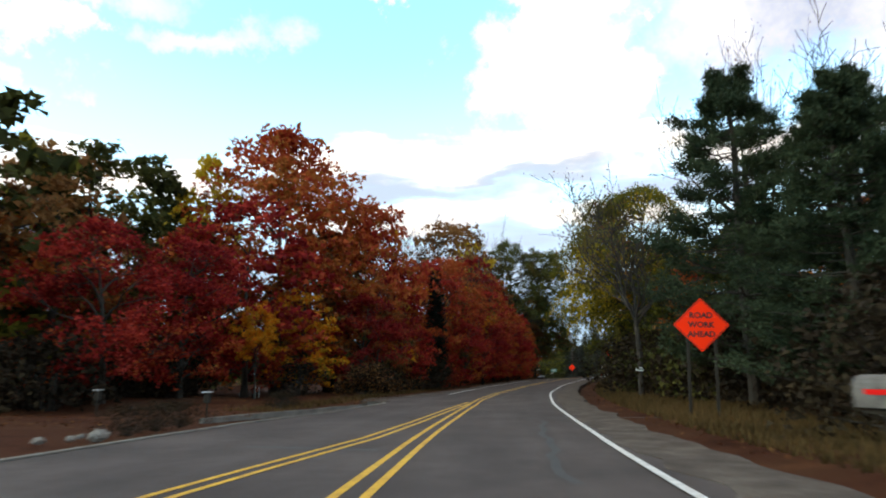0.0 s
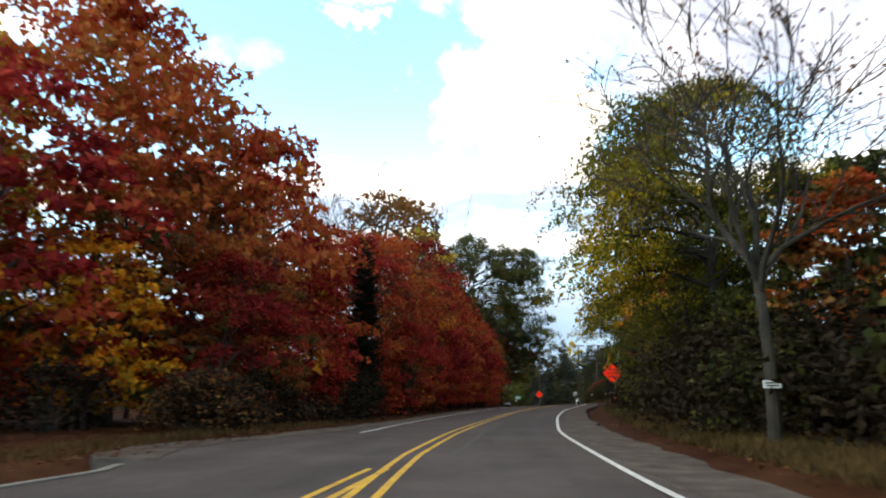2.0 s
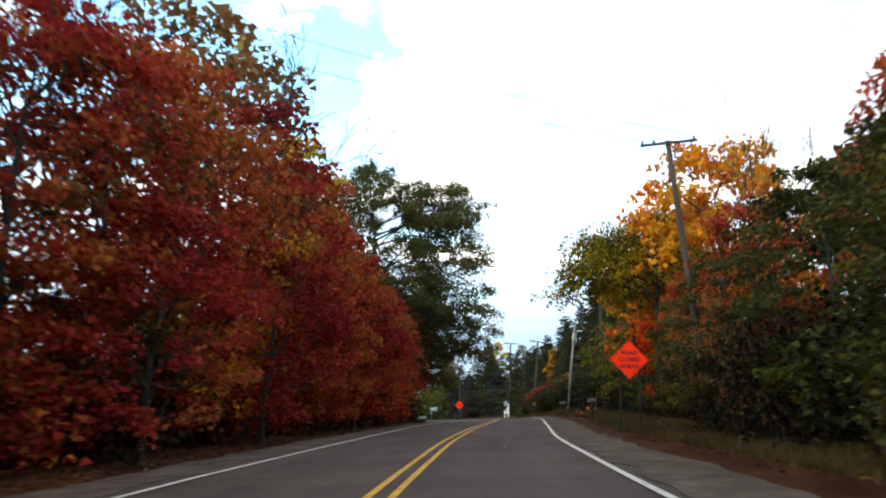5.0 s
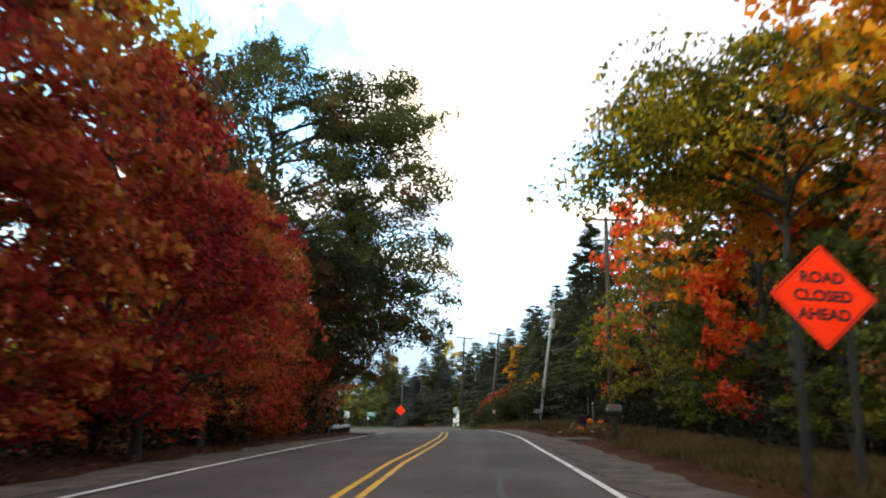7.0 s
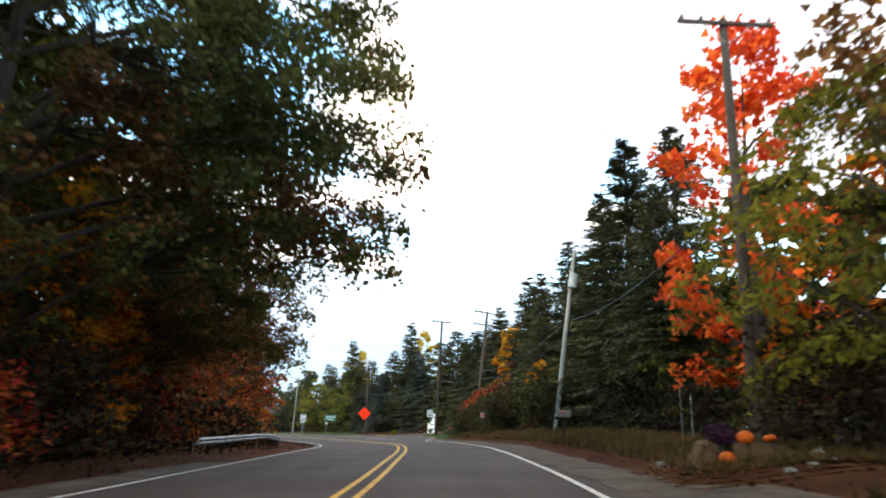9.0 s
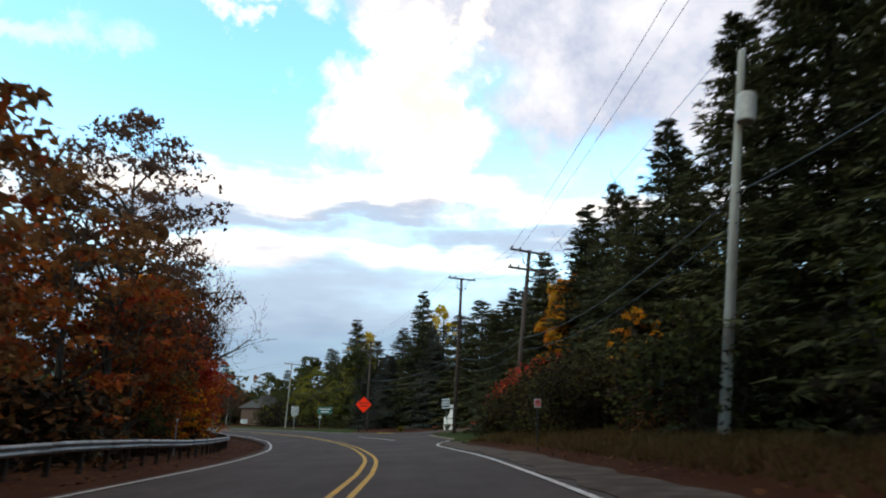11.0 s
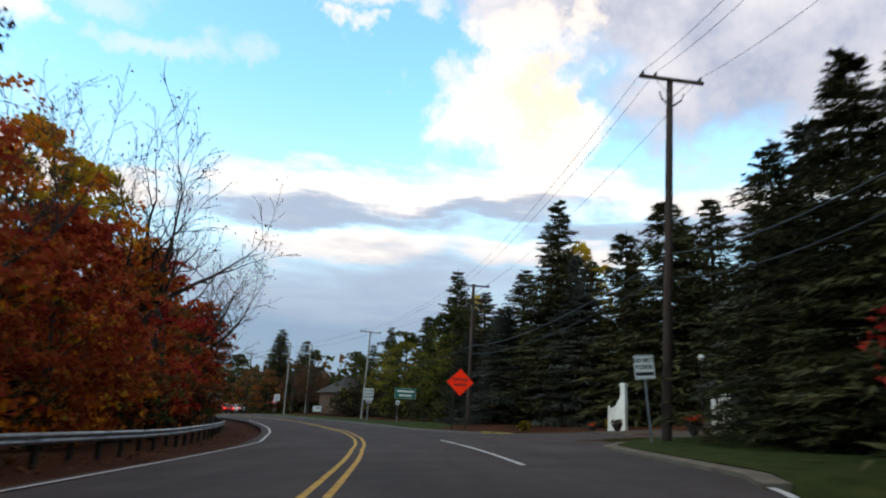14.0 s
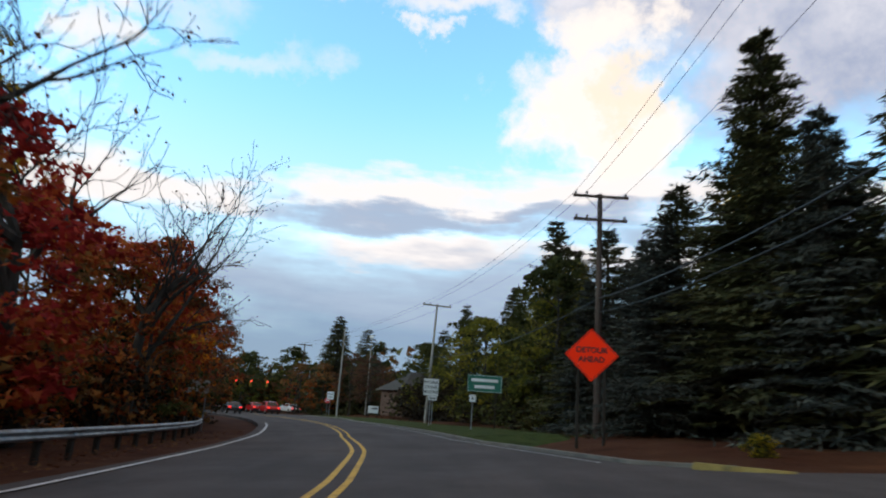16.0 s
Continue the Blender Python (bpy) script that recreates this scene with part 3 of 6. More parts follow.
def broadleaf(name, label, mats, h=14.0, radius=5.0, base=0.18, clusters=70, leaves=8000, size=0.24, seed=1, top=0.9, mix=None, bark="bark", hang=0.2, thick=0.16, bend=0.3, long=1.3, spray=0.24, limbs=11, reach=(), cone=0.0, simple=False):
    """A trunk with limbs and twigs out to leafy sprays that fill an uneven crown. mats: leaf materials by height and chance; reach: long low limbs (angle, length, height)."""
    rng = np.random.default_rng(seed)
    root = start_tree(name, label)
    soup = Soup()
    lean = rng.normal(0, 0.02, 2)
    trunk = [Vector((lean[0] * z + 0.15 * math.sin(z * 0.5 + seed), lean[1] * z + 0.12 * math.cos(z * 0.4), z)) for z in np.linspace(-0.3, h * 0.9, 10)]
    r0 = 0.014 * h + 0.04
    soup.add(*tube(trunk, [r0 * (1.4 if i == 0 else 1 - 0.93 * i / 9) for i in range(10)], 8))

    def stem(z):
        i = min(max((z + 0.3) / (h * 0.9 + 0.3) * 9, 0), 8.99)
        return trunk[int(i)].lerp(trunk[int(i) + 1], i - int(i))

    lobes = [(rng.uniform(0, 2 * math.pi), rng.uniform(0.75, 1.2)) for _ in range(7)]

    def extent(a, t):
        prof = max(0.0, math.sin(math.pi * min(1, (0.12 + 0.88 * t)) ** top)) ** 0.6
        if cone:
            prof = (1.03 - t) ** cone
        return radius * prof * (0.80 + 0.27 * max(math.cos(a - la) * lk for la, lk in lobes))

    nodes = []
    for k in range(limbs):
        t = (k + rng.uniform(0, 0.9)) / limbs * 0.85
        a = k * 2.4 + rng.uniform(-0.4, 0.4)
        rr = extent(a, t) * 0.62
        z = h * (base + (1 - base) * t)
        e = Vector((math.cos(a) * rr + lean[0] * z, math.sin(a) * rr + lean[1] * z, z))
        p = stem(max(h * 0.10, z - rr * rng.uniform(0.55, 1.0)))
        m_ = p.lerp(e, 0.5) + Vector((0, 0, 0.10 * rr)) + Vector(rng.normal(0, 0.12 * rr, 3)) * 0.5
        r1 = 0.010 * (e - p).length + 0.03
        path = [p, p.lerp(m_, 0.55) + Vector((0, 0, 0.05 * rr)), m_, m_.lerp(e, 0.55) + Vector(rng.normal(0, 0.05 * rr, 3)), e]
        soup.add(*tube(path, [r1 * 1.4, r1, r1 * 0.8, r1 * 0.5, 0.015], 5))
        nodes += path[1:]
    cs = []
    while len(cs) < clusters:
        t, a = rng.uniform(0, 1), rng.uniform(0, 2 * math.pi)
        z = h * (base + (1 - base) * t)
        rr = extent(a, t) * rng.uniform(0.25, 1.0) ** 0.5
        cs.append(Vector((math.cos(a) * rr + lean[0] * z, math.sin(a) * rr + lean[1] * z, z)))
    for a, far, z in reach:
        e = Vector((math.cos(a) * far, math.sin(a) * far, z))
        p = stem(max(2.5, z - 0.12 * far))
        path = [p, p.lerp(e, 0.35) + Vector((0, 0, 0.10 * far)), p.lerp(e, 0.7) + Vector((0, 0, 0.07 * far)), e]
        soup.add(*tube(path, [0.10, 0.07, 0.045, 0.015], 5))
        for u in np.linspace(0.35, 1.0, 22):
            cs.append(p.lerp(e, u) + Vector((0, 0, 0.07 * far * (1 - u) * 2)) + Vector(rng.normal(0, 0.5, 3)))
    near = np.array([tuple(q) for q in nodes])
    for c in cs if not simple else cs[::3]:
        q = Vector(near[np.argmin(((near - np.array(c)) ** 2).sum(1) + 3.0 * np.maximum(near[:, 2] - c.z, 0))])
        if (q - c).length < radius * 0.75:
            soup.add(*tube([q, q.lerp(c, 0.6) + Vector(rng.normal(0, 0.15, 3)), c], [0.030, 0.018, 0.007], 3))
    part("trunk", soup.v, soup.f, M[bark], root)
    cc = np.array([tuple(c) for c in cs])
    v, f = leaf_sprays(cc, radius * spray, radius * spray * 0.75, thick, leaves, size, rng, long=long, droop=hang, bend=bend, simple=simple)
    if len(mats) > 1:
        mid = v.reshape(leaves, -1, 3).mean(1)
        low = 1 - (mid[:, 2] / h)
        g = np.sin(mid[:, 0] * 0.9 + seed) * np.sin(mid[:, 1] * 0.8 + 2 * seed) * np.sin(mid[:, 2] * 0.7)
        u = low * (mix or 0.6) + 0.5 * g + rng.normal(0, 0.12, len(mid))
        slots = np.clip((u * len(mats)).astype(int), 0, len(mats) - 1)
    else:
        slots = None
    soup_mesh("crown", v, f, [M[m_] for m_ in mats], slots, root)
    return root


def bare_tree(name, label, h=14.0, r0=0.22, seed=3, levels=4, spread=0.75, leafy=0, mats=("olive",), bark="bark", lean=0.03, size=0.2, kids=3, first=0.55):
    rng = np.random.default_rng(seed)
    root = start_tree(name, label)
    soup, ends = branchy(rng, h, r0, levels, spread, lean, first, kids)
    part("trunk", soup.v, soup.f, M[bark], root)
    if leafy:
        v, f = leaf_quads(np.array([tuple(e) for e in ends]), 0.28, leafy, size, rng, flat=0.9, droop=0.6)
        soup_mesh("crown", v, f, [M[mats[0]]], None, root)
    return root


def spruce(name, label, mat_="needle", h=15.0, radius=3.4, whorls=30, seed=5, per=26, droop=0.25, bark="bark", size=0.42, top_pow=0.85):
    rng = np.random.default_rng(seed)
    root = start_tree(name, label)
    soup = Soup()
    soup.add(*tube([(0, 0, -0.3), (0, 0, h * 0.5), (0, 0, h)], [0.016 * h + 0.05, 0.009 * h + 0.02, 0.012], 8))
    V, F, n = [], [], 0
    for w in range(whorls):
        t = (w + rng.uniform(-0.3, 0.3)) / whorls
        z0 = h * (0.05 + 0.94 * t)
        L = radius * max(0.03, (1 - t)) ** top_pow * rng.uniform(0.8, 1.12) + 0.2
        for b in range(10):
            a = rng.uniform(0, 2 * math.pi)
            l = L * rng.uniform(0.62, 1.15)
            z0 = h * (0.05 + 0.94 * t) + rng.normal(0, 0.024 * h * (1.05 - t))
            dirv = np.array([math.cos(a), math.sin(a), 0])
            tip = dirv * l + np.array([0, 0, z0 + (-droop * (1.2 - t) + 0.1 + 0.5 * max(0.0, t - 0.6)) * l])
            if b < 6:
                soup.add(*tube([(0, 0, z0), tuple(dirv * l * 0.6 + np.array([0, 0, z0 - droop * l * 0.55])), tuple(tip)], [0.03, 0.02, 0.006], 3))
            k = int(per * (0.38 + 0.62 * l / radius))
            q = rng.uniform(0.04, 1.0, k) ** 0.75
            p = np.outer(q * l, dirv) + np.outer(np.ones(k), [0, 0, z0]) + np.outer(q ** 1.3, [0, 0, (-droop * (1.2 - t) + 0.1 + 0.5 * max(0.0, t - 0.6)) * l])
            side = np.array([-dirv[1], dirv[0], 0])
            p += np.outer(rng.normal(0, 0.20, k) * l * (1.1 - q) ** 0.5, side)
            d = dirv * 0.8 + np.outer(rng.normal(0, 0.8, k), side) + np.stack([np.zeros(k), np.zeros(k), rng.normal(-0.25, 0.3, k)], 1)
            d /= np.linalg.norm(d, axis=1)[:, None]
            e = np.cross(d, rng.normal(0, 0.5, (k, 3)) + np.array([0, 0, 1.0])); e /= np.linalg.norm(e, axis=1)[:, None]
            s = size * rng.uniform(0.6, 1.3, (k, 1)) * (0.58 + 0.42 * (1 - t))
            V.append(np.stack([p + e * s * 0.15, p - e * s * 0.15, p + d * s], 1).reshape(-1, 3))
    v = np.concatenate(V)
    part("trunk", soup.v, soup.f, M[bark], root)
    soup_mesh("crown", v, np.arange(len(v)).reshape(-1, 3), [M[mat_]], None, root)
    return root


def pine_tree(name, label, h=14.0, radius=4.6, seed=20, whorls=18, tufts=17, blades=22, bark="bark"):
    """A pine: tiers of upturned boughs that carry tufts of needles towards their ends, with gaps between the tiers."""
    rng = np.random.default_rng(seed)
    root = start_tree(name, label)
    soup = Soup()
    soup.add(*tube([(0, 0, -0.3), (0.1, 0.05, h * 0.4), (0.05, -0.1, h * 0.75), (0, 0, h)], [0.21, 0.16, 0.09, 0.015], 8))
    cs, ds = [], []
    for w in range(whorls):
        t = (w + 0.4) / whorls
        z0 = h * (0.10 + 0.88 * t)
        L = radius * (1.02 - t) ** 0.75 * rng.uniform(0.7, 1.1) + 0.25
        for b in range(6):
            a = 2 * math.pi * b / 6 + w * 1.1 + rng.uniform(-0.4, 0.4)
            l = L * rng.uniform(0.6, 1.15)
            out = np.array([math.cos(a), math.sin(a), 0.0]); side = np.array([-out[1], out[0], 0.0])
            z = z0 + rng.normal(0, 0.2)
            curve = lambda u: out * l * u + np.array([0, 0, z + l * (-0.10 * u + 0.30 * u * u)])
            soup.add(*tube([curve(u) for u in (0, 0.4, 0.75, 1.0)], [0.045, 0.032, 0.018, 0.006], 4))
            for k in range(tufts):
                u = rng.uniform(0.35, 1.0) ** 0.7
                lat = rng.normal(0, 0.26) * l * (1.2 - u)
                c = curve(u) + side * lat + np.array([0, 0, rng.uniform(0, 0.22)])
                if k % 3 == 0:
                    soup.add(*tube([curve(u * 0.75), c], [0.014, 0.005], 3))
                cs.append(c); ds.append(out * 0.6 + side * np.sign(lat) * 0.35 + np.array([0, 0, 0.55]))
    n = len(cs)
    c, d = np.repeat(np.array(cs), blades, 0), np.repeat(np.array(ds), blades, 0)
    d = d + rng.normal(0, 0.75, (n * blades, 3)); d /= np.linalg.norm(d, axis=1)[:, None]
    c = c + rng.normal(0, 0.13, c.shape)
    e = np.cross(d, rng.normal(0, 1, d.shape)); e /= np.linalg.norm(e, axis=1)[:, None]
    k = rng.uniform(0.14, 0.26, (n * blades, 1))
    v = np.stack([c + e * 0.03, c - e * 0.03, c + d * k], 1).reshape(-1, 3)
    part("trunk", soup.v, soup.f, M[bark], root)
    soup_mesh("crown", v, np.arange(len(v)).reshape(-1, 3), [M["pine_needle"]], None, root)
    return root


def shrub(name, label, mats, h=2.2, radius=1.4, leaves=2200, size=0.16, seed=1, category="shrub", simple=False):
    rng = np.random.default_rng(seed)
    root = start_tree(name, label, category)
    soup = Soup()
    cs = []
    for k in range(26):
        a, t = rng.uniform(0, 2 * math.pi), rng.uniform(0.15, 1.0)
        rr = radius * math.sin(math.pi * min(0.95, 0.25 + 0.65 * t)) * rng.uniform(0.3, 1)
        c = (math.cos(a) * rr, math.sin(a) * rr, h * t * 0.95)
        cs.append(c)
        soup.add(*tube([(math.cos(a) * 0.1, math.sin(a) * 0.1, -0.1), (c[0] * 0.5, c[1] * 0.5, c[2] * 0.6), c], [0.03, 0.02, 0.006], 4))
    part("stem", soup.v, soup.f, M["bark"], root)
    v, f = leaf_quads(np.array(cs), radius * 0.24, leaves, size, rng, flat=0.8, simple=simple)
    v[:, 2] = np.maximum(v[:, 2], 0.02)
    slots = rng.integers(0, len(mats), leaves) if len(mats) > 1 else None
    soup_mesh("foliage", v, f, [M[m_] for m_ in mats], slots, root)
    return root


# kinds of tree: reference height and a maker that takes the share of leaves and their size
def broad(h, radius, base, clusters, leaves, size, seed, name, label, mats, **kw):
    return h, lambda n, s: broadleaf(name, label, mats, h, radius, base, max(40, int(clusters * 1.5 * min(1, n + 0.2))), int(leaves * n), size * s, seed, simple=n < 0.8, **kw)


def ever(name, label, mat_, h, radius, whorls, seed, per=80, **kw):
    return h, lambda n, s: spruce(name, label, mat_, h, radius, max(18, int(whorls * (1.35 if n > 0.48 else 1.05))), seed, per=int(per * (1.3 if n > 1 else 1.0 if n > 0.48 else 0.5)), size=kw.get("size", 0.48) * (0.70 if n > 1 else 0.8 if n > 0.48 else 1.3), **{k: v for k, v in kw.items() if k != "size"})


def bush(name, label, mats, h, radius, leaves, size, seed):
    return h, lambda n, s: shrub(name, label, mats, h, radius, int(leaves * (1.3 if n > 1 else 0.6)), size * (0.75 if n > 1 else 1.1), seed, simple=True)


def twiggy(h, *a, **kw):
    return h, lambda n, s: bare_tree(*a[:2], h, *a[2:], **kw)


KINDS = {
    "red": broad(14, 5.0, 0.10, 100, 11000, 0.24, 1, "maple_tree", "maple in full red autumn leaf", ["crimson", "red", "rust"]),
    "red2": broad(14, 5.8, 0.08, 120, 12000, 0.24, 2, "maple_tree", "broad maple with scarlet and orange leaves", ["red", "rust", "orange"]),
    "bigred": broad(21, 8.0, 0.10, 180, 30000, 0.25, 31, "maple_tree", "very large red maple above the wood", ["red", "rust", "rust"], mix=0.8),
    "crimson": broad(8, 3.0, 0.14, 60, 7000, 0.16, 3, "maple_tree", "young maple with crimson leaves", ["crimson", "red"]),
    "rust": broad(16, 5.2, 0.10, 95, 9000, 0.26, 4, "maple_tree", "tall maple turning rusty brown and red", ["red", "rust", "brown", "green"], mix=0.9),
    "orange": broad(13, 5.2, 0.12, 95, 9500, 0.25, 5, "maple_tree", "glowing orange maple with some green inside", ["orange", "orange", "olive"]),
    "orange_high": broad(13, 5.2, 0.42, 90, 13000, 0.2, 35, "maple_tree", "glowing orange maple with a high crown", ["orange", "orange", "olive"]),
    "ember": broad(13, 5.2, 0.1, 100, 10500, 0.24, 36, "maple_tree", "maple with burnt orange and red leaves", ["rust", "red", "rust", "crimson"], mix=0.85),
    "flame": broad(12, 2.5, 0.10, 80, 11000, 0.15, 6, "maple_tree", "slender maple with fiery red-orange leaves", ["flame", "flame", "orange"]),
    "yellow": broad(14, 3.6, 0.12, 65, 6000, 0.24, 7, "poplar_tree", "poplar in yellow autumn leaf", ["yellow_leaf", "olive"]),
    "oak": broad(18, 7.8, 0.14, 190, 26000, 0.24, 8, "oak_tree", "large spreading oak still dark green", ["green", "green", "olive"], top=0.8, spray=0.2, limbs=15),
    "oak_road": broad(20, 6.5, 0.20, 240, 80000, 0.152, 8, "oak_tree", "large dark green oak reaching over the road", ["oak_green", "oak_green", "brown"], mix=0.75, top=0.8, spray=0.12, limbs=17, thick=0.20, reach=((0.0, 8.0, 16.0), (0.45, 7.8, 14.4), (-0.35, 7.6, 14.8), (0.2, 7.2, 17.4), (-0.3, 6.8, 17.2), (0.1, 8.4, 5.3), (0.3, 8.3, 6.0), (-0.12, 8.4, 6.8), (0.3, 8.6, 8.4), (-0.25, 8.4, 8.0), (0.1, 8.6, 10.2), (0.35, 8.4, 12.2), (-0.2, 8.3, 12.4), (0.1, 7.8, 15.2))),
    "green": broad(14, 4.6, 0.06, 80, 7500, 0.26, 9, "tree", "dark green broadleaf tree in the wood", ["green", "olive"]),
    "locust": broad(13, 5.6, 0.20, 120, 15000, 0.14, 10, "locust_tree", "locust tree with yellowing feathery leaves", ["olive", "olive", "olive", "green"], mix=0.8, hang=0.9, bend=0.9, spray=0.26, long=2.0),
    "locust_high": broad(13, 4.2, 0.46, 110, 32000, 0.1, 33, "locust_tree", "locust tree with a high crown of hanging yellow-green leaves", ["olive", "olive", "yellow_leaf", "olive"], mix=0.8, hang=0.9, bend=1.0, spray=0.24, long=2.0, reach=((3.14, 4.6, 5.4), (3.5, 5.0, 6.5), (2.8, 4.8, 7.2), (3.8, 4.8, 8.2), (3.1, 4.8, 8.6), (3.4, 4.2, 9.8), (2.7, 4.4, 9.6), (3.0, 3.6, 11.2), (3.6, 3.6, 11.6))),
    "locust_over": broad(12.5, 4.0, 0.62, 90, 15000, 0.13, 34, "locust_tree", "locust tree with light green leaves hanging towards the road", ["olive", "yellow_leaf", "olive", "olive"], mix=0.8, hang=0.9, bend=1.0, spray=0.24, long=2.0, reach=((3.14, 6.2, 8.0), (3.45, 6.3, 8.8), (2.85, 6.2, 9.4), (3.7, 5.6, 10.4), (3.1, 4.6, 10.8), (2.6, 4.6, 10.4))),
    "dusky": broad(16, 5.2, 0.22, 170, 20000, 0.14, 37, "oak_tree", "tall oak with thin dusky brown leaves", ["dusky", "dusky", "brown"], limbs=15, spray=0.16, reach=((0.2, 6.6, 7.5), (-0.3, 6.4, 9.5), (0.5, 6.2, 11.5))),
    "airy": broad(15, 4.6, 0.34, 80, 4200, 0.17, 38, "maple_tree", "thinning maple with scattered orange and yellow leaves", ["orange", "rust", "yellow_leaf"], limbs=15, spray=0.17),
    "brown": broad(14, 5.0, 0.14, 80, 6500, 0.24, 11, "oak_tree", "oak with dull brown-red leaves", ["brown", "rust", "brown"]),
    "thin": broad(15, 4.4, 0.3, 80, 3400, 0.22, 12, "tree", "thinning tree with sparse brownish leaves", ["brown", "olive"]),
    "bare": twiggy(15, "bare_tree", "leafless tree with fine twigs", 0.17, 13, 4, 0.55),
    "bare2": twiggy(15, "bare_tree", "nearly leafless tree with a few hanging leaves", 0.30, 14, 4, 0.74, leafy=520, mats=("brown",), size=0.10),
    "roadside": twiggy(15, "roadside_tree", "tall half-bare tree with sparse brown leaves", 0.16, 15, 4, 0.62, leafy=1000, mats=("brown",), lean=0.0, size=0.10, kids=4, first=0.8),
    "spruce": ever("spruce_tree", "tall dark green spruce tree", "needle", 15, 3.5, 36, 16),
    "spruce2": ever("spruce_tree", "broad green spruce with drooping boughs", "needle", 14, 4.1, 32, 17, droop=0.32),
    "blue": ever("blue_spruce", "blue-grey spruce with boughs to the ground", "needle_blue", 11, 3.6, 30, 18),
    "cedar": ever("cedar_tree", "narrow dark cedar among red maples", "needle_dark", 11, 0.95, 34, 19, per=60, droop=-0.5, size=0.34, top_pow=0.55),
    "pine": (14, lambda n, s: pine_tree("pine_tree", "dark pine with tiers of tufted boughs", blades=24 if n > 1 else 13)),
    "s_red": bush("shrub", "red autumn shrub beside the road", ["crimson", "rust"], 2.4, 1.7, 2500, 0.15, 21),
    # dim among the leaf materials paints shade into a shrub
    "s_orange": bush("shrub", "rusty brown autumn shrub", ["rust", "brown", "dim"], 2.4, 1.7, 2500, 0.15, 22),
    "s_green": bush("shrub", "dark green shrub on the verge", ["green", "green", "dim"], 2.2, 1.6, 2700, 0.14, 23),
    "s_brown": bush("shrub", "dry brown undergrowth, part of its leaves darkened as shade", ["dim", "brown", "dim"], 1.6, 1.5, 3200, 0.12, 24),
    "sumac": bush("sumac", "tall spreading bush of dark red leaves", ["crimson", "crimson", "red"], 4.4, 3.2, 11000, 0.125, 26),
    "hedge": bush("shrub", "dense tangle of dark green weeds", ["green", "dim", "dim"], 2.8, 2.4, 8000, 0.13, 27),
    "s_dark": bush("shrub", "tangled undergrowth with leaves darkened as shade", ["dim"], 2.4, 2.0, 1500, 0.14, 28),
    "s_yellow": bush("shrub", "yellow-green bush by the roadside", ["olive", "green", "yellow_leaf"], 1.2, 0.8, 1500, 0.12, 25),
}
# share of leaves and leaf size: close to the road, further in, deep in the wood
DETAIL = ((1.3, 0.79), (0.5, 1.32), (0.2, 2.0), (0.4, 1.32))
TREES = {}
PLACED = {}


def plant(key, s, o, h, label="", squash=1.0, group="", turn=None, detail=None):
    if detail is None:
        detail = 0 if abs(o) < (20.5 if o < 0 and s < 40 else 12.2 if o < 0 and s < 110 else 10.2) and s < 200 or (0 < o < 16 and s < 34) else 1 if abs(o) < 16 and s < 206 else 3
    h0, make = KINDS[key]
    if (key, detail) not in TREES:
        TREES[key, detail] = make(*DETAIL[detail])
    ob = TREES[key, detail]
    k = h / h0
    a = (s * 137.5 + o * 61.7) % 360 if turn is None else turn
    m_ = Matrix.LocRotScale(on(s, o), Euler((0, 0, radians(a))), (k * squash, k * squash, k))
    if (key, detail) not in PLACED:
        PLACED[key, detail] = ob
        ob.matrix_basis = m_
        c = ob
    else:
        c = copy_thing(ob, Matrix.Identity(4))
        c.matrix_basis = m_
    return tagged(c, label, "", group)


# the trees that stand out: kind, s, o, height, squash
def rows(*table, group=""):
    for key, s, o, h, *q in table:
        plant(key, s, o, h, squash=q[0] if q else 1.0, group=group)


# left of the road, first wood
rows(("bigred", 52, -19.6, 22.5, 0.95), ("red", 44, -17.6, 14, 1.1), ("crimson", 31, -18.4, 9.2, 1.1), ("crimson", 37, -17.9, 9.5, 1.1), ("brown", 24, -22.4, 9.0, 1.2),
     ("green", 46, -27.8, 18.5, 0.9), ("yellow", 49, -24.6, 20, 0.6), ("green", 42, -28.8, 18), ("green", 38, -31.7, 14), ("brown", 34, -29.7, 13.5), ("brown", 40, -23.5, 10.5), ("green", 47, -24.0, 13.5), ("green", 43, -25.2, 13), ("green", 51, -29, 17), ("green", 28, -34.7, 13.5), ("brown", 36, -25.6, 14), ("brown", 27, -27.5, 13), ("rust", 48, -15.0, 12, 0.9), ("rust", 43, -21.5, 12),
     ("red2", 57, -12.8, 17, 0.75), ("rust", 64, -12.6, 10, 0.8), ("rust", 52, -10.6, 9, 0.9), ("red", 61, -14.5, 15.5, 0.9), ("brown", 55, -15.6, 14), ("crimson", 50, -11.3, 7.5, 1.1), ("crimson", 56, -9.8, 7.0, 1.1), ("orange", 46, -14.3, 7.5, 0.9), ("orange_high", 40, -14.7, 6.0, 0.6), ("rust", 54, -19.8, 18),
     ("cedar", 62.3, -8.5, 11.4, 1.15), ("bare", 70, -13.9, 20), ("bare", 79, -14.0, 22.5), ("thin", 79, -12.9, 20), group="trees of the wood beside the road")
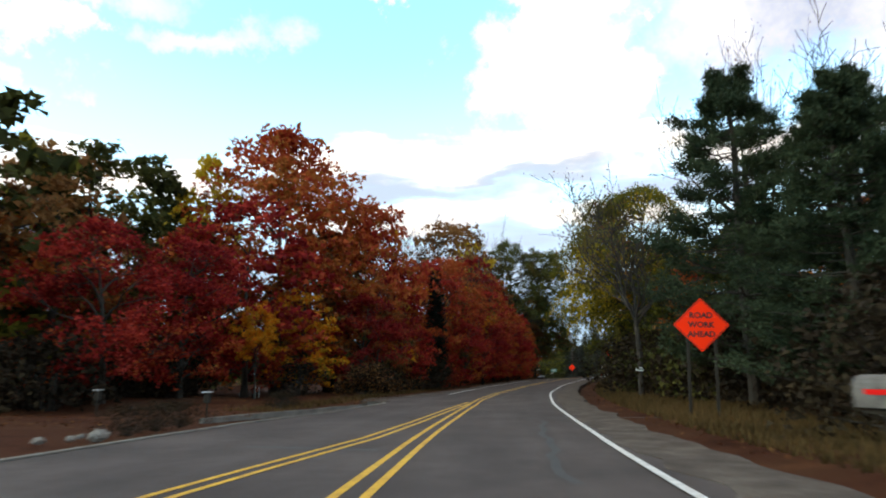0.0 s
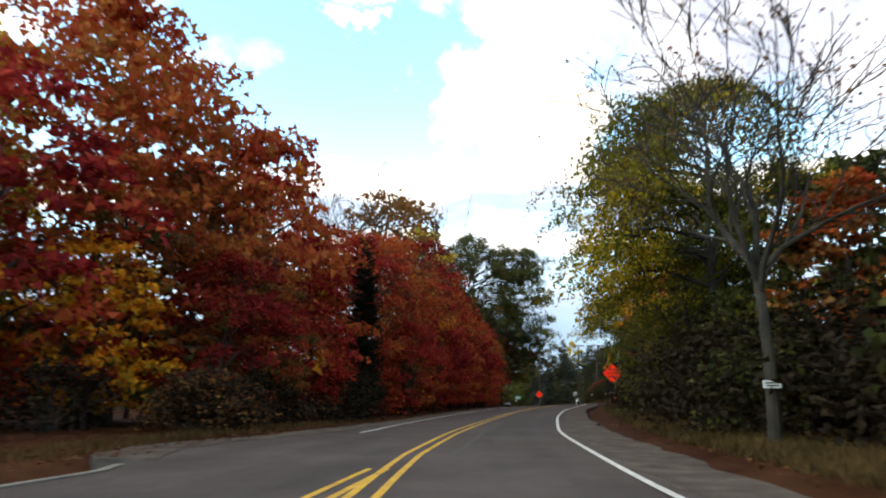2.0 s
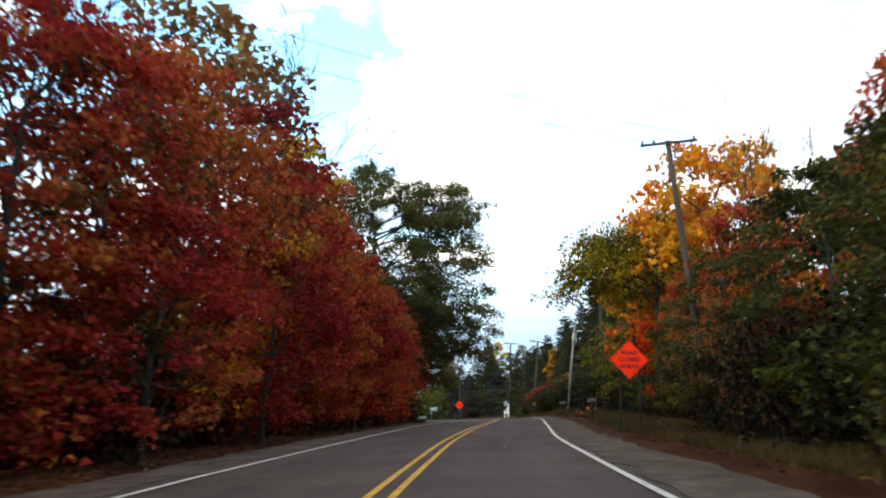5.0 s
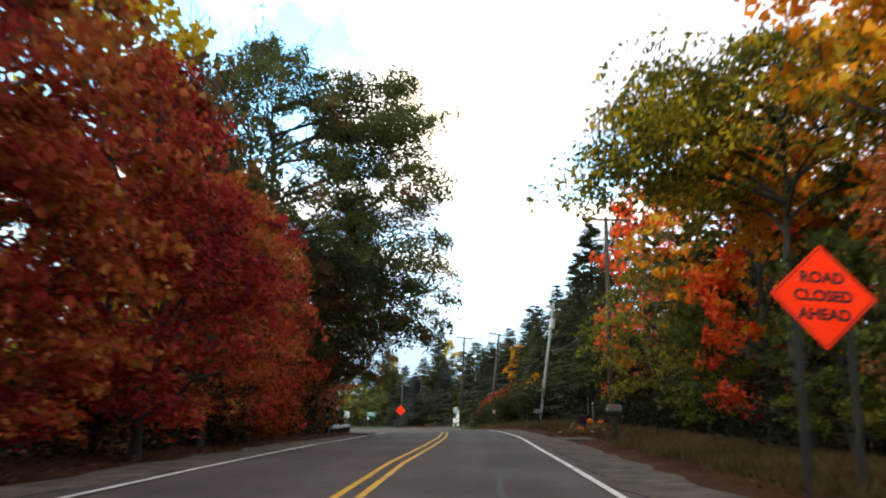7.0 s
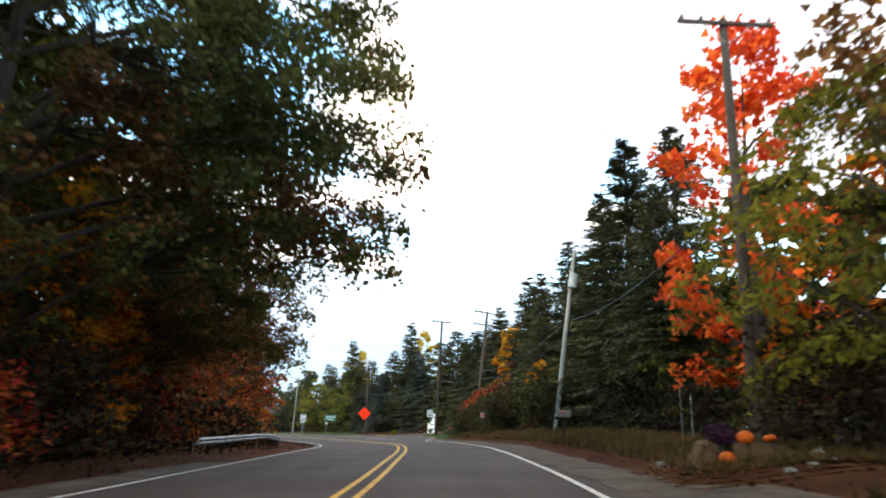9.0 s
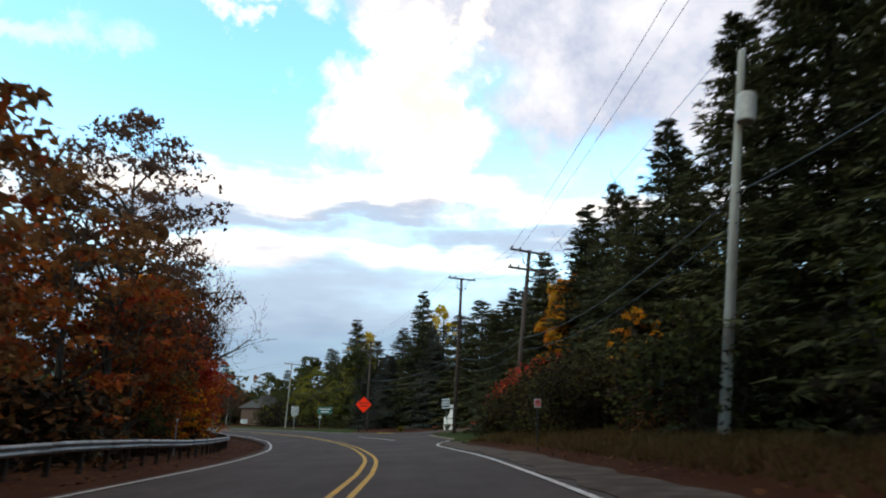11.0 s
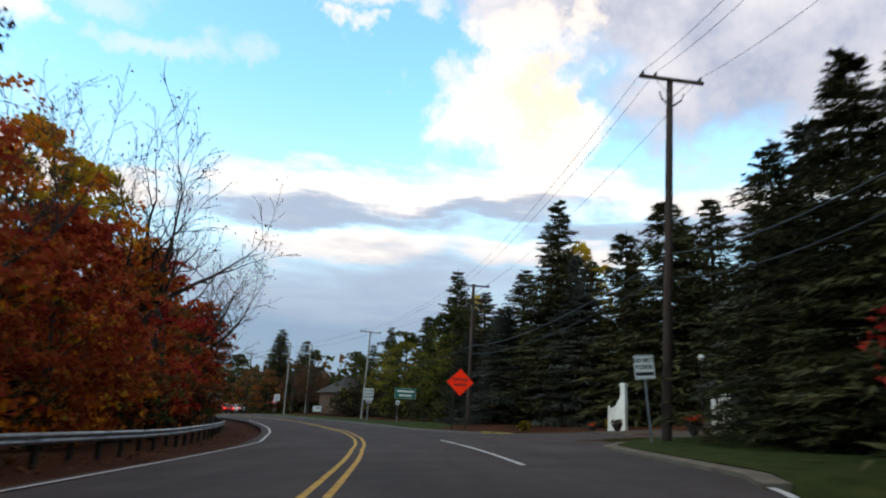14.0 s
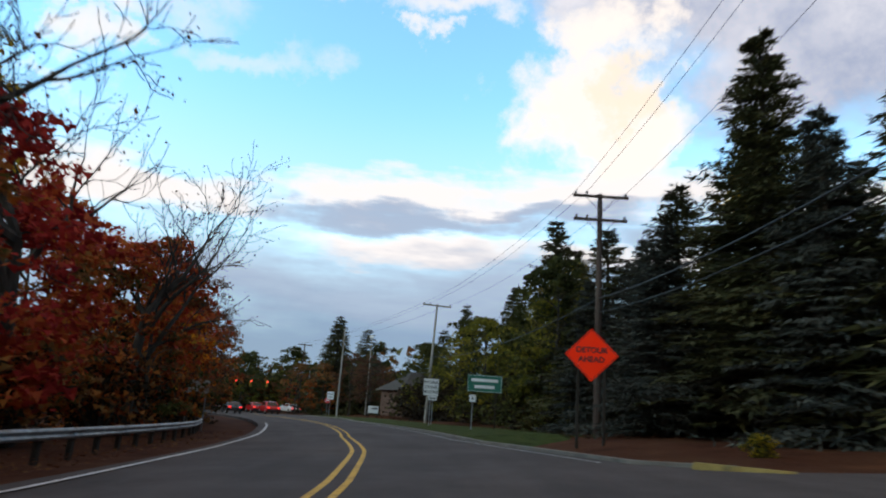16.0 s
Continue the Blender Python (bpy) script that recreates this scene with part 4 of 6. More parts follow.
rows(("red", 68, -10.8, 13, 0.85), ("rust", 70, -9.6, 12.5, 0.8), ("red2", 75, -10.4, 14.5, 0.8), ("red", 81, -9.5, 15.5, 0.8), ("ember", 86, -10.1, 14, 0.85), ("red", 91, -8.9, 12, 0.85),
     ("crimson", 69, -7.3, 6.5), ("crimson", 77, -7.2, 7.0), ("ember", 84, -7.7, 7, 0.9), ("orange", 80, -9.8, 8, 0.8), ("crimson", 90, -7.1, 7.5), ("ember", 96, -7.8, 9.5, 0.8), ("red", 100, -7.6, 9.5, 0.75),
     ("oak", 112, -14.2, 17, 0.8), ("thin", 104.5, -14.5, 18, 0.9), ("ember", 66, -16.5, 15.5, 0.8), ("ember", 58, -17.5, 14.5, 0.8), ("thin", 120, -15.3, 15), ("rust", 117, -12.4, 11), ("brown", 126, -13.2, 13, 0.9), ("brown", 131, -13.3, 14, 0.9), ("ember", 121, -10.8, 9.0, 0.8), ("thin", 124, -17.2, 14), ("red", 101, -12.7, 16, 0.8), ("airy", 104.5, -11.2, 13, 0.8), ("thin", 104, -13.2, 20, 0.8), ("yellow", 98, -13.9, 21.5, 0.8), ("bare", 108, -12.3, 27, 0.8), ("thin", 87, -13.9, 21.5), ("orange", 114, -10.7, 7.5, 1.0), group="trees of the wood beside the road")
rows(("brown", 122, -12.1, 9), ("s_orange", 119, -11.4, 4.2), ("s_brown", 124, -11.6, 4.2), ("brown", 128, -10.5, 8.3, 0.9), ("brown", 132, -11.6, 7.5, 1.0), ("airy", 112, -10.4, 9.5, 1.0), ("rust", 130, -15.1, 12), ("s_brown", 113, -9.4, 2.2), ("brown", 138, -16, 13), ("dusky", 148, -11.5, 17, 0.95), ("dusky", 155, -12.5, 15.5, 0.85), ("bare2", 165, -12, 14, 0.8), ("brown", 152, -13.8, 11), ("ember", 158.5, -12.8, 9.5), ("rust", 150, -11, 9), ("brown", 143, -12, 12),
     ("red2", 161, -10.8, 9, 0.9), ("red2", 169, -10.6, 8.5, 0.85), ("rust", 153, -11, 6.0), ("orange", 158, -10.8, 5.5), ("airy", 165, -13.2, 12.5, 1.0), ("airy", 170.5, -13.0, 12, 1.0), ("rust", 167, -11.5, 7.0, 0.9), ("red2", 171.5, -11.2, 6.5, 0.8), group="trees of the second wood")
plant("oak_road", 109, -9.5, 22.4, squash=0.98, turn=heading(109), group="trees of the wood beside the road", detail=0)
plant("oak_road", 117, -11.3, 15.5, squash=1.15, turn=heading(118), group="trees of the wood beside the road", detail=0)
# right of the road
plant("roadside", 40.8, 8.55, 13.2, turn=80, squash=1.3, group="trees along the verge", detail=0)
rows(("locust", 56, 9.6, 11.5, 0.8), ("green", 64, 9.3, 6.5), ("green", 69, 9.5, 6.8), ("rust", 74, 9.5, 7.4, 0.8), ("green", 79, 9.9, 6.5), ("rust", 84.5, 10.1, 7, 0.7), ("green", 89, 10.1, 5.5, 0.8), ("s_brown", 70, 8.1, 2.9, 0.42), ("s_dark", 75, 9.0, 2.6, 0.8), ("s_green", 63, 8.6, 2.4), group="trees along the verge")
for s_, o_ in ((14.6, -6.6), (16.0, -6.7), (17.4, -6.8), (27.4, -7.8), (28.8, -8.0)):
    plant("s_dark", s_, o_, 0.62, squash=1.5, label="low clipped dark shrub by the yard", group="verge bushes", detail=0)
plant("locust_high", 51.5, 10.0, 14.8, turn=heading(50.5), group="trees along the verge", detail=0)
plant("locust_over", 90.2, 9.7, 11.2, squash=1.0, turn=heading(91.5), group="trees along the verge", detail=0)
rows(("pine", 27, 10.9, 13.6, 1.15), ("pine", 23.5, 13.8, 11.8, 1.2), ("bare2", 30.5, 13.3, 19, 0.5), ("bare", 27, 16.3, 16), ("bare", 29, 16.7, 17), ("pine", 16, 14.0, 12, 1.1), ("pine", 20, 11.6, 10, 1.25), ("pine", 31, 12.6, 9.5), ("s_dark", 13, 9.8, 3.0), ("green", 40, 14.2, 7), ("rust", 45, 12.7, 8.5), ("green", 48, 12.2, 9.5), ("brown", 42.5, 14.5, 9), ("green", 46, 13.6, 8.5), ("green", 38, 13.6, 8), ("s_green", 34, 10.5, 3.4), ("s_green", 44, 10, 3.4),
     ("green", 56, 11.5, 11), ("green", 62, 12.1, 9, 0.85), ("green", 58, 12.6, 8), ("locust", 60, 12.1, 8), ("rust", 68, 12.0, 9.5, 0.8), ("green", 67, 13.0, 10), ("red", 77, 14.1, 9, 0.6), ("green", 73, 13.1, 9), ("s_green", 66, 9.5, 3.0), ("s_green", 74, 10.5, 2.6), ("orange_high", 86, 12.2, 14.0, 0.75), ("green", 94, 13.8, 9), ("orange_high", 92, 12.6, 12.4, 0.7), ("green", 88, 11.8, 8.5, 0.8), ("green", 82, 12.7, 6), ("green", 99, 11.2, 6), ("rust", 78, 15.0, 9.5), ("bare", 80, 12.3, 15.5, 0.45), group="trees along the verge")
rows(("flame", 97, 12.0, 12.8, 0.9), ("green", 92, 13.1, 8), ("flame", 118, 14.2, 17.2, 0.95), ("thin", 106, 13.0, 13.5), ("green", 100, 12.5, 11), ("orange_high", 100.5, 13.4, 13.4, 0.85), ("locust", 107, 11.7, 9), ("green", 109, 14.7, 10), ("spruce", 131, 14.1, 18.4, 1.3), ("spruce2", 127, 15.3, 17.4, 1.15), ("spruce", 136, 14.5, 17, 1.25), ("spruce2", 141, 14.0, 15), ("spruce2", 124, 12.8, 12), ("spruce", 153, 15.2, 14.9, 1.3), ("spruce2", 156.5, 13.6, 12.6, 1.2), ("spruce", 160.2, 12.6, 10.8, 1.2), ("spruce2", 163.5, 12.4, 9.4, 1.2), ("spruce2", 146, 13.5, 13.5), ("bare", 156, 20.5, 19.5, 0.6), ("bare", 159, 23, 20, 0.6), ("spruce2", 140, 11.5, 10.6), ("spruce", 150, 18, 14), ("spruce2", 156, 17, 13.5), ("spruce", 145, 17.0, 15), ("yellow", 150, 20, 13.5, 0.8), ("orange_high", 154.7, 14.2, 10.2, 0.42), ("green", 121, 13.4, 7), ("s_dark", 124, 10.5, 2.6), ("locust", 126, 12.9, 5.5), ("s_green", 130, 9.0, 3.0), ("s_dark", 118, 11, 2.0), ("s_dark", 113, 13.4, 3.0), ("s_dark", 110.5, 12.4, 2.4), ("hedge", 109.5, 14.2, 3.0), group="trees along the verge")
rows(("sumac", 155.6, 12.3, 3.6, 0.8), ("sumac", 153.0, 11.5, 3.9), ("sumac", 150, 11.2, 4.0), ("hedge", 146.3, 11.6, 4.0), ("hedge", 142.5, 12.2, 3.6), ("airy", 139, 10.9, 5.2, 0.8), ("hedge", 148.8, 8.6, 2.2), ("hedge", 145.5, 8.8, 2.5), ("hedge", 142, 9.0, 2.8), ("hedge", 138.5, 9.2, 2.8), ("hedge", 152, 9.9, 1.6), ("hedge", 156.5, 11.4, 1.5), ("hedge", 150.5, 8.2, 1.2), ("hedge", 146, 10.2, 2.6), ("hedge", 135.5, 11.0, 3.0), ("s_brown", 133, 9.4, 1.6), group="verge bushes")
rows(("blue", 166.5, 16, 12), ("blue", 171, 18.5, 11), ("blue", 160.5, 15, 11.5), ("spruce2", 181, 18.5, 13.6, 1.35), ("spruce", 180, 24, 13.5, 1.3), ("spruce2", 184, 17.5, 12.5, 1.35), ("spruce", 187.5, 14.4, 15.8, 1.2), ("spruce2", 191, 16.5, 13, 1.3), ("spruce", 183, 21, 13, 1.3), ("spruce2", 196, 15.5, 12.6, 1.35), ("spruce2", 200, 13.8, 11.5, 1.35), ("green", 204, 12.6, 10.5, 0.9), ("spruce2", 206, 14.5, 12, 1.2), ("spruce", 178.8, 20, 13, 1.2), ("spruce2", 172, 27, 13, 1.3), ("spruce", 165, 20.5, 14, 1.2), ("spruce2", 168, 24.5, 13, 1.2), ("spruce2", 162, 17.5, 12, 1.2), ("blue", 185, 14.6, 11.3, 0.9), ("blue", 190, 11.6, 8.5), ("blue", 193.6, 12.6, 8.8), ("blue", 194, 17, 10.5), ("blue", 196.5, 11.2, 7.5), ("blue", 197.5, 13.8, 9.0), ("blue", 201, 16.5, 9.5), ("spruce2", 190.5, 18.5, 12.5), ("yellow", 199, 23, 16, 0.7), ("blue", 204.5, 13.6, 7.5), group="evergreens by the gate")
rows(("spruce2", 209, 16.5, 11), ("spruce", 214, 17, 16.6, 1.15), ("spruce2", 213, 15, 10), ("spruce2", 221, 17, 12.5), ("green", 212, 13, 7.5), ("locust", 207, 13, 8.2), ("spruce", 230, 16, 12), ("green", 226, 14, 9.5), ("green", 233, 13.5, 8), ("spruce2", 238, 17, 10.5), ("green", 245, 18, 9), ("yellow", 224, 24, 16, 0.8), ("locust", 219, 13.5, 8.6), group="evergreens by the gate")
rows(("spruce", 266, 14.0, 15, 1.3), ("spruce2", 271, 16, 14.5, 1.3), ("spruce2", 262, 17, 13, 1.2), ("green", 280, 4, 9, 1.2), ("green", 288, -20, 12, 1.3), ("green", 278, -12, 9, 1.2), ("green", 295, 18, 12, 1.3), ("brown", 268, 9, 7.5, 1.0), ("dusky", 255, 15, 8), ("dusky", 258, 13.5, 8.5), ("brown", 263, 11.5, 7.5), ("green", 290, 7, 10), ("green", 296, -4, 11, 1.2), ("green", 292, -12, 11, 1.2), ("green", 285, -14, 10), ("green", 300, 3, 10, 1.2), ("green", 282, 13, 11), ("green", 276, -16, 12), ("green", 266, -14, 12, 1.2), ("green", 256, -13, 11), ("green", 301, 12, 11, 1.2), ("green", 303, -10, 12, 1.3), ("green", 272, 24, 12), ("green", 260, 26, 11), group="trees past the junction")
rows(("brown", 246, -13, 10), ("green", 238, -12, 9.5), ("brown", 231, -11.5, 9), ("rust", 224, -11.5, 9.5), ("rust", 217, -11.5, 9.5), ("orange", 211, -11.5, 9.0), ("red2", 204, -12, 10), ("rust", 200, -9.6, 9.5, 0.95), ("red", 186, -11.5, 10.5), ("rust", 192, -12.5, 9), ("rust", 180, -11, 10), ("red2", 174, -12.5, 9, 1.0), ("airy", 176.5, -13.5, 12.5, 1.0), ("yellow", 190, -17, 17, 0.9), ("yellow", 174, -14.5, 14, 0.9), ("rust", 198, -14, 11), ("rust", 205, -9.4, 8.5, 0.9), ("dusky", 212, -9.0, 10, 0.9), ("rust", 219, -9.0, 8.5, 1.0), ("brown", 226, -9.2, 9, 1.0), ("dusky", 234, -9.5, 9.5, 1.0), ("red2", 208, -10.6, 7.5, 0.9), ("orange", 214, -10.5, 7, 0.9), ("rust", 220, -10.4, 7.5, 0.9), ("rust", 228, -10.6, 7.5, 0.9), ("s_orange", 196, -10.4, 3.5), ("s_orange", 202, -10.4, 3.5), ("s_orange", 188, -10.4, 3.0), ("s_orange", 180, -10.4, 3.0), group="trees of the second wood")
for s_, o_, h_, w_, turn_ in ((179.1, -10.9, 17, 0.8, 200), (186.8, -10.6, 17, 0.85, 75), (198, -9.8, 14.5, 1.0, 310)):
    plant("bare2", s_, o_, h_, squash=w_, turn=turn_, group="trees of the second wood", detail=0)
# deeper woods behind
def wood(n, s0, s1, o0, o1, keys, h0, h1, seed):
    r = np.random.default_rng(seed)
    for k in range(n):
        plant(keys[int(r.integers(0, len(keys)))], r.uniform(s0, s1), r.uniform(o0, o1), r.uniform(h0, h1), group="deeper woods", detail=2)


wood(20, 5, 60, -46, -27, ["green", "brown", "rust", "thin", "red"], 13, 18, 1)
wood(9, 60, 118, -36, -20, ["rust", "green", "red", "brown", "thin"], 8, 11, 2)
wood(16, 118, 240, -36, -18, ["brown", "rust", "green", "thin"], 9, 14, 3)
wood(20, 0, 75, 17, 36, ["green", "green", "rust"], 9, 13, 4)
wood(18, 70, 128, 16, 34, ["green", "orange", "spruce2", "rust", "green"], 9, 13, 5)
wood(18, 128, 250, 22, 42, ["spruce", "spruce2", "green", "locust"], 10, 14, 6)
# undergrowth at the foot of the woods; s_dark carries shade in its leaf colour
def thicket(n, s0, s1, o0, o1, keys, h0, h1, seed):
    r = np.random.default_rng(seed)
    for k in range(n):
        plant(keys[int(r.integers(0, len(keys)))], s0 + (s1 - s0) * (k + r.uniform(0, 1)) / n, r.uniform(o0, o1), r.uniform(h0, h1), squash=1.2, group="undergrowth", detail=0 if abs(o0) < 12 and s1 < 130 else 1)


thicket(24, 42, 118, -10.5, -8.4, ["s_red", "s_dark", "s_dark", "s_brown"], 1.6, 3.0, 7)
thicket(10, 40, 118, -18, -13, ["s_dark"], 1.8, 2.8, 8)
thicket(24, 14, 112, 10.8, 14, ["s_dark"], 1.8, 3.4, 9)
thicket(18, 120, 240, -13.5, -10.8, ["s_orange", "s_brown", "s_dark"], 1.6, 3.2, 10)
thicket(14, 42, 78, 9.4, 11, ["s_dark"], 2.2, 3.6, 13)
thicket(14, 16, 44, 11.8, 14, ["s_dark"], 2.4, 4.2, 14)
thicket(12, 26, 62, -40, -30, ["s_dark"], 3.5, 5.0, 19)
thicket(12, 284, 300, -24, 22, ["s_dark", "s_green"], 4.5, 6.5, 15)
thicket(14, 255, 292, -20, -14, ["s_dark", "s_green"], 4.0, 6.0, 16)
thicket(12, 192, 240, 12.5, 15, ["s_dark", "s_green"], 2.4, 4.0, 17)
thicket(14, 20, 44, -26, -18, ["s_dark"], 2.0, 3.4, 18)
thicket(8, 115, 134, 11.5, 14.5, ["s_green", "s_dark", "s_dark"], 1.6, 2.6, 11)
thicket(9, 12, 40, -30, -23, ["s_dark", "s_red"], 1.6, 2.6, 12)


# the closing belt of far woods
def far_woods():
    r = np.random.default_rng(91)
    cs = []
    def belt(p, q, n, h):
        for k in range(n):
            t = r.uniform(0, 1)
            x, y = p[0] + (q[0] - p[0]) * t + r.normal(0, 3), p[1] + (q[1] - p[1]) * t + r.normal(0, 3)
            top = h * (0.75 + 0.25 * math.sin(t * 37) * math.sin(t * 11 + 1))
            cs.append((x, y, height(x, y) + r.uniform(0, 1) ** 0.8 * top))
    belt((-95, 225), (-60, 315), 160, 12); belt((-62, 312), (30, 325), 260, 11); belt((28, 322), (85, 250), 200, 12)
    belt((82, 255), (62, 90), 260, 11); belt((60, 95), (45, -40), 220, 10)
    belt((-48, -25), (-42, 60), 220, 11); belt((-42, 60), (-22, 130), 150, 8); belt((-22, 130), (-18, 215), 220, 9); belt((-20, 212), (-70, 235), 90, 10)
    for s0, o0, s1, o1, n, h in ((296, -40, 296, 45, 420, 9), (250, -19, 296, -24, 240, 10), (250, 20, 296, 26, 240, 9), (180, 26, 250, 24, 220, 9), (176, -17, 250, -17, 260, 8)):
        p, q = on(s0, o0), on(s1, o1)
        belt((p.x, p.y), (q.x, q.y), n, h)
    # keep the belt clear of the trees beside the road
    q = np.array(cs)
    s, o = coords(q[:, 0], q[:, 1])
    q = q[(np.abs(o) > 24) | (s > 262)]
    v, f = leaf_quads(q, 2.0, 64000, 1.12, r, flat=0.8, simple=True)
    return tagged(soup_mesh("far_woods", v, f, [M["green"], M["brown"], M["needle"]], r.integers(0, 3, 64000)), "dark mixed woods closing the distance", "woods", kind="stuff")


far_woods()


# ---- roadside things ----
def block(cx, cy, cz, sx, sy, sz, bevel=0.0, rot=None):
    """Verts and faces of a box, bevelled if asked."""
    bm = bmesh.new()
    bmesh.ops.create_cube(bm, size=1.0)
    bmesh.ops.scale(bm, vec=(sx, sy, sz), verts=bm.verts)
    if bevel:
        bmesh.ops.bevel(bm, geom=list(bm.edges), offset=bevel, segments=2, affect="EDGES")
    if rot is not None:
        bmesh.ops.transform(bm, matrix=rot, verts=bm.verts)
    bmesh.ops.translate(bm, vec=(cx, cy, cz), verts=bm.verts)
    bm.verts.index_update()
    v, f = [tuple(p.co) for p in bm.verts], [tuple(q.index for q in g.verts) for g in bm.faces]
    bm.free()
    return v, f


def lathe(profile, sides=16, z=0.0, cx=0.0, cy=0.0):
    v, f = [], []
    for r, h in profile:
        for k in range(sides):
            t = 2 * math.pi * k / sides
            v.append((cx + r * math.cos(t), cy + r * math.sin(t), z + h))
    n = len(profile)
    for i in range(n - 1):
        for k in range(sides):
            m_ = (k + 1) % sides
            f.append((i * sides + k, i * sides + m_, (i + 1) * sides + m_, (i + 1) * sides + k))
    f.append(tuple(range(sides))[::-1])
    f.append(tuple(range((n - 1) * sides, n * sides)))
    return v, f


def lettering(body, size, cx, y, cz, mat_, parent, name="lettering", label="", bold=0.0):
    cu = bpy.data.curves.new("text", "FONT")
    cu.body, cu.size, cu.align_x, cu.align_y = body, size, "CENTER", "CENTER"
    cu.offset = bold
    cu.extrude = 0.001
    ob = bpy.data.objects.new("text", cu)
    scene.collection.objects.link(ob)
    bpy.context.view_layer.update()
    me = bpy.data.meshes.new_from_object(ob.evaluated_get(bpy.context.evaluated_depsgraph_get()))
    bpy.data.objects.remove(ob)
    me.transform(Matrix.Translation((cx, y, cz)) @ Matrix.Rotation(math.pi / 2, 4, "X"))
    me.materials.clear()
    me.materials.append(mat_)
    o = new(name, me)
    o.parent = parent
    return tagged(o, label) if label else o


def plate(pts, y0, y1, mat_, name, parent, label=""):
    """A flat panel from its outline in x and z, y0 front to y1 back."""
    n = len(pts)
    v = [(x, y0, z) for x, z in pts] + [(x, y1, z) for x, z in pts]
    f = [tuple(range(n)), tuple(range(2 * n - 1, n - 1, -1))] + [(i, n + i, n + (i + 1) % n, (i + 1) % n) for i in range(n)]
    return part(name, v, f, mat_, parent, label)


def round_poly(corners, r, seg=4):
    out = []
    n = len(corners)
    for i, c in enumerate(corners):
        a, b = Vector(corners[i - 1]) - Vector(c), Vector(corners[(i + 1) % n]) - Vector(c)
        for k in range(seg + 1):
            t = k / seg
            p = Vector(c) + a.normalized() * r * (1 - t) ** 2 + b.normalized() * r * t ** 2
            out.append((p.x, p.y))
    return out


def ring(outer, inner, y, mat_, name, parent):
    n = len(outer)
    v = [(x, y, z) for x, z in outer] + [(x, y, z) for x, z in inner]
    v += [(x, y + 0.002, z) for x, z in outer] + [(x, y + 0.002, z) for x, z in inner]
    f = []
    for i in range(n):
        j = (i + 1) % n
        f += [(i, j, n + j, n + i), (2 * n + j, 2 * n + i, 3 * n + i, 3 * n + j), (i, 2 * n + i, 2 * n + j, j), (n + j, 3 * n + j, 3 * n + i, n + i)]
    return part(name, v, f, mat_, parent)


def stand(name, label, category, s, o, turn=0.0, lift=0.0, group="", tilt=0.0):
    root = tagged(new(name), label, category, group)
    p = on(s, o)
    root.matrix_basis = Matrix.Translation(p + Vector((0, 0, lift))) @ Matrix.Rotation(radians(heading(s) + turn), 4, "Z") @ Matrix.Rotation(radians(tilt), 4, "Y")
    return root


# faint glow added so the orange looks brighter than its light allows
M["sign_orange"] = material("fluorescent_orange_added_glow", [(0.98, 0.030, 0.006), (1.0, 0.042, 0.010)], scale=2, rough=0.8, spec=0.08, emit=0.16)
M["hazard_orange"] = material("orange_reflective_sheeting", [(0.85, 0.16, 0.015), (0.95, 0.22, 0.02)], scale=3, rough=0.6, spec=0.2)
M["sign_black"] = material("sign_black", [(0.012, 0.011, 0.011)], rough=0.5)
M["sign_white"] = material("sign_white", [(0.58, 0.58, 0.56), (0.72, 0.72, 0.70)], scale=3, rough=0.5)
# white greyed to put the shade on the no parking plate into its colour
M["sign_shaded"] = material("sign_white_darkened_as_shade", [(0.26, 0.26, 0.25), (0.42, 0.42, 0.41)], scale=5, rough=0.6)
M["sign_green"] = material("sign_green", [(0.005, 0.10, 0.065), (0.008, 0.13, 0.085)], scale=2, rough=0.45)
M["sign_red"] = material("sign_red", [(0.72, 0.012, 0.010)], rough=0.6, spec=0.1)
M["steel"] = material("galvanised_steel", [(0.15, 0.155, 0.16), (0.25, 0.255, 0.26), (0.36, 0.365, 0.37)], scale=4, rough=0.5, metal=0.6, bump=0.1)
M["dark_metal"] = material("dark_metal", [(0.020, 0.019, 0.018), (0.04, 0.038, 0.036)], scale=6, rough=0.6, metal=0.3)
M["post_wood"] = material("sign_post_wood", [(0.012, 0.009, 0.006), (0.030, 0.022, 0.015)], scale=5, rough=0.9, bump=0.5, stretch=(1, 1, 0.1))
M["insulator"] = material("porcelain", [(0.10, 0.09, 0.09), (0.16, 0.15, 0.15)], scale=5, rough=0.3)
M["cable"] = material("cable", [(0.012, 0.012, 0.013)], rough=0.6)
M["kerb_yellow"] = material("faded_yellow_paint", [(0.14, 0.115, 0.06), (0.30, 0.22, 0.07), (0.40, 0.30, 0.10)], scale=5, rough=0.85, bump=0.3)
M["mailbox_grey"] = material("weathered_mailbox_paint", [(0.075, 0.064, 0.056), (0.125, 0.108, 0.096), (0.17, 0.15, 0.135)], scale=8, rough=0.6, bump=0.15)
M["grey_metal"] = material("painted_grey_metal", [(0.24, 0.22, 0.20), (0.36, 0.34, 0.31)], scale=6, rough=0.55, bump=0.1)
M["white_paint"] = material("white_painted_wood", [(0.62, 0.60, 0.56), (0.78, 0.76, 0.73)], scale=4, rough=0.6, bump=0.15)
M["hay"] = material("straw", [(0.060, 0.030, 0.014), (0.11, 0.056, 0.026), (0.15, 0.085, 0.040)], scale=8, rough=0.95, bump=1.0, bump_scale=60, stretch=(0.3, 1, 1))
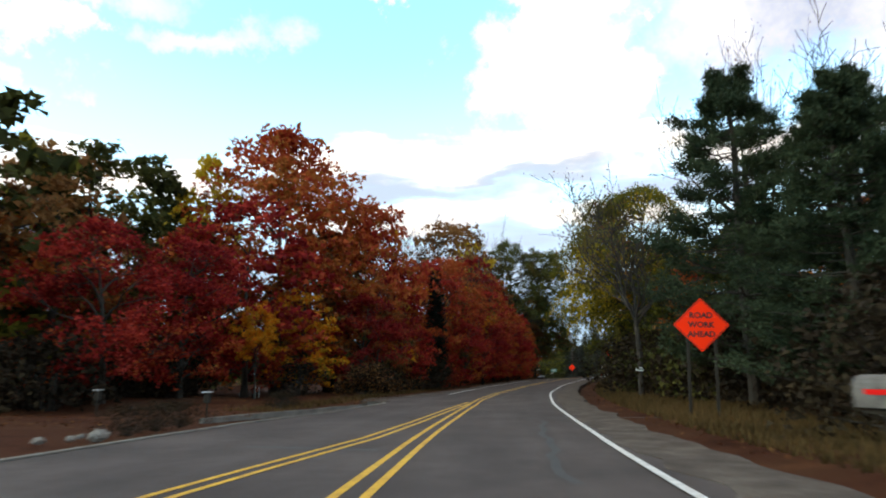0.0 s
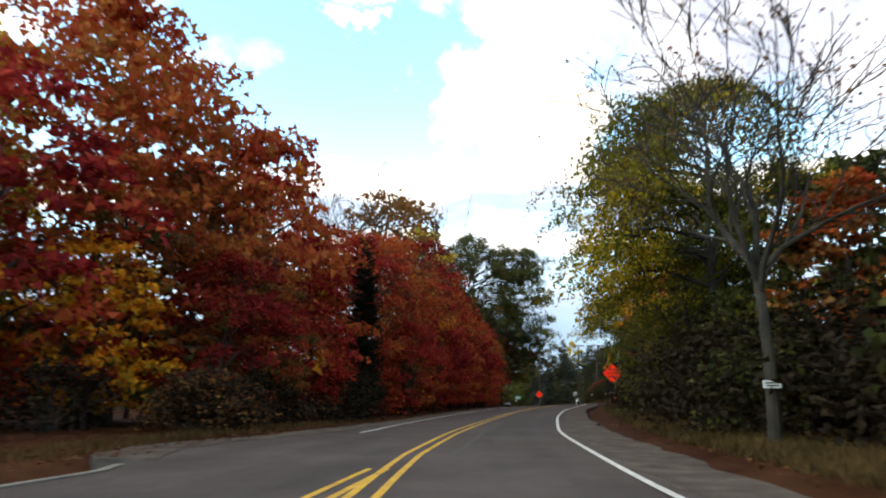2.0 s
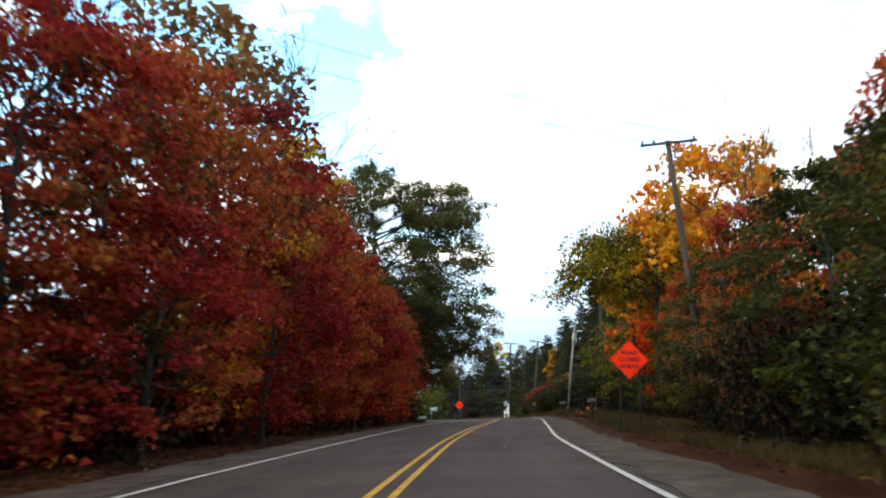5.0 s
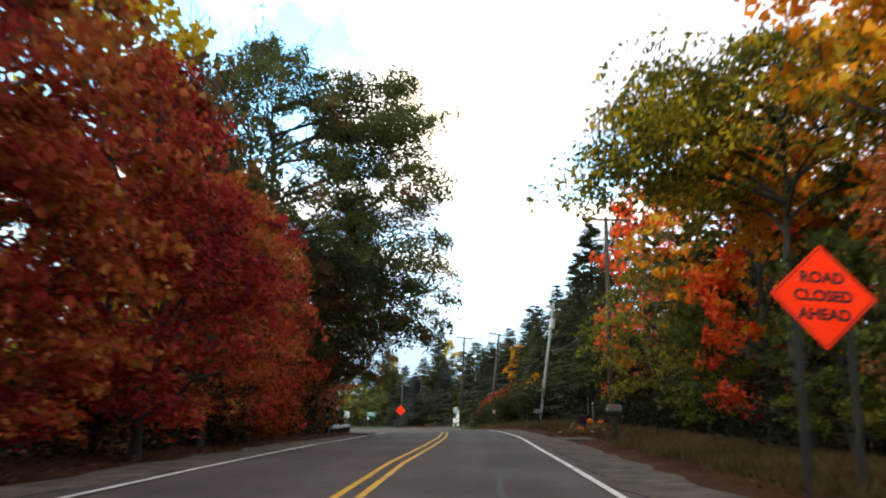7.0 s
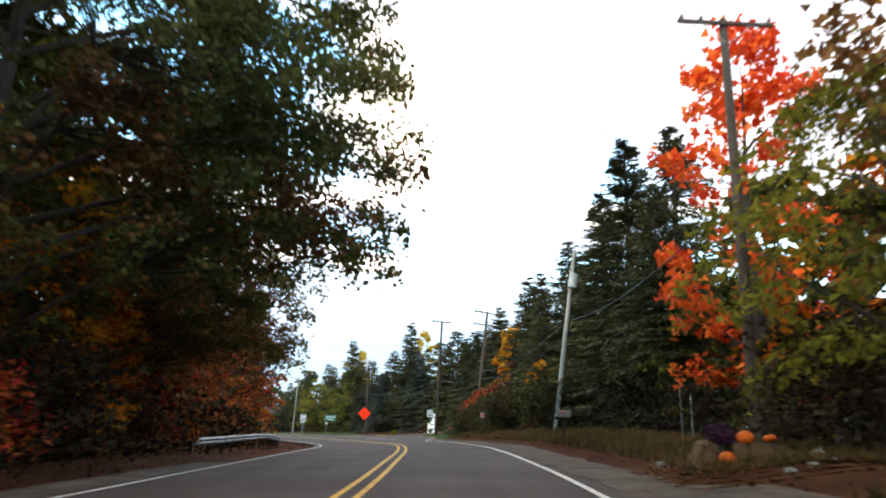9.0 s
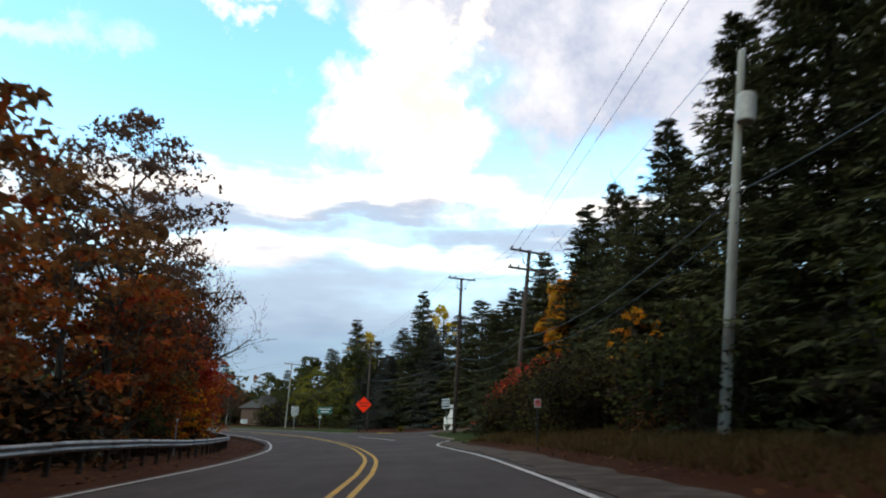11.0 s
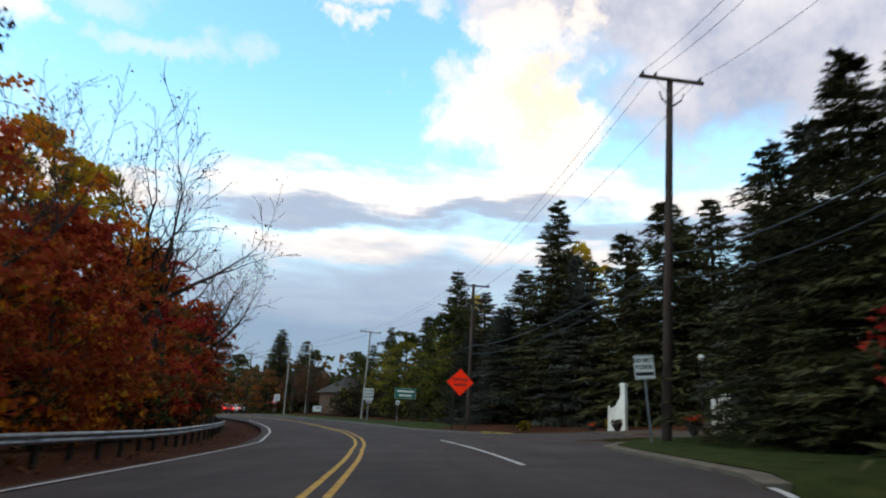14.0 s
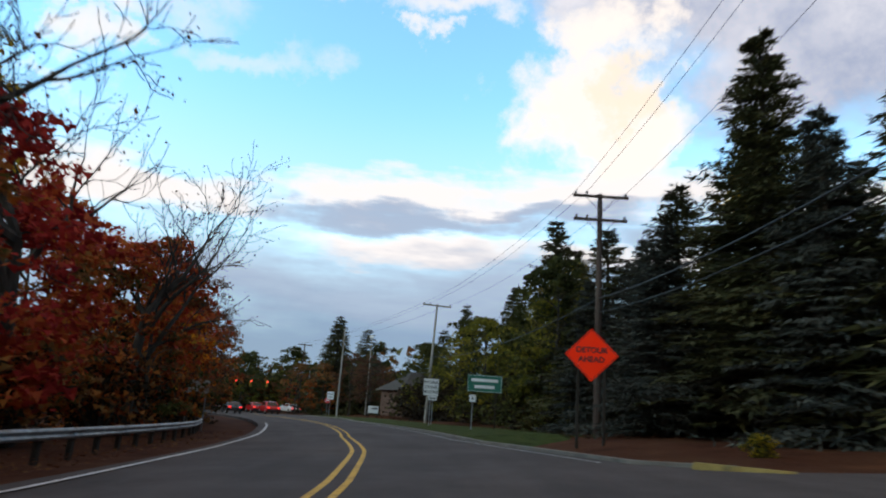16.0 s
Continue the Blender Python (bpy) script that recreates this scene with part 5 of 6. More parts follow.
M["pumpkin"] = material("pumpkin_skin", [(0.46, 0.070, 0.008), (0.62, 0.12, 0.012)], scale=3, rough=0.6, bump=0.2, spec=0.2)
M["mum"] = leaf("purple_flowers", [(0.03, 0.012, 0.026), (0.08, 0.026, 0.058)], tl=0.1)
M["grass"] = material("lawn", [(0.024, 0.035, 0.010), (0.042, 0.060, 0.016), (0.066, 0.072, 0.022)], scale=1.5, rough=0.95, bump=0.9, bump_scale=60, spec=0.06)
M["blade"] = leaf("grass_blades", [(0.048, 0.031, 0.012), (0.090, 0.055, 0.020), (0.145, 0.083, 0.032)], tl=0.25)
M["blade_green"] = leaf("lawn_blades", [(0.030, 0.048, 0.014), (0.062, 0.082, 0.024)], tl=0.25)
M["litter"] = leaf("fallen_leaves", [(0.06, 0.018, 0.010), (0.12, 0.045, 0.018), (0.17, 0.085, 0.03)], tl=0.1)
M["brick"] = material("brown_brick", [(0.055, 0.028, 0.020), (0.095, 0.048, 0.033)], scale=3, rough=0.9, bump=0.3)
M["roof"] = material("shingle", [(0.028, 0.023, 0.020), (0.048, 0.040, 0.035)], scale=3, rough=0.9, bump=0.4)
M["glass"] = material("dark_glass", [(0.012, 0.014, 0.016)], rough=0.08, spec=0.6)
M["car_red"] = material("red_car_paint", [(0.42, 0.015, 0.015)], rough=0.25, spec=0.6)
M["car_dark"] = material("dark_car_paint", [(0.02, 0.02, 0.024)], rough=0.25, spec=0.6)
M["car_white"] = material("white_car_paint", [(0.62, 0.62, 0.62)], rough=0.3, spec=0.6)
M["rubber"] = material("tyre_rubber", [(0.012, 0.012, 0.012)], rough=0.85)
M["tail"] = material("tail_lamp", [(1.0, 0.03, 0.02)], rough=0.3, emit=3.0)
M["signal_red"] = material("red_signal_lens", [(1.0, 0.04, 0.03)], rough=0.3, emit=8.0)
M["signal_off"] = material("signal_lens_off", [(0.03, 0.03, 0.02)], rough=0.3)
M["signal_body"] = material("yellow_signal_housing", [(0.50, 0.33, 0.03)], rough=0.6)
M["globe"] = material("opal_globe", [(0.75, 0.74, 0.70)], rough=0.25)
M["rock"] = material("pale_rock", [(0.11, 0.10, 0.09), (0.24, 0.22, 0.20)], scale=4, rough=0.9, bump=0.8, bump_scale=12)
M["bench_green"] = material("green_painted_metal", [(0.01, 0.05, 0.035), (0.016, 0.07, 0.05)], rough=0.5)


def diamond_sign(s, o, centre, lines, label, turn=0.0, posts=(-0.42, 0.42), lettersize=0.255, tilt=0.0):
    """A 48-inch diamond sign on two timber posts; centre is its height over the ground."""
    root = stand("road_work_sign", label, "road sign", s, o, turn, tilt=tilt, group="orange work-zone signs")
    d = 0.862
    rim = [(0, d), (-d, 0), (0, -d), (d, 0)]
    z = centre
    sh = lambda poly: [(x, q + z) for x, q in poly]
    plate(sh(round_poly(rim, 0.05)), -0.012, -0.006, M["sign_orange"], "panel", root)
    k, k2 = 0.955, 0.925
    ring(sh(round_poly([(x * k, y * k) for x, y in rim], 0.06)), sh(round_poly([(x * k2, y * k2) for x, y in rim], 0.05)), -0.016, M["sign_black"], "border", root)
    for i, t in enumerate(lines):
        lettering(t, lettersize, 0, -0.017, z + (len(lines) - 1) * 0.15 - i * 0.30, M["sign_black"], root, bold=0.009)
    for x in posts:
        part("post", *block(x, 0.04, (z + 0.35) / 2 - 0.2, 0.09, 0.09, z + 0.35 + 0.4, 0.008), M["post_wood"], root)
    for x in posts:
        for q in (-0.3, 0.25):
            part("bolt", *lathe([(0.012, 0), (0.012, 0.006)], 8, z=0), M["steel"], root).matrix_basis = Matrix.Translation((x, -0.012, z + q)) @ Matrix.Rotation(math.pi / 2, 4, "X")
    return root


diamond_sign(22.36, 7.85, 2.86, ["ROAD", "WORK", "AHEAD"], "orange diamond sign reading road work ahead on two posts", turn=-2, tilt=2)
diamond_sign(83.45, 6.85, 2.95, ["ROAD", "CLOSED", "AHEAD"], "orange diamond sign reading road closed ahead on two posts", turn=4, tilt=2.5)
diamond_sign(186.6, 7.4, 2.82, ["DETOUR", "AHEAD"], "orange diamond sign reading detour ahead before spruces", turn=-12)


def rect_sign(s, o, centre, w, h, lines, label, mat_, ink, post="steel", posts=(0.0,), turn=0.0, tilt=0.0, lettersize=0.14, bars=(), name="road_sign", gap=None, base=0.3, frame_=True):
    root = stand(name, label, "road sign", s, o, turn, tilt=tilt)
    rim = [(-w / 2, centre - h / 2), (w / 2, centre - h / 2), (w / 2, centre + h / 2), (-w / 2, centre + h / 2)]
    plate(round_poly(rim, 0.04), -0.010, -0.004, M[mat_], "panel", root)
    if frame_:
        k = 0.022
        inn = [(-w / 2 + k, centre - h / 2 + k), (w / 2 - k, centre - h / 2 + k), (w / 2 - k, centre + h / 2 - k), (-w / 2 + k, centre + h / 2 - k)]
        k = 0.036
        inn2 = [(-w / 2 + k, centre - h / 2 + k), (w / 2 - k, centre - h / 2 + k), (w / 2 - k, centre + h / 2 - k), (-w / 2 + k, centre + h / 2 - k)]
        ring(round_poly(inn, 0.03), round_poly(inn2, 0.025), -0.0135, M[ink], "border", root)
    g = gap or h / (len(lines) + len(bars) + 0.6)
    z = centre + g * (len(lines) + len(bars) - 1) / 2
    for t in lines:
        lettering(t, lettersize, 0, -0.0145, z, M[ink], root, bold=0.006)
        z -= g
    for width in bars:
        part("text_bar", *block(0, -0.0125, z, w * width, 0.005, lettersize * 0.62), M[ink], root)
        z -= g
    for x in posts:
        part("post", *block(x, 0.025, (centre + h / 2 - 0.1) / 2 - base / 2, 0.06, 0.045, centre + h / 2 - 0.1 + base, 0.006), M[post], root)
    return root


rect_sign(164.8, 8.96, 2.36, 0.64, 0.74, ["DO NOT", "BLOCK"], "white do not block sign on a leaning steel post", "sign_white", "sign_black", bars=(0.84,), lettersize=0.165, tilt=-5, turn=-5)
rect_sign(209.6, 6.2, 2.57, 1.0, 1.1, ["WORK", "ZONE", "BEGINS"], "white sign reading work zone begins beside a pole", "sign_white", "sign_black", lettersize=0.30, turn=-14)
rect_sign(199.2, 6.75, 2.38, 1.75, 0.85, [], "green guide sign with two lines on two posts", "sign_green", "sign_white", posts=(-0.6, 0.6), bars=(0.78, 0.58), lettersize=0.24, turn=-14, post="post_wood")
rect_sign(199.0, 6.1, 1.65, 0.34, 0.36, [], "small white plate sign beside the green guide sign", "sign_white", "sign_black", bars=(0.3,), lettersize=0.16, turn=-14)
rect_sign(211.7, 6.9, 2.1, 0.6, 0.7, [], "small white roadside sign with dark lines", "sign_white", "sign_black", bars=(0.7, 0.6, 0.7), lettersize=0.14, turn=-16)
rect_sign(254.5, 9.4, 2.6, 0.9, 1.0, [], "white roadside sign near the junction", "sign_white", "sign_black", bars=(0.7, 0.6), lettersize=0.16, turn=-20)
def stop_sign(s, o, centre, turn):
    root = stand("stop_sign", "red octagonal sign on a thin post near the junction", "road sign", s, o, turn)
    face = [(0.40 * math.cos(a), centre + 0.40 * math.sin(a)) for a in np.linspace(math.pi / 8, math.pi * 17 / 8, 9)[:-1]]
    rim = [(x * 0.93, centre + (z - centre) * 0.93) for x, z in face]
    inner = [(x * 0.87, centre + (z - centre) * 0.87) for x, z in face]
    plate(face, -0.010, -0.004, M["sign_red"], "panel", root)
    ring(rim, inner, -0.0135, M["sign_white"], "border", root)
    part("text_bar", *block(0, -0.0125, centre, 0.44, 0.005, 0.17), M["sign_white"], root)
    part("post", *block(0, 0.02, centre / 2 - 0.1, 0.05, 0.04, centre + 0.5, 0.005), M["steel"], root)


stop_sign(255, 9.25, 2.0, -20)
rect_sign(205.5, -7.9, 2.3, 1.3, 0.72, [], "grey back of a road sign on two posts behind the guardrail", "grey_metal", "grey_metal", posts=(-0.5, 0.5), turn=-10, frame_=False)
rect_sign(150, -8.6, 1.9, 0.22, 0.5, [], "narrow pale marker plate behind the guardrail", "sign_white", "sign_black", bars=(0.5,), lettersize=0.1)


def no_parking(s, o):
    root = stand("no_parking_sign", "white no parking sign on a dark metal post", "road sign", s, o)
    plate(round_poly([(-0.125, 1.27), (0.125, 1.27), (0.125, 1.57), (-0.125, 1.57)], 0.03), -0.01, -0.005, M["sign_shaded"], "panel", root)
    lettering("P", 0.24, 0, -0.0125, 1.42, M["sign_black"], root, bold=0.008)
    c = [(0.11 * math.cos(a), 1.42 + 0.11 * math.sin(a)) for a in np.linspace(0, 2 * math.pi, 25)[:-1]]
    c2 = [(0.09 * math.cos(a), 1.42 + 0.09 * math.sin(a)) for a in np.linspace(0, 2 * math.pi, 25)[:-1]]
    ring(c, c2, -0.0145, M["sign_red"], "circle", root)
    part("slash", *block(0, -0.016, 1.42, 0.19, 0.003, 0.022, rot=Matrix.Rotation(radians(45), 4, "Y")), M["sign_red"], root)
    part("post", *block(0, 0.03, 0.62, 0.055, 0.04, 2.05, 0.005), M["dark_metal"], root)


no_parking(136.5, 6.15)


def marker_post(s, o, h, label, tip="sign_white", w=0.045):
    root = stand("marker_post", label, "post", s, o)
    part("shaft", *block(0, 0, h / 2 - 0.15, w, w * 0.78, h + 0.3, 0.006), M["grey_metal"], root)
    part("reflector", *block(0, -w * 0.45, h - 0.12, w * 0.9, 0.01, 0.10, 0.003), M[tip], root)


marker_post(41.75, -15.45, 0.78, "grey metal marker post in the yard")
marker_post(42.1, -15.4, 0.76, "second grey metal marker post in the yard")


marker_post(112.3, 8.85, 1.32, "thin white stake in the verge grass", w=0.022)
marker_post(112.5, 8.62, 1.55, "second thin white stake in the verge grass", w=0.018)


def bird_box(s, o, h, label, front=False):
    root = stand("bird_box", label, "bird box", s, o)
    part("pole", *tube([(0, 0, -0.3), (0, 0, h)], [0.03, 0.03], 8), M["post_wood"], root)
    part("box", *block(0, 0, h + 0.15, 0.18, 0.18, 0.32, 0.01), M["post_wood"], root)
    part("roof", *block(0, -0.02, h + 0.34, 0.26, 0.28, 0.03, 0.006), M["sign_white"], root, "pale roof board")
    if front:
        part("front", *block(0, -0.10, h + 0.13, 0.24, 0.02, 0.44, 0.006), M["sign_white"], root, "white front board")
        part("entrance", *lathe([(0.001, 0.0), (0.04, 0.0), (0.04, 0.012), (0.001, 0.012)], 14, h + 0.2, 0, -0.118), M["post_wood"], root)


bird_box(21.2, -7.9, 0.45, "dark bird box with pale roof on a pole")
bird_box(22.5, -12.5, 0.6, "small dark bird box on a low pole")
bird_box(49.5, -24.9, 0.62, "bird box with a white front on a dark pole", True)


def board_on_tree(s, o, up):
    root = stand("name_board", "small white board fixed to a tree trunk", "board", s, o)
    root.location.z += up
    part("plank", *block(0, -0.0, 0, 0.46, 0.03, 0.20, 0.006), M["sign_white"], root)
    for q, w in ((0.035, 0.36), (-0.035, 0.30)):
        part("text_bar", *block(0, -0.017, q, w, 0.004, 0.04), M["sign_black"], root)


board_on_tree(40.45, 8.5, 1.55)


# ---- utility poles and lines ----
def utility_pole(s, o, h, label, arms=((0.25, 2.5),), mat_="pole_wood", lean=0.0, r=0.16, transformer=False, braces=True, lamp=False, turn=0.0, bracket=False):
    root = stand("utility_pole", label, "utility pole", s, o, turn, tilt=lean, group="utility poles")
    part("shaft", *tube([(0, 0, -0.5), (0, 0, h * 0.5), (0, 0, h)], [r, r * 0.84, r * 0.66], 12), M[mat_], root)
    ends = []
    for down, w in arms:
        z = h - down
        arm = part("crossarm", *block(0, -0.14, z, w, 0.10, 0.12, 0.012), M[mat_], root)
        for x in (-w / 2 + 0.12, -w / 4 if w > 2 else 0.3, w / 2 - 0.12):
            part("insulator", *lathe([(0.02, 0), (0.055, 0.03), (0.045, 0.07), (0.06, 0.09), (0.04, 0.14), (0.015, 0.16)], 10, z + 0.06, x, -0.14), M["insulator"], arm)
            ends.append((x, -0.14, z + 0.2))
        if braces:
            for sg in (-1, 1):
                part("brace", *tube([(sg * w * 0.27, -0.2, z - 0.05), (sg * 0.05, -0.17, z - 0.65)], [0.015, 0.015], 5), M["steel"], root)
    if transformer:
        part("transformer", *lathe([(0.20, 0), (0.24, 0.03), (0.24, 0.75), (0.20, 0.8), (0.05, 0.84)], 16, h - 2.3, 0.0, -0.40), M["grey_metal"], root, "grey transformer can")
    if bracket:
        for sg in (-1, 1):
            part("bracket", *tube([(0, -0.1, h - 1.1), (sg * 0.35, -0.15, h - 0.85), (sg * 0.42, -0.15, h - 0.6)], [0.03, 0.03, 0.03], 6), M["dark_metal"], root)
    if lamp:
        part("lamp_arm", *tube([(0, 0, h - 1.5), (-0.8, -0.2, h - 1.2), (-1.6, -0.3, h - 1.15)], [0.035, 0.03, 0.03], 6), M["grey_metal"], root)
        part("lamp_head", *block(-1.85, -0.32, h - 1.15, 0.5, 0.22, 0.12, 0.03), M["grey_metal"], root)
    bpy.context.view_layer.update()
    return root, [root.matrix_basis @ Vector(e) for e in ends]


P_E = utility_pole(80.5, 9.5, 12.0, "brown timber utility pole with one crossarm", ((0.15, 2.4),), lean=-3.3)
P_J = utility_pole(109.1, 9.1, 11.55, "dark timber utility pole with one crossarm", ((0.2, 2.7),), lean=0.7)
P_I = utility_pole(129.0, 8.75, 10.1, "leaning weathered grey pole with a transformer can", (), "pole_grey", lean=7.5, r=0.14, transformer=True)
P_H = utility_pole(150.6, 9.15, 10.9, "timber utility pole with two crossarms", ((0.15, 2.5), (1.25, 2.5)), lean=5.6, bracket=True)
P_G = utility_pole(165.0, 9.5, 12.3, "tall dark timber utility pole on the lawn", ((0.1, 2.3),), "pole_dark", bracket=True, lean=2.0)
P_L = utility_pole(192.0, 9.7, 10.2, "timber utility pole with two crossarms among spruces", ((0.15, 2.4), (1.2, 2.3)), turn=-8)
P_M = utility_pole(219.6, 8.7, 9.8, "slim pale utility pole with a crossarm", ((0.15, 2.4),), "pole_grey", r=0.12, lean=2, braces=False, turn=-12)
utility_pole(249, 8.6, 10.9, "slim grey pole near the junction", (), "pole_grey", r=0.12)
P_O = utility_pole(268, 9.5, 10.4, "far utility pole with a lamp arm", ((0.2, 2.2),), "pole_wood", r=0.13, lamp=True)


def cable(a, b, sag, r=0.008, label="thin dark overhead cable between poles"):
    pts = [Vector(a).lerp(Vector(b), k / 12) - Vector((0, 0, sag * 4 * (k / 12) * (1 - k / 12))) for k in range(13)]
    return tagged(mesh_object("overhead_cable", *tube(pts, [r] * 13, 5), M["cable"]), label, "cable", "overhead cables")


for a, b in ((P_E, P_J), (P_J, P_H), (P_H, P_G), (P_G, P_L), (P_L, P_M), (P_M, P_O)):
    for i in range(3):
        cable(a[1][i], b[1][i], 0.6)
def shaft_at(p, z):
    return p[0].matrix_basis @ Vector((0, -0.18, z))
for a, b, z1, z2, r in ((P_J, P_I, 6.4, 6.0, 0.022), (P_I, P_H, 6.0, 5.6, 0.022), (P_H, P_G, 5.6, 6.0, 0.022), (P_G, P_L, 6.0, 5.6, 0.024), (P_L, P_M, 5.6, 5.4, 0.022), (P_I, P_H, 5.2, 4.9, 0.016), (P_H, P_G, 4.9, 5.2, 0.016), (P_G, P_L, 5.4, 5.0, 0.018)):
    cable(shaft_at(a, z1), shaft_at(b, z2), 0.7, r, "thick dark communication cable between poles")
cable(P_E[1][0], on(62, -14, 11.0), 0.5, 0.010, "thin service cable crossing over the road")
cable(P_E[1][2], on(58, -15, 10.0), 0.5, 0.010, "thin service cable crossing over the road")


# ---- guardrail ----
def guardrail():
    root = tagged(new("guardrail"), "galvanised steel w-beam guardrail along the verge", "guardrail")
    prof = [(0.0, -0.135), (0.03, -0.13), (0.08, -0.085), (0.08, -0.055), (0.02, -0.02), (0.02, 0.02), (0.08, 0.055), (0.08, 0.085), (0.03, 0.13), (0.0, 0.135)]
    off = step_fn((119, -7.4), (123, -7.15), (200, -7.1), (206, -7.5), (210, -8.3))
    rise = step_fn((119, -0.05), (126, 0.05), (132, 0.13), (138, 0.1), (145, 0.0), (180, -0.06), (205, -0.2), (210, -0.24))
    s0 = 119.3
    n = 0
    while s0 < 209:
        s1 = min(s0 + 3.81, 209.5)
        v, f = [], []
        m_ = 5
        for k in range(m_):
            s = s0 + (s1 + 0.1 - s0) * k / (m_ - 1)
            for (d, z) in prof:
                p = on(s, off(s) + d)
                v.append((p.x, p.y, float(surface(s, off(s))) + 0.62 + rise(s) + z + 0.0015 * (n % 2)))
        w = len(prof)
        for k in range(m_ - 1):
            for q in range(w - 1):
                f.append((k * w + q, k * w + q + 1, (k + 1) * w + q + 1, (k + 1) * w + q))
        ob = part("rail_beam", v, f, M["steel"], root, smooth=True)
        md = ob.modifiers.new("thick", "SOLIDIFY"); md.thickness = 0.006
        for s in (s0 + 0.3, s0 + 2.2):
            p = on(s, off(s) - 0.12)
            g = height(p.x, p.y)
            part("post", *block(p.x, p.y, (float(surface(s, off(s))) + 0.74 + rise(s) + g - 0.4) / 2, 0.13, 0.16, float(surface(s, off(s))) + 0.74 + rise(s) - g + 0.4, 0.01), M["post_wood"], root)
        s0, n = s0 + 3.81, n + 1


guardrail()


def hazard_marker(s, o):
    root = stand("hazard_marker", "orange and black striped object marker at the guardrail end", "road sign", s, o)
    plate(round_poly([(-0.21, 0.38), (0.21, 0.38), (0.21, 0.79), (-0.21, 0.79)], 0.02), -0.01, -0.005, M["hazard_orange"], "panel", root)
    for k in range(3):
        x = -0.17 + 0.17 * k
        plate([(max(-0.19, min(0.19, x + dx)), z) for dx, z in ((0.145, 0.39), (0.225, 0.39), (0.075, 0.78), (-0.005, 0.78))], -0.0135, -0.0125, M["sign_black"], "stripe", root)
    part("post", *block(0, 0.03, 0.24, 0.06, 0.05, 1.08, 0.006), M["steel"], root)


hazard_marker(119.1, -7.3)


# ---- mailboxes ----
def mailbox(s, o, h, label, size=1.0, turn=0.0, paint="grey_metal", flag=True, bars=True):
    root = stand("mailbox", label, "mailbox", s, o, turn)
    w, l, t = 0.19 * size, 0.52 * size, 0.14 * size
    arc = [(-w / 2, 0), (-w / 2, t)] + [(-w / 2 * math.cos(a), t + w / 2 * math.sin(a)) for a in np.linspace(0, math.pi, 9)[1:-1]] + [(w / 2, t), (w / 2, 0)]
    n = len(arc)
    v = [(x, -l / 2, h + z) for x, z in arc] + [(x, l / 2, h + z) for x, z in arc]
    f = [tuple(range(n))[::-1], tuple(range(n, 2 * n))] + [(i, (i + 1) % n, n + (i + 1) % n, n + i) for i in range(n)]
    body = part("body", v, f, M[paint], root)
    part("door", *block(0, -l / 2 - 0.008, h + t * 0.75, w * 0.9, 0.012, t * 1.4, 0.005), M[paint], body)
    if flag:
        part("flag", *block(w / 2 + 0.008, -0.05, h + t + 0.05, 0.006, 0.16, 0.04, 0.002), M["sign_red"], body, "red metal flag")
    if bars:
        part("text_bar", *block(-w / 2 - 0.003, 0, h + t * 0.8, 0.004, l * 0.6, 0.05), M["sign_red"], body)
        part("text_bar", *block(0, -l / 2 - 0.017, h + t * 0.55, w * 0.55, 0.004, 0.035), M["sign_white"], body)
    part("bracket", *block(0, 0, h - 0.03, 0.12, l * 0.8, 0.06, 0.008), M["post_wood"], root)
    part("post", *block(0, 0.05, h / 2 - 0.2, 0.09, 0.09, h + 0.3, 0.008), M["post_wood"], root)


mailbox(6.6, 5.15, 0.93, "large weathered grey mailbox with red lettering bars", 1.3, 20, "mailbox_grey")
mailbox(98.3, 6.7, 1.0, "grey mailbox on a wooden post by a driveway", 1.0, -75, "mailbox_grey")
mailbox(120.6, 7.0, 0.82, "grey mailbox on a wooden post before the spruces", 1.15, -75, "mailbox_grey")


# ---- autumn display at the driveway ----
def hay_bale(s, o, turn, lift=0.0, tilt=0.0):
    root = stand("hay_bale", "rectangular bale of golden straw", "hay bale", s, o, turn, lift, tilt=tilt, group="bales of the autumn display")
    part("straw", *block(0, 0, 0.17, 0.80, 0.40, 0.34, 0.05), M["hay"], root)
    for x in (-0.25, 0.25):
        part("twine", *block(x, 0, 0.17, 0.014, 0.412, 0.352), M["post_wood"], root)
    return root


def pumpkin(s, o, r, lift=0.0):
    root = stand("pumpkin", "round ribbed orange pumpkin", "pumpkin", s, o, 0, lift, group="pumpkins of the autumn display")
    v, f = [], []
    for i in range(13):
        a = math.pi * i / 12
        for k in range(32):
            t = 2 * math.pi * k / 32
            rr = r * (0.93 + 0.07 * abs(math.cos(t * 5)))
            v.append((rr * math.sin(a) * math.cos(t), rr * math.sin(a) * math.sin(t), r * 0.82 * (1 - math.cos(a)) - 0.12 * r * math.sin(a) ** 8 * 0))
    for i in range(12):
        for k in range(32):
            f.append((i * 32 + k, i * 32 + (k + 1) % 32, (i + 1) * 32 + (k + 1) % 32, (i + 1) * 32 + k))
    part("shell", v, f, M["pumpkin"], root, smooth=True)
    part("stalk", *tube([(0, 0, r * 1.58), (0.01, 0, r * 1.75), (0.04, 0.01, r * 1.9)], [0.03, 0.02, 0.018], 6), M["post_wood"], root)


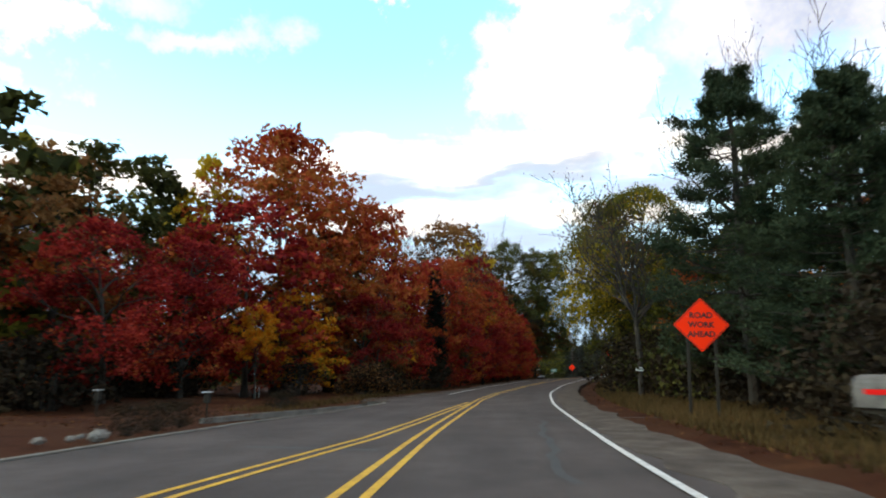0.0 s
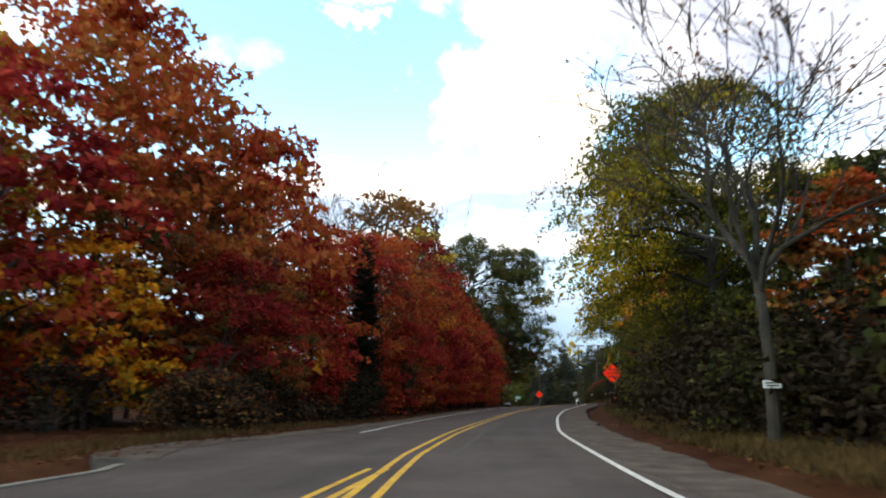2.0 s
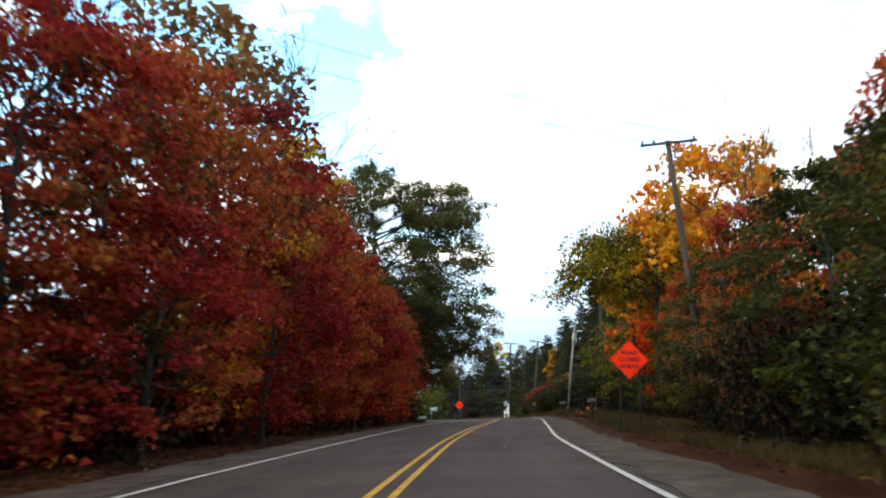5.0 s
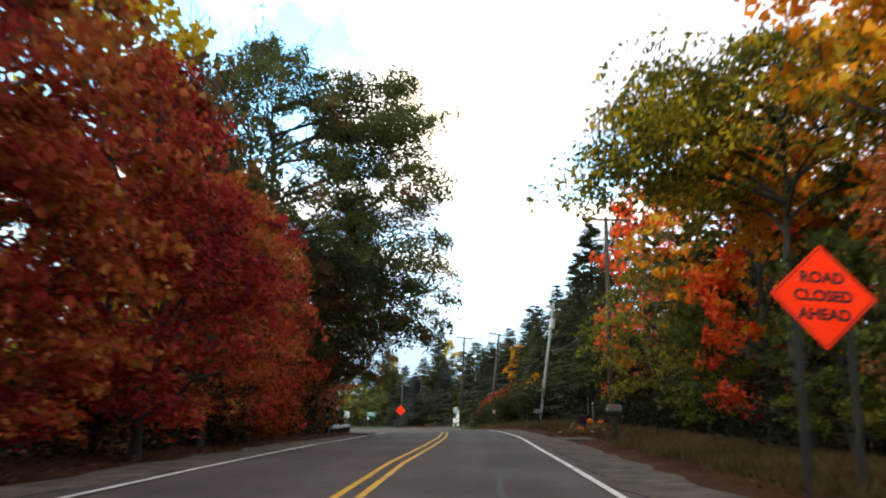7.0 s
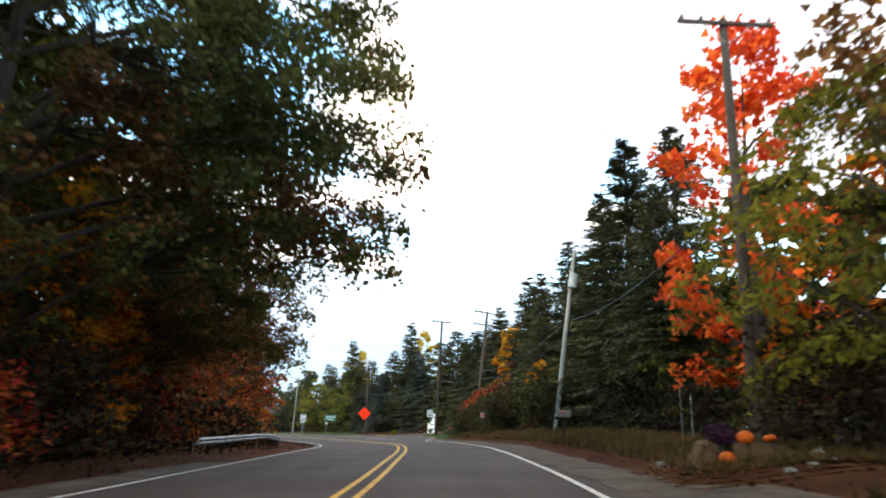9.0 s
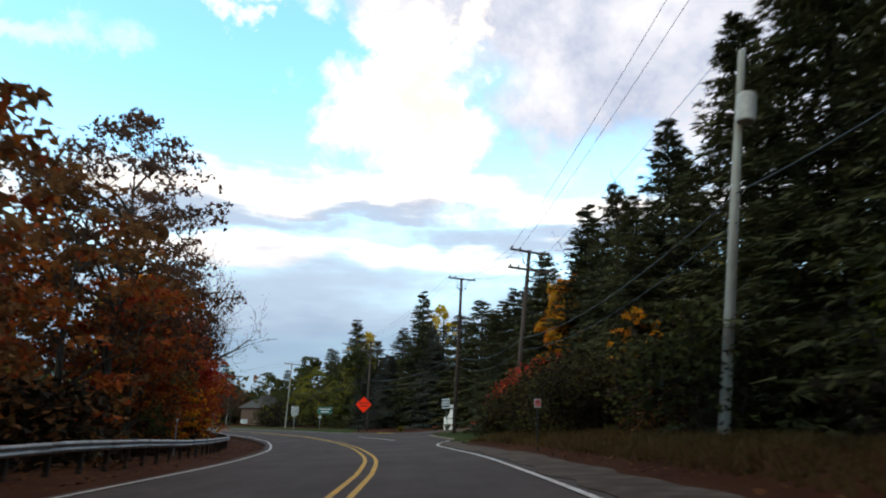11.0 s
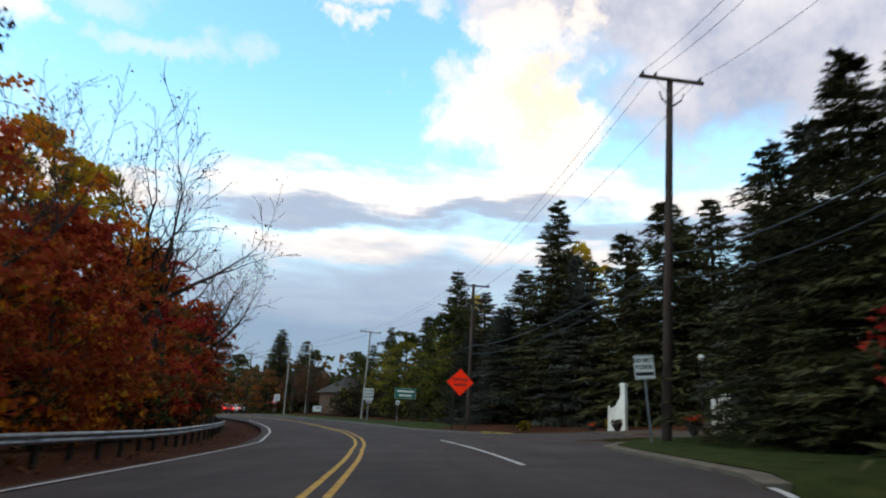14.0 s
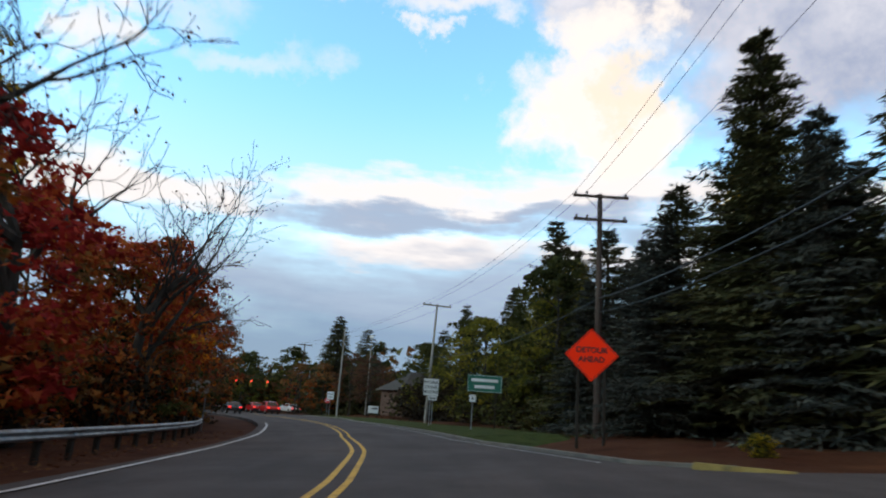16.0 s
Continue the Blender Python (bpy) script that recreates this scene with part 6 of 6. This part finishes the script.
hay_bale(106.0, 7.5, 4, -0.06); hay_bale(106.7, 7.05, 8, -0.06)
standing = hay_bale(106.1, 6.5, 10, -0.04)
standing.matrix_basis = standing.matrix_basis @ Matrix.Translation((0.1, 0, 0.02)) @ Matrix.Rotation(radians(-62), 4, "Y")
pumpkin(105.95, 7.28, 0.16, 0.28); pumpkin(105.6, 6.75, 0.16, -0.02); pumpkin(106.0, 7.74, 0.08, 0.28); pumpkin(106.1, 7.88, 0.08, 0.28)
mumroot = shrub("potted_chrysanthemum", "dark purple chrysanthemums on a straw bale", ["mum"], 0.36, 0.32, 900, 0.06, 61, "flowers")
mumroot.matrix_basis = Matrix.Translation(on(106.55, 7.05, 0.28))


# ---- kerbs, lawns, driveway ----
def kerb(name, s0, s1, edge, label, out=0.03, mat_="concrete"):
    return tagged(ribbon(name, s0, s1, lambda s: edge(s) - out, lambda s: edge(s) + 0.15, 0.10, M[mat_], step=0.5, skirt=0.35), label, "kerb", kind="structure")


kerb("kerb", 153.5, 168.5, RIGHT_EDGE, "broad tan concrete kerb round the lawn", 0.26, "kerb_tan")
kerb("kerb", 177.6, 255, RIGHT_EDGE, "low concrete kerb along the grass strip")


tagged(ribbon("kerb", -30, 33, lambda s: LEFT_EDGE(s) - 0.16, lambda s: LEFT_EDGE(s), 0.06, M["concrete"], step=0.5, skirt=0.3), "low worn concrete edging beside the yard", "kerb", kind="structure")
INNER = step_fn((20, -7.5), (23.4, -7.0), (26, -6.15), (28.5, -5.75), (30.5, -5.1))
tagged(ribbon("kerb", 20, 30.5, lambda s: INNER(s) - 0.06, lambda s: INNER(s) + 0.06, 0.05, M["concrete"], step=0.5, skirt=0.2), "thin pale edging strip in the yard grass", "kerb", kind="structure")


def lawn(s0, s1, o0, o1, label):
    ob = ribbon("lawn", s0, s1, o0, o1, 0.02, M["grass"], step=1.0, cross=6)
    me = ob.data
    for i, v in enumerate(me.vertices):
        s, k = s0 + i // 7, i % 7
        e = min(1.0, (s - s0) / 3.0, (s1 - s) / 3.0, (6 - k) / 2.0)
        v.co.z = height(v.co.x, v.co.y) + 0.12 * e - 0.35 * (1 - e)
    return tagged(ob, label, "lawn", kind="structure")


lawn(151, 169, lambda s: RIGHT_EDGE(s) + 0.14, lambda s: RIGHT_EDGE(s) + 6, "mown green lawn round a utility pole")
lawn(189, 255, lambda s: RIGHT_EDGE(s) + 0.14, lambda s: RIGHT_EDGE(s) + 6, "green grass strip behind the kerb")
tagged(ribbon("driveway", 168.5, 177, 11, 24, 0.05, M["gravel"], cross=4, skirt=0.3), "pale worn driveway between white gateposts", "driveway", kind="structure")
tagged(ribbon("driveway", 101.5, 104, 4.6, 16, 0.05, M["gravel"], step=0.5, cross=6, ripple=0.3, skirt=0.4), "pale gravel driveway beside the straw bales", "driveway", kind="structure")


def blades(name, n, places, size, mat_, seed, label, category="grass"):
    """Single grass blades and leaves scattered over the ground as one loose mass."""
    r = np.random.default_rng(seed)
    V = []
    for s0, s1, o0, o1, share in places:
        m_ = int(n * share)
        s, o = r.uniform(s0, s1, m_), r.uniform(o0, o1, m_)
        i = np.clip(np.searchsorted(RS, s), 0, len(RS) - 1)
        x, y = RQ[0, i] + RT[1, i] * o, RQ[1, i] - RT[0, i] * o
        z = np.concatenate([heights(a, b) for a, b in zip(np.array_split(x, 20), np.array_split(y, 20))])
        a = r.uniform(0, 2 * np.pi, m_)
        w, h = size * 0.10, size * r.uniform(0.5, 1.3, m_)
        lean = r.normal(0, 0.35, (m_, 2)) * h[:, None]
        p = np.stack([x, y, z], 1)
        side = np.stack([np.cos(a), np.sin(a), np.zeros(m_)], 1) * w
        tip = p + np.concatenate([lean, h[:, None]], 1)
        V.append(np.stack([p - side, p + side, tip], 1).reshape(-1, 3))
    v = np.concatenate(V)
    ob = soup_mesh(name, v, np.arange(len(v)).reshape(-1, 3), [M[mat_]])
    return tagged(ob, label, category, kind="stuff")


blades("verge_grass", 60000, ((8, 60, 6.2, 11, 0.36), (60, 101, 6.2, 10, 0.27), (104, 148, 6.0, 10, 0.28), (-5, 8, 7.5, 11, 0.05), (24, 60, -9, -6.5, 0.04)), 0.22, "blade", 31, "dry olive and straw-coloured grass on the verge")
blades("lawn_grass", 26000, ((150, 168, 8.5, 12.5, 0.45), (191, 240, 4.6, 9.5, 0.55)), 0.10, "blade_green", 32, "short green lawn grass behind the kerb")


def litter(n, places, seed):
    r = np.random.default_rng(seed)
    V = []
    for s0, s1, o0, o1, share in places:
        m_ = int(n * share)
        s, o = r.uniform(s0, s1, m_), r.uniform(o0, o1, m_)
        i = np.clip(np.searchsorted(RS, s), 0, len(RS) - 1)
        x, y = RQ[0, i] + RT[1, i] * o, RQ[1, i] - RT[0, i] * o
        z = np.concatenate([heights(a, b) for a, b in zip(np.array_split(x, 20), np.array_split(y, 20))])
        z = np.maximum(z, surface(s, o) + np.where(np.abs(o) < 6.2, 0.06, -9)) + 0.01
        a = r.uniform(0, 2 * np.pi, m_)
        k = r.uniform(0.03, 0.065, m_)[:, None]
        d = np.stack([np.cos(a), np.sin(a), r.normal(0, 0.25, m_)], 1) * k
        e = np.stack([-np.sin(a), np.cos(a), r.normal(0, 0.25, m_)], 1) * k
        p = np.stack([x, y, z + 0.02], 1)
        V.append(np.stack([p - d, p + e * 0.7, p + d, p - e * 0.7], 1).reshape(-1, 3))
    v = np.concatenate(V)
    return tagged(soup_mesh("fallen_leaves", v, np.arange(len(v)).reshape(-1, 4), [M["litter"]]), "scattered brown and red fallen leaves", "leaves", kind="stuff")


litter(34000, ((30, 118, -12, -5.2, 0.36), (118, 200, -9, -4.8, 0.12), (10, 148, 5.4, 10, 0.2), (16, 46, -22, -6.6, 0.14), (102.6, 106, 5.0, 9.0, 0.06)), 33)


kerb_end = stand("kerb_block", "worn kerb end with faded yellow paint", "kerb", 177.25, 7.15, -38)
part("block", *block(0, 0, 0.03, 1.7, 0.26, 0.15, 0.03), M["kerb_yellow"], kerb_end)


# ---- white gate ----
def gate_wing(s, o, label, mirror=1, turn=0.0):
    root = stand("gate_wing", label, "gate", s, o, turn, lift=-0.08, group="white driveway gates")
    root.matrix_basis = root.matrix_basis @ Matrix.Diagonal((0.9, 0.9, 1.06, 1.0))
    part("post", *block(0, 0, 1.08, 0.30, 0.30, 2.3, 0.012), M["white_paint"], root)
    part("cap", *block(0, 0, 2.27, 0.40, 0.40, 0.07, 0.015), M["white_paint"], root)
    part("cap_top", *block(0, 0, 2.34, 0.32, 0.32, 0.06, 0.02), M["white_paint"], root)
    top = lambda u: 1.15 + 0.75 * u ** 2.2
    part("end_post", *block(-0.95 * mirror, 0, 0.62, 0.10, 0.12, 1.34, 0.008), M["white_paint"], root)
    for k in range(7):
        u = (k + 0.5) / 7
        x = (-0.90 + 0.75 * u) * mirror
        part("board", *block(x, 0, top(u) / 2 + 0.02, 0.100, 0.035, top(u), 0.006), M["white_paint"], root)
    part("rail", *block(-0.52 * mirror, -0.03, 0.85, 0.78, 0.03, 0.09, 0.005), M["white_paint"], root)
    part("rail", *block(-0.52 * mirror, -0.03, 0.25, 0.78, 0.03, 0.12, 0.005), M["white_paint"], root)


gate_wing(177.05, 13.62, "white wooden gate wing with a swept top and capped post", 1, -55)


def picket_fence(s, o):
    root = stand("picket_fence", "short run of tall white wooden pickets", "fence", s, o, -20)
    for k in range(5):
        part("picket", *plate_vf([(-0.035, 0.05), (0.035, 0.05), (0.035, 1.35 + 0.25 * math.sin(k * 0.45)), (0, 1.43 + 0.25 * math.sin(k * 0.45)), (-0.035, 1.35 + 0.25 * math.sin(k * 0.45))], k * 0.13), M["white_paint"], root)
    for z in (0.35, 1.05):
        part("rail", *block(0.25, 0.03, z, 0.68, 0.03, 0.08, 0.005), M["white_paint"], root)
    part("post", *block(-0.1, 0.0, 0.75, 0.14, 0.14, 1.7, 0.01), M["white_paint"], root)


def plate_vf(pts, dx):
    n = len(pts)
    v = [(x + dx, -0.01, z) for x, z in pts] + [(x + dx, 0.01, z) for x, z in pts]
    return v, [tuple(range(n)), tuple(range(2 * n - 1, n - 1, -1))] + [(i, n + i, n + (i + 1) % n, (i + 1) % n) for i in range(n)]


picket_fence(170.2, 14.2)


def globe_lamp(s, o, h):
    root = stand("globe_lamp", "white globe lamp on a dark garden post", "lamp post", s, o)
    part("post", *tube([(0, 0, -0.2), (0, 0, h)], [0.045, 0.035], 10), M["dark_metal"], root)
    part("collar", *lathe([(0.05, 0), (0.08, 0.03), (0.06, 0.07)], 12, h), M["dark_metal"], root)
    part("globe", *lathe([(0.17 * math.sin(math.pi * k / 10) + 0.001, 0.17 * (1 - math.cos(math.pi * k / 10))) for k in range(11)], 18, h + 0.06), M["globe"], root, smooth=True)


globe_lamp(173.5, 15.69, 3.2)


def urn(s, o, label, bloom, n, k=1.0):
    root = stand("flower_urn", label, "planter", s, o, group="garden urns")
    root.matrix_basis = root.matrix_basis @ Matrix.Scale(k, 4)
    part("pot", *lathe([(0.18, 0), (0.2, 0.05), (0.10, 0.14), (0.28, 0.45), (0.36, 0.62), (0.33, 0.64)], 18), M["dark_metal"], root)
    r = np.random.default_rng(5)
    v, f = leaf_quads(np.array([(0, 0, 0.8), (-0.22, 0, 0.75), (0.22, 0.05, 0.78), (0, -0.2, 0.72)]), 0.15, n, 0.07, r, flat=0.7)
    tagged(soup_mesh("bloom", v, f, [M[bloom]], None, root), kind="stuff")


urn(169.1, 12.6, "dark garden urn of red-orange flowers", "flame", 170)
urn(176.35, 12.9, "small dark urn before the white gate", "dim", 260, 0.75)
urn(177.6, 12.15, "small dark pot of orange flowers by the drive", "flame", 60, 0.6)
for s_, o_, k_ in ((181.6, 9.9, "s_yellow"), (179.0, 13.8, "s_yellow"), (201, 11.2, "s_green"), (205, 10.4, "s_green")):
    plant(k_, s_, o_, 0.6 if k_ != "s_green" else 1.8, group="garden bushes")


# ---- far junction ----
def car(s, o, paint, label, turn=0.0, tall=1.0):
    root = stand("car", label, "car", s, o, turn, 0.06, group="cars waiting at the signals")
    prof = [(-2.15, 0.35), (-2.2, 0.75), (-2.0, 0.95), (-1.55, 1.02), (-0.85, 1.42 * tall), (0.35, 1.46 * tall), (1.05, 1.02), (1.95, 0.88), (2.15, 0.65), (2.1, 0.35)]
    n = len(prof)
    v = []
    for x, inset in ((-0.88, 0), (0.88, 0)):
        v += [(x * (0.82 if z > 1.1 else 1.0), y, z) for y, z in prof]
    f = [tuple(range(n))[::-1], tuple(range(n, 2 * n))] + [(i, (i + 1) % n, n + (i + 1) % n, n + i) for i in range(n)]
    body = part("body", v, f, M[paint], root)
    bv = body.modifiers.new("round", "BEVEL"); bv.width, bv.segments = 0.06, 2
    part("rear_window", [(-0.66, -1.53, 1.07), (0.66, -1.53, 1.07), (0.58, -0.93, 1.385 * tall), (-0.58, -0.93, 1.385 * tall)], [(0, 1, 2, 3)], M["glass"], root).location.y = -0.03
    for x in (-1, 1):
        part("side_window", [(x * 0.80, -1.2, 1.08), (x * 0.80, 0.7, 1.08), (x * 0.735, 0.2, 1.38 * tall), (x * 0.735, -0.75, 1.38 * tall)], [(0, 1, 2, 3)], M["glass"], root).location.x = 0.09 * x
        part("tail_lamp", *block(x * 0.68, -2.17, 0.82, 0.30, 0.08, 0.16, 0.02), M["tail"], root, "lit red tail lamp")
        for y in (-1.35, 1.35):
            w = part("wheel", *lathe([(0.33, -0.1), (0.34, 0), (0.33, 0.1)], 18), M["rubber"], root)
            w.matrix_basis = Matrix.Translation((x * 0.80, y, 0.33)) @ Matrix.Rotation(math.pi / 2, 4, "Y")
            part("hub", *lathe([(0.20, -0.115), (0.20, 0.115)], 14), M["steel"], w)
    part("bumper", *block(0, -2.2, 0.48, 1.6, 0.12, 0.22, 0.04), M["dark_metal"], root)


car(259.4, 2.9, "car_red", "red car stopped with lit tail lamps", 0, 1.1)
car(258, -2.3, "car_dark", "dark car with lit tail lamps", 0)
car(268, 3.2, "car_red", "red car further up the queue", 0, 1.0)
car(276, 11.0, "car_white", "white car at the junction", 10)


def signal_head(s, o, h, lit=True):
    root = stand("traffic_signal", "hanging traffic signal showing red" if lit else "hanging traffic signal seen edge on", "traffic light", s, o, 0 if lit else 80, h, group="hanging traffic signals")
    part("housing", *block(0, 0, 0.5, 0.34, 0.22, 1.02, 0.03), M["signal_body"], root)
    for k in range(3):
        z = 0.83 - 0.33 * k
        d = part("lens", *lathe([(0.12, 0), (0.10, 0.02), (0.04, 0.035)], 16), M["signal_red" if k == 0 and lit else "signal_off"], root)
        d.matrix_basis = Matrix.Translation((0, -0.112, z)) @ Matrix.Rotation(math.pi / 2, 4, "X")
        part("visor", *block(0, -0.18, z + 0.135, 0.27, 0.16, 0.015, 0.004), M["dark_metal"], root)
    part("hanger", *tube([(0, 0, 1.0), (0, 0, 1.45)], [0.02, 0.02], 6), M["steel"], root)


for o_ in (3.9, 6.4, 9.2):
    signal_head(283, o_, 4.1)
signal_head(283, 2.1, 4.3, False)
for o_, lab in ((-10, "steel signal pole beside the junction"), (16.5, "steel signal pole beside the far trees")):
    r_ = stand("signal_pole", lab, "pole", 283, o_)
    part("shaft", *tube([(0, 0, -0.3), (0, 0, 7.4)], [0.14, 0.09], 12), M["steel"], r_)
    part("cap", *lathe([(0.1, 0), (0.1, 0.06), (0.02, 0.12)], 12, 7.4), M["steel"], r_)
cable(on(283, -10, 6.4), on(283, 16.5, 6.4), 0.7, 0.02, "steel span wire carrying the traffic signals")


def barricade(s, o, turn=0.0):
    root = stand("road_barricade", "white and orange striped road barricade", "barricade", s, o, turn, group="barricades across the closed road")
    for z in (0.7, 1.25, 1.8):
        rail = part("rail", *block(0, 0, z, 2.3, 0.03, 0.22, 0.006), M["sign_white"], root)
        for k in range(5):
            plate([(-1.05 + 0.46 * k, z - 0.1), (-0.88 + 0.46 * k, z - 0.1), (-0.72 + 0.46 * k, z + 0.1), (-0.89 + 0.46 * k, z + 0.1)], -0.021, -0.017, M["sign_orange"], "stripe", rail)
    for x in (-0.9, 0.9):
        part("leg", *block(x, 0.03, 1.0, 0.05, 0.04, 2.05, 0.005), M["steel"], root)
        part("foot", *block(x, 0.03, 0.03, 0.06, 1.0, 0.06, 0.008), M["steel"], root)


for o_ in (-3.6, -1.0, 1.6, 4.2):
    barricade(291, o_)


def house(s, o, turn):
    root = stand("house", "low brown brick house behind shrubs", "house", s, o, turn)
    part("wall", *block(0, 0, 1.5, 13, 8, 3.2), M["brick"], root)
    v = [(-7.1, -4.7, 3.0), (7.1, -4.7, 3.0), (7.1, 4.7, 3.0), (-7.1, 4.7, 3.0), (-4.2, 0, 5.4), (4.2, 0, 5.4)]
    part("roof", v, [(0, 1, 5, 4), (1, 2, 5), (2, 3, 4, 5), (3, 0, 4), (0, 3, 2, 1)], M["roof"], root)
    part("chimney", *block(2.6, 0.6, 5.2, 0.8, 0.8, 1.8, 0.02), M["brick"], root)
    for x in (-4.2, -1.2, 2.2, 4.8):
        w = part("window", *block(x, -4.02, 1.7, 1.3, 0.10, 1.2, 0.01), M["white_paint"], root)
        part("pane", *block(x, -4.065, 1.7, 1.1, 0.04, 1.0), M["glass"], w)
    part("door", *block(0.5, -4.03, 1.05, 1.0, 0.1, 2.1, 0.01), M["post_wood"], root)


house(246, 21, 0)


def lamp_post(s, o, h):
    root = stand("street_lamp", "tall grey street lamp with a round head", "street lamp", s, o)
    part("pole", *tube([(0, 0, -0.3), (0, 0, h)], [0.10, 0.06], 10), M["grey_metal"], root)
    part("head", *lathe([(0.08, 0), (0.28, 0.08), (0.34, 0.25), (0.26, 0.42), (0.05, 0.5)], 16, h), M["globe"], root, smooth=True)


lamp_post(258, 16, 10.6)


def white_box(s, o, label):
    root = stand("notice_board", label, "notice board", s, o, -15)
    part("board", *block(0, 0, 1.0, 1.1, 0.06, 0.75, 0.01), M["sign_white"], root)
    part("text_bar", *block(0.1, -0.034, 1.1, 0.6, 0.006, 0.12), M["sign_black"], root)
    for x in (-0.45, 0.45):
        part("post", *block(x, 0.04, 0.5, 0.07, 0.06, 1.5, 0.006), M["post_wood"], root)


white_box(237, 9.0, "low white notice board on the grass corner")


# ---- yard beside the first bend ----
def rock(s, o, k, seed):
    bm = bmesh.new()
    bmesh.ops.create_icosphere(bm, subdivisions=3, radius=k)
    for v in bm.verts:
        v.co *= 1 + 0.35 * noise.noise(v.co * 2.3 / k + Vector((seed, 0, 0)))
        v.co.z = v.co.z * 0.65
    me = bpy.data.meshes.new("boulder"); bm.to_mesh(me); bm.free()
    me.materials.append(M["rock"])
    ob = new("boulder", me)
    ob.location = on(s, o, k * 0.35)
    return tagged(ob, "pale rough boulder at the edge of the yard", "rock", "boulders of the yard")


for i, (s_, o_, k_) in enumerate(((13.55, -6.6, 0.2), (13.2, -6.95, 0.1), (12.6, -7.2, 0.12), (13.9, -7.2, 0.08), (56, 9.2, 0.14), (103.7, 6.9, 0.09), (104.1, 7.5, 0.08), (105.85, 8.6, 0.12), (106.9, 5.95, 0.09), (104.6, 8.1, 0.08), (107.3, 9.6, 0.12))):
    rock(s_, o_, k_, i * 3.7)


def bench(s, o, turn):
    root = stand("park_bench", "dark green slatted bench in the yard", "bench", s, o, turn)
    for k in range(4):
        part("slat", *block(0, -0.2 + 0.12 * k, 0.45, 1.6, 0.09, 0.035, 0.006), M["bench_green"], root)
    for k in range(3):
        part("back_slat", *block(0, 0.27, 0.58 + 0.12 * k, 1.6, 0.03, 0.09, 0.006), M["bench_green"], root)
    for x in (-0.65, 0.65):
        part("leg", *block(x, -0.15, 0.2, 0.05, 0.05, 0.5, 0.006), M["bench_green"], root)
        part("leg", *block(x, 0.25, 0.45, 0.05, 0.05, 1.0, 0.006), M["bench_green"], root)


bench(15.5, -12.5, 15)
# dark patches and cracks on the asphalt
def crack(s0, o0, s1, o1, w, seed):
    r = np.random.default_rng(seed)
    n = 16
    v, f = [], []
    for k in range(n + 1):
        t = k / n
        s, o = s0 + (s1 - s0) * t, o0 + (o1 - o0) * t + r.normal(0, 0.06)
        for d in (-w, w):
            p = on(s + (d if abs(s1 - s0) < abs(o1 - o0) else 0), o + (0 if abs(s1 - s0) < abs(o1 - o0) else d))
            v.append((p.x, p.y, float(surface(s, o)) + 0.0345))
    for k in range(n):
        f.append((2 * k, 2 * k + 1, 2 * k + 3, 2 * k + 2))
    tagged(mesh_object("tar_seam", v, f, M["patch"]), "dark sealed crack across the asphalt", "road marking", kind="structure")


for k, (a_, b_, c_, d_, w_) in enumerate(((21, 2.2, 21.6, 6.5, 0.10), (12, -3.0, 11.6, -0.6, 0.12), (8, 2.3, 20, 2.7, 0.07), (52, -3.6, 52.3, -0.8, 0.06), (64, -3.5, 63.8, -1.5, 0.06), (104, -3.4, 104.2, -1.6, 0.07), (150, -3.6, 150.6, 3.6, 0.05), (157, -3.2, 156.6, 3.5, 0.05), (172, -3.8, 172.4, 6.0, 0.06), (165, 2.0, 168, 5.5, 0.08), (36, 0.6, 50, 0.9, 0.05), (70, 1.6, 86, 1.9, 0.05), (45, -4.4, 45.4, -3.0, 0.10))):
    crack(a_, b_, c_, d_, w_, 200 + k)
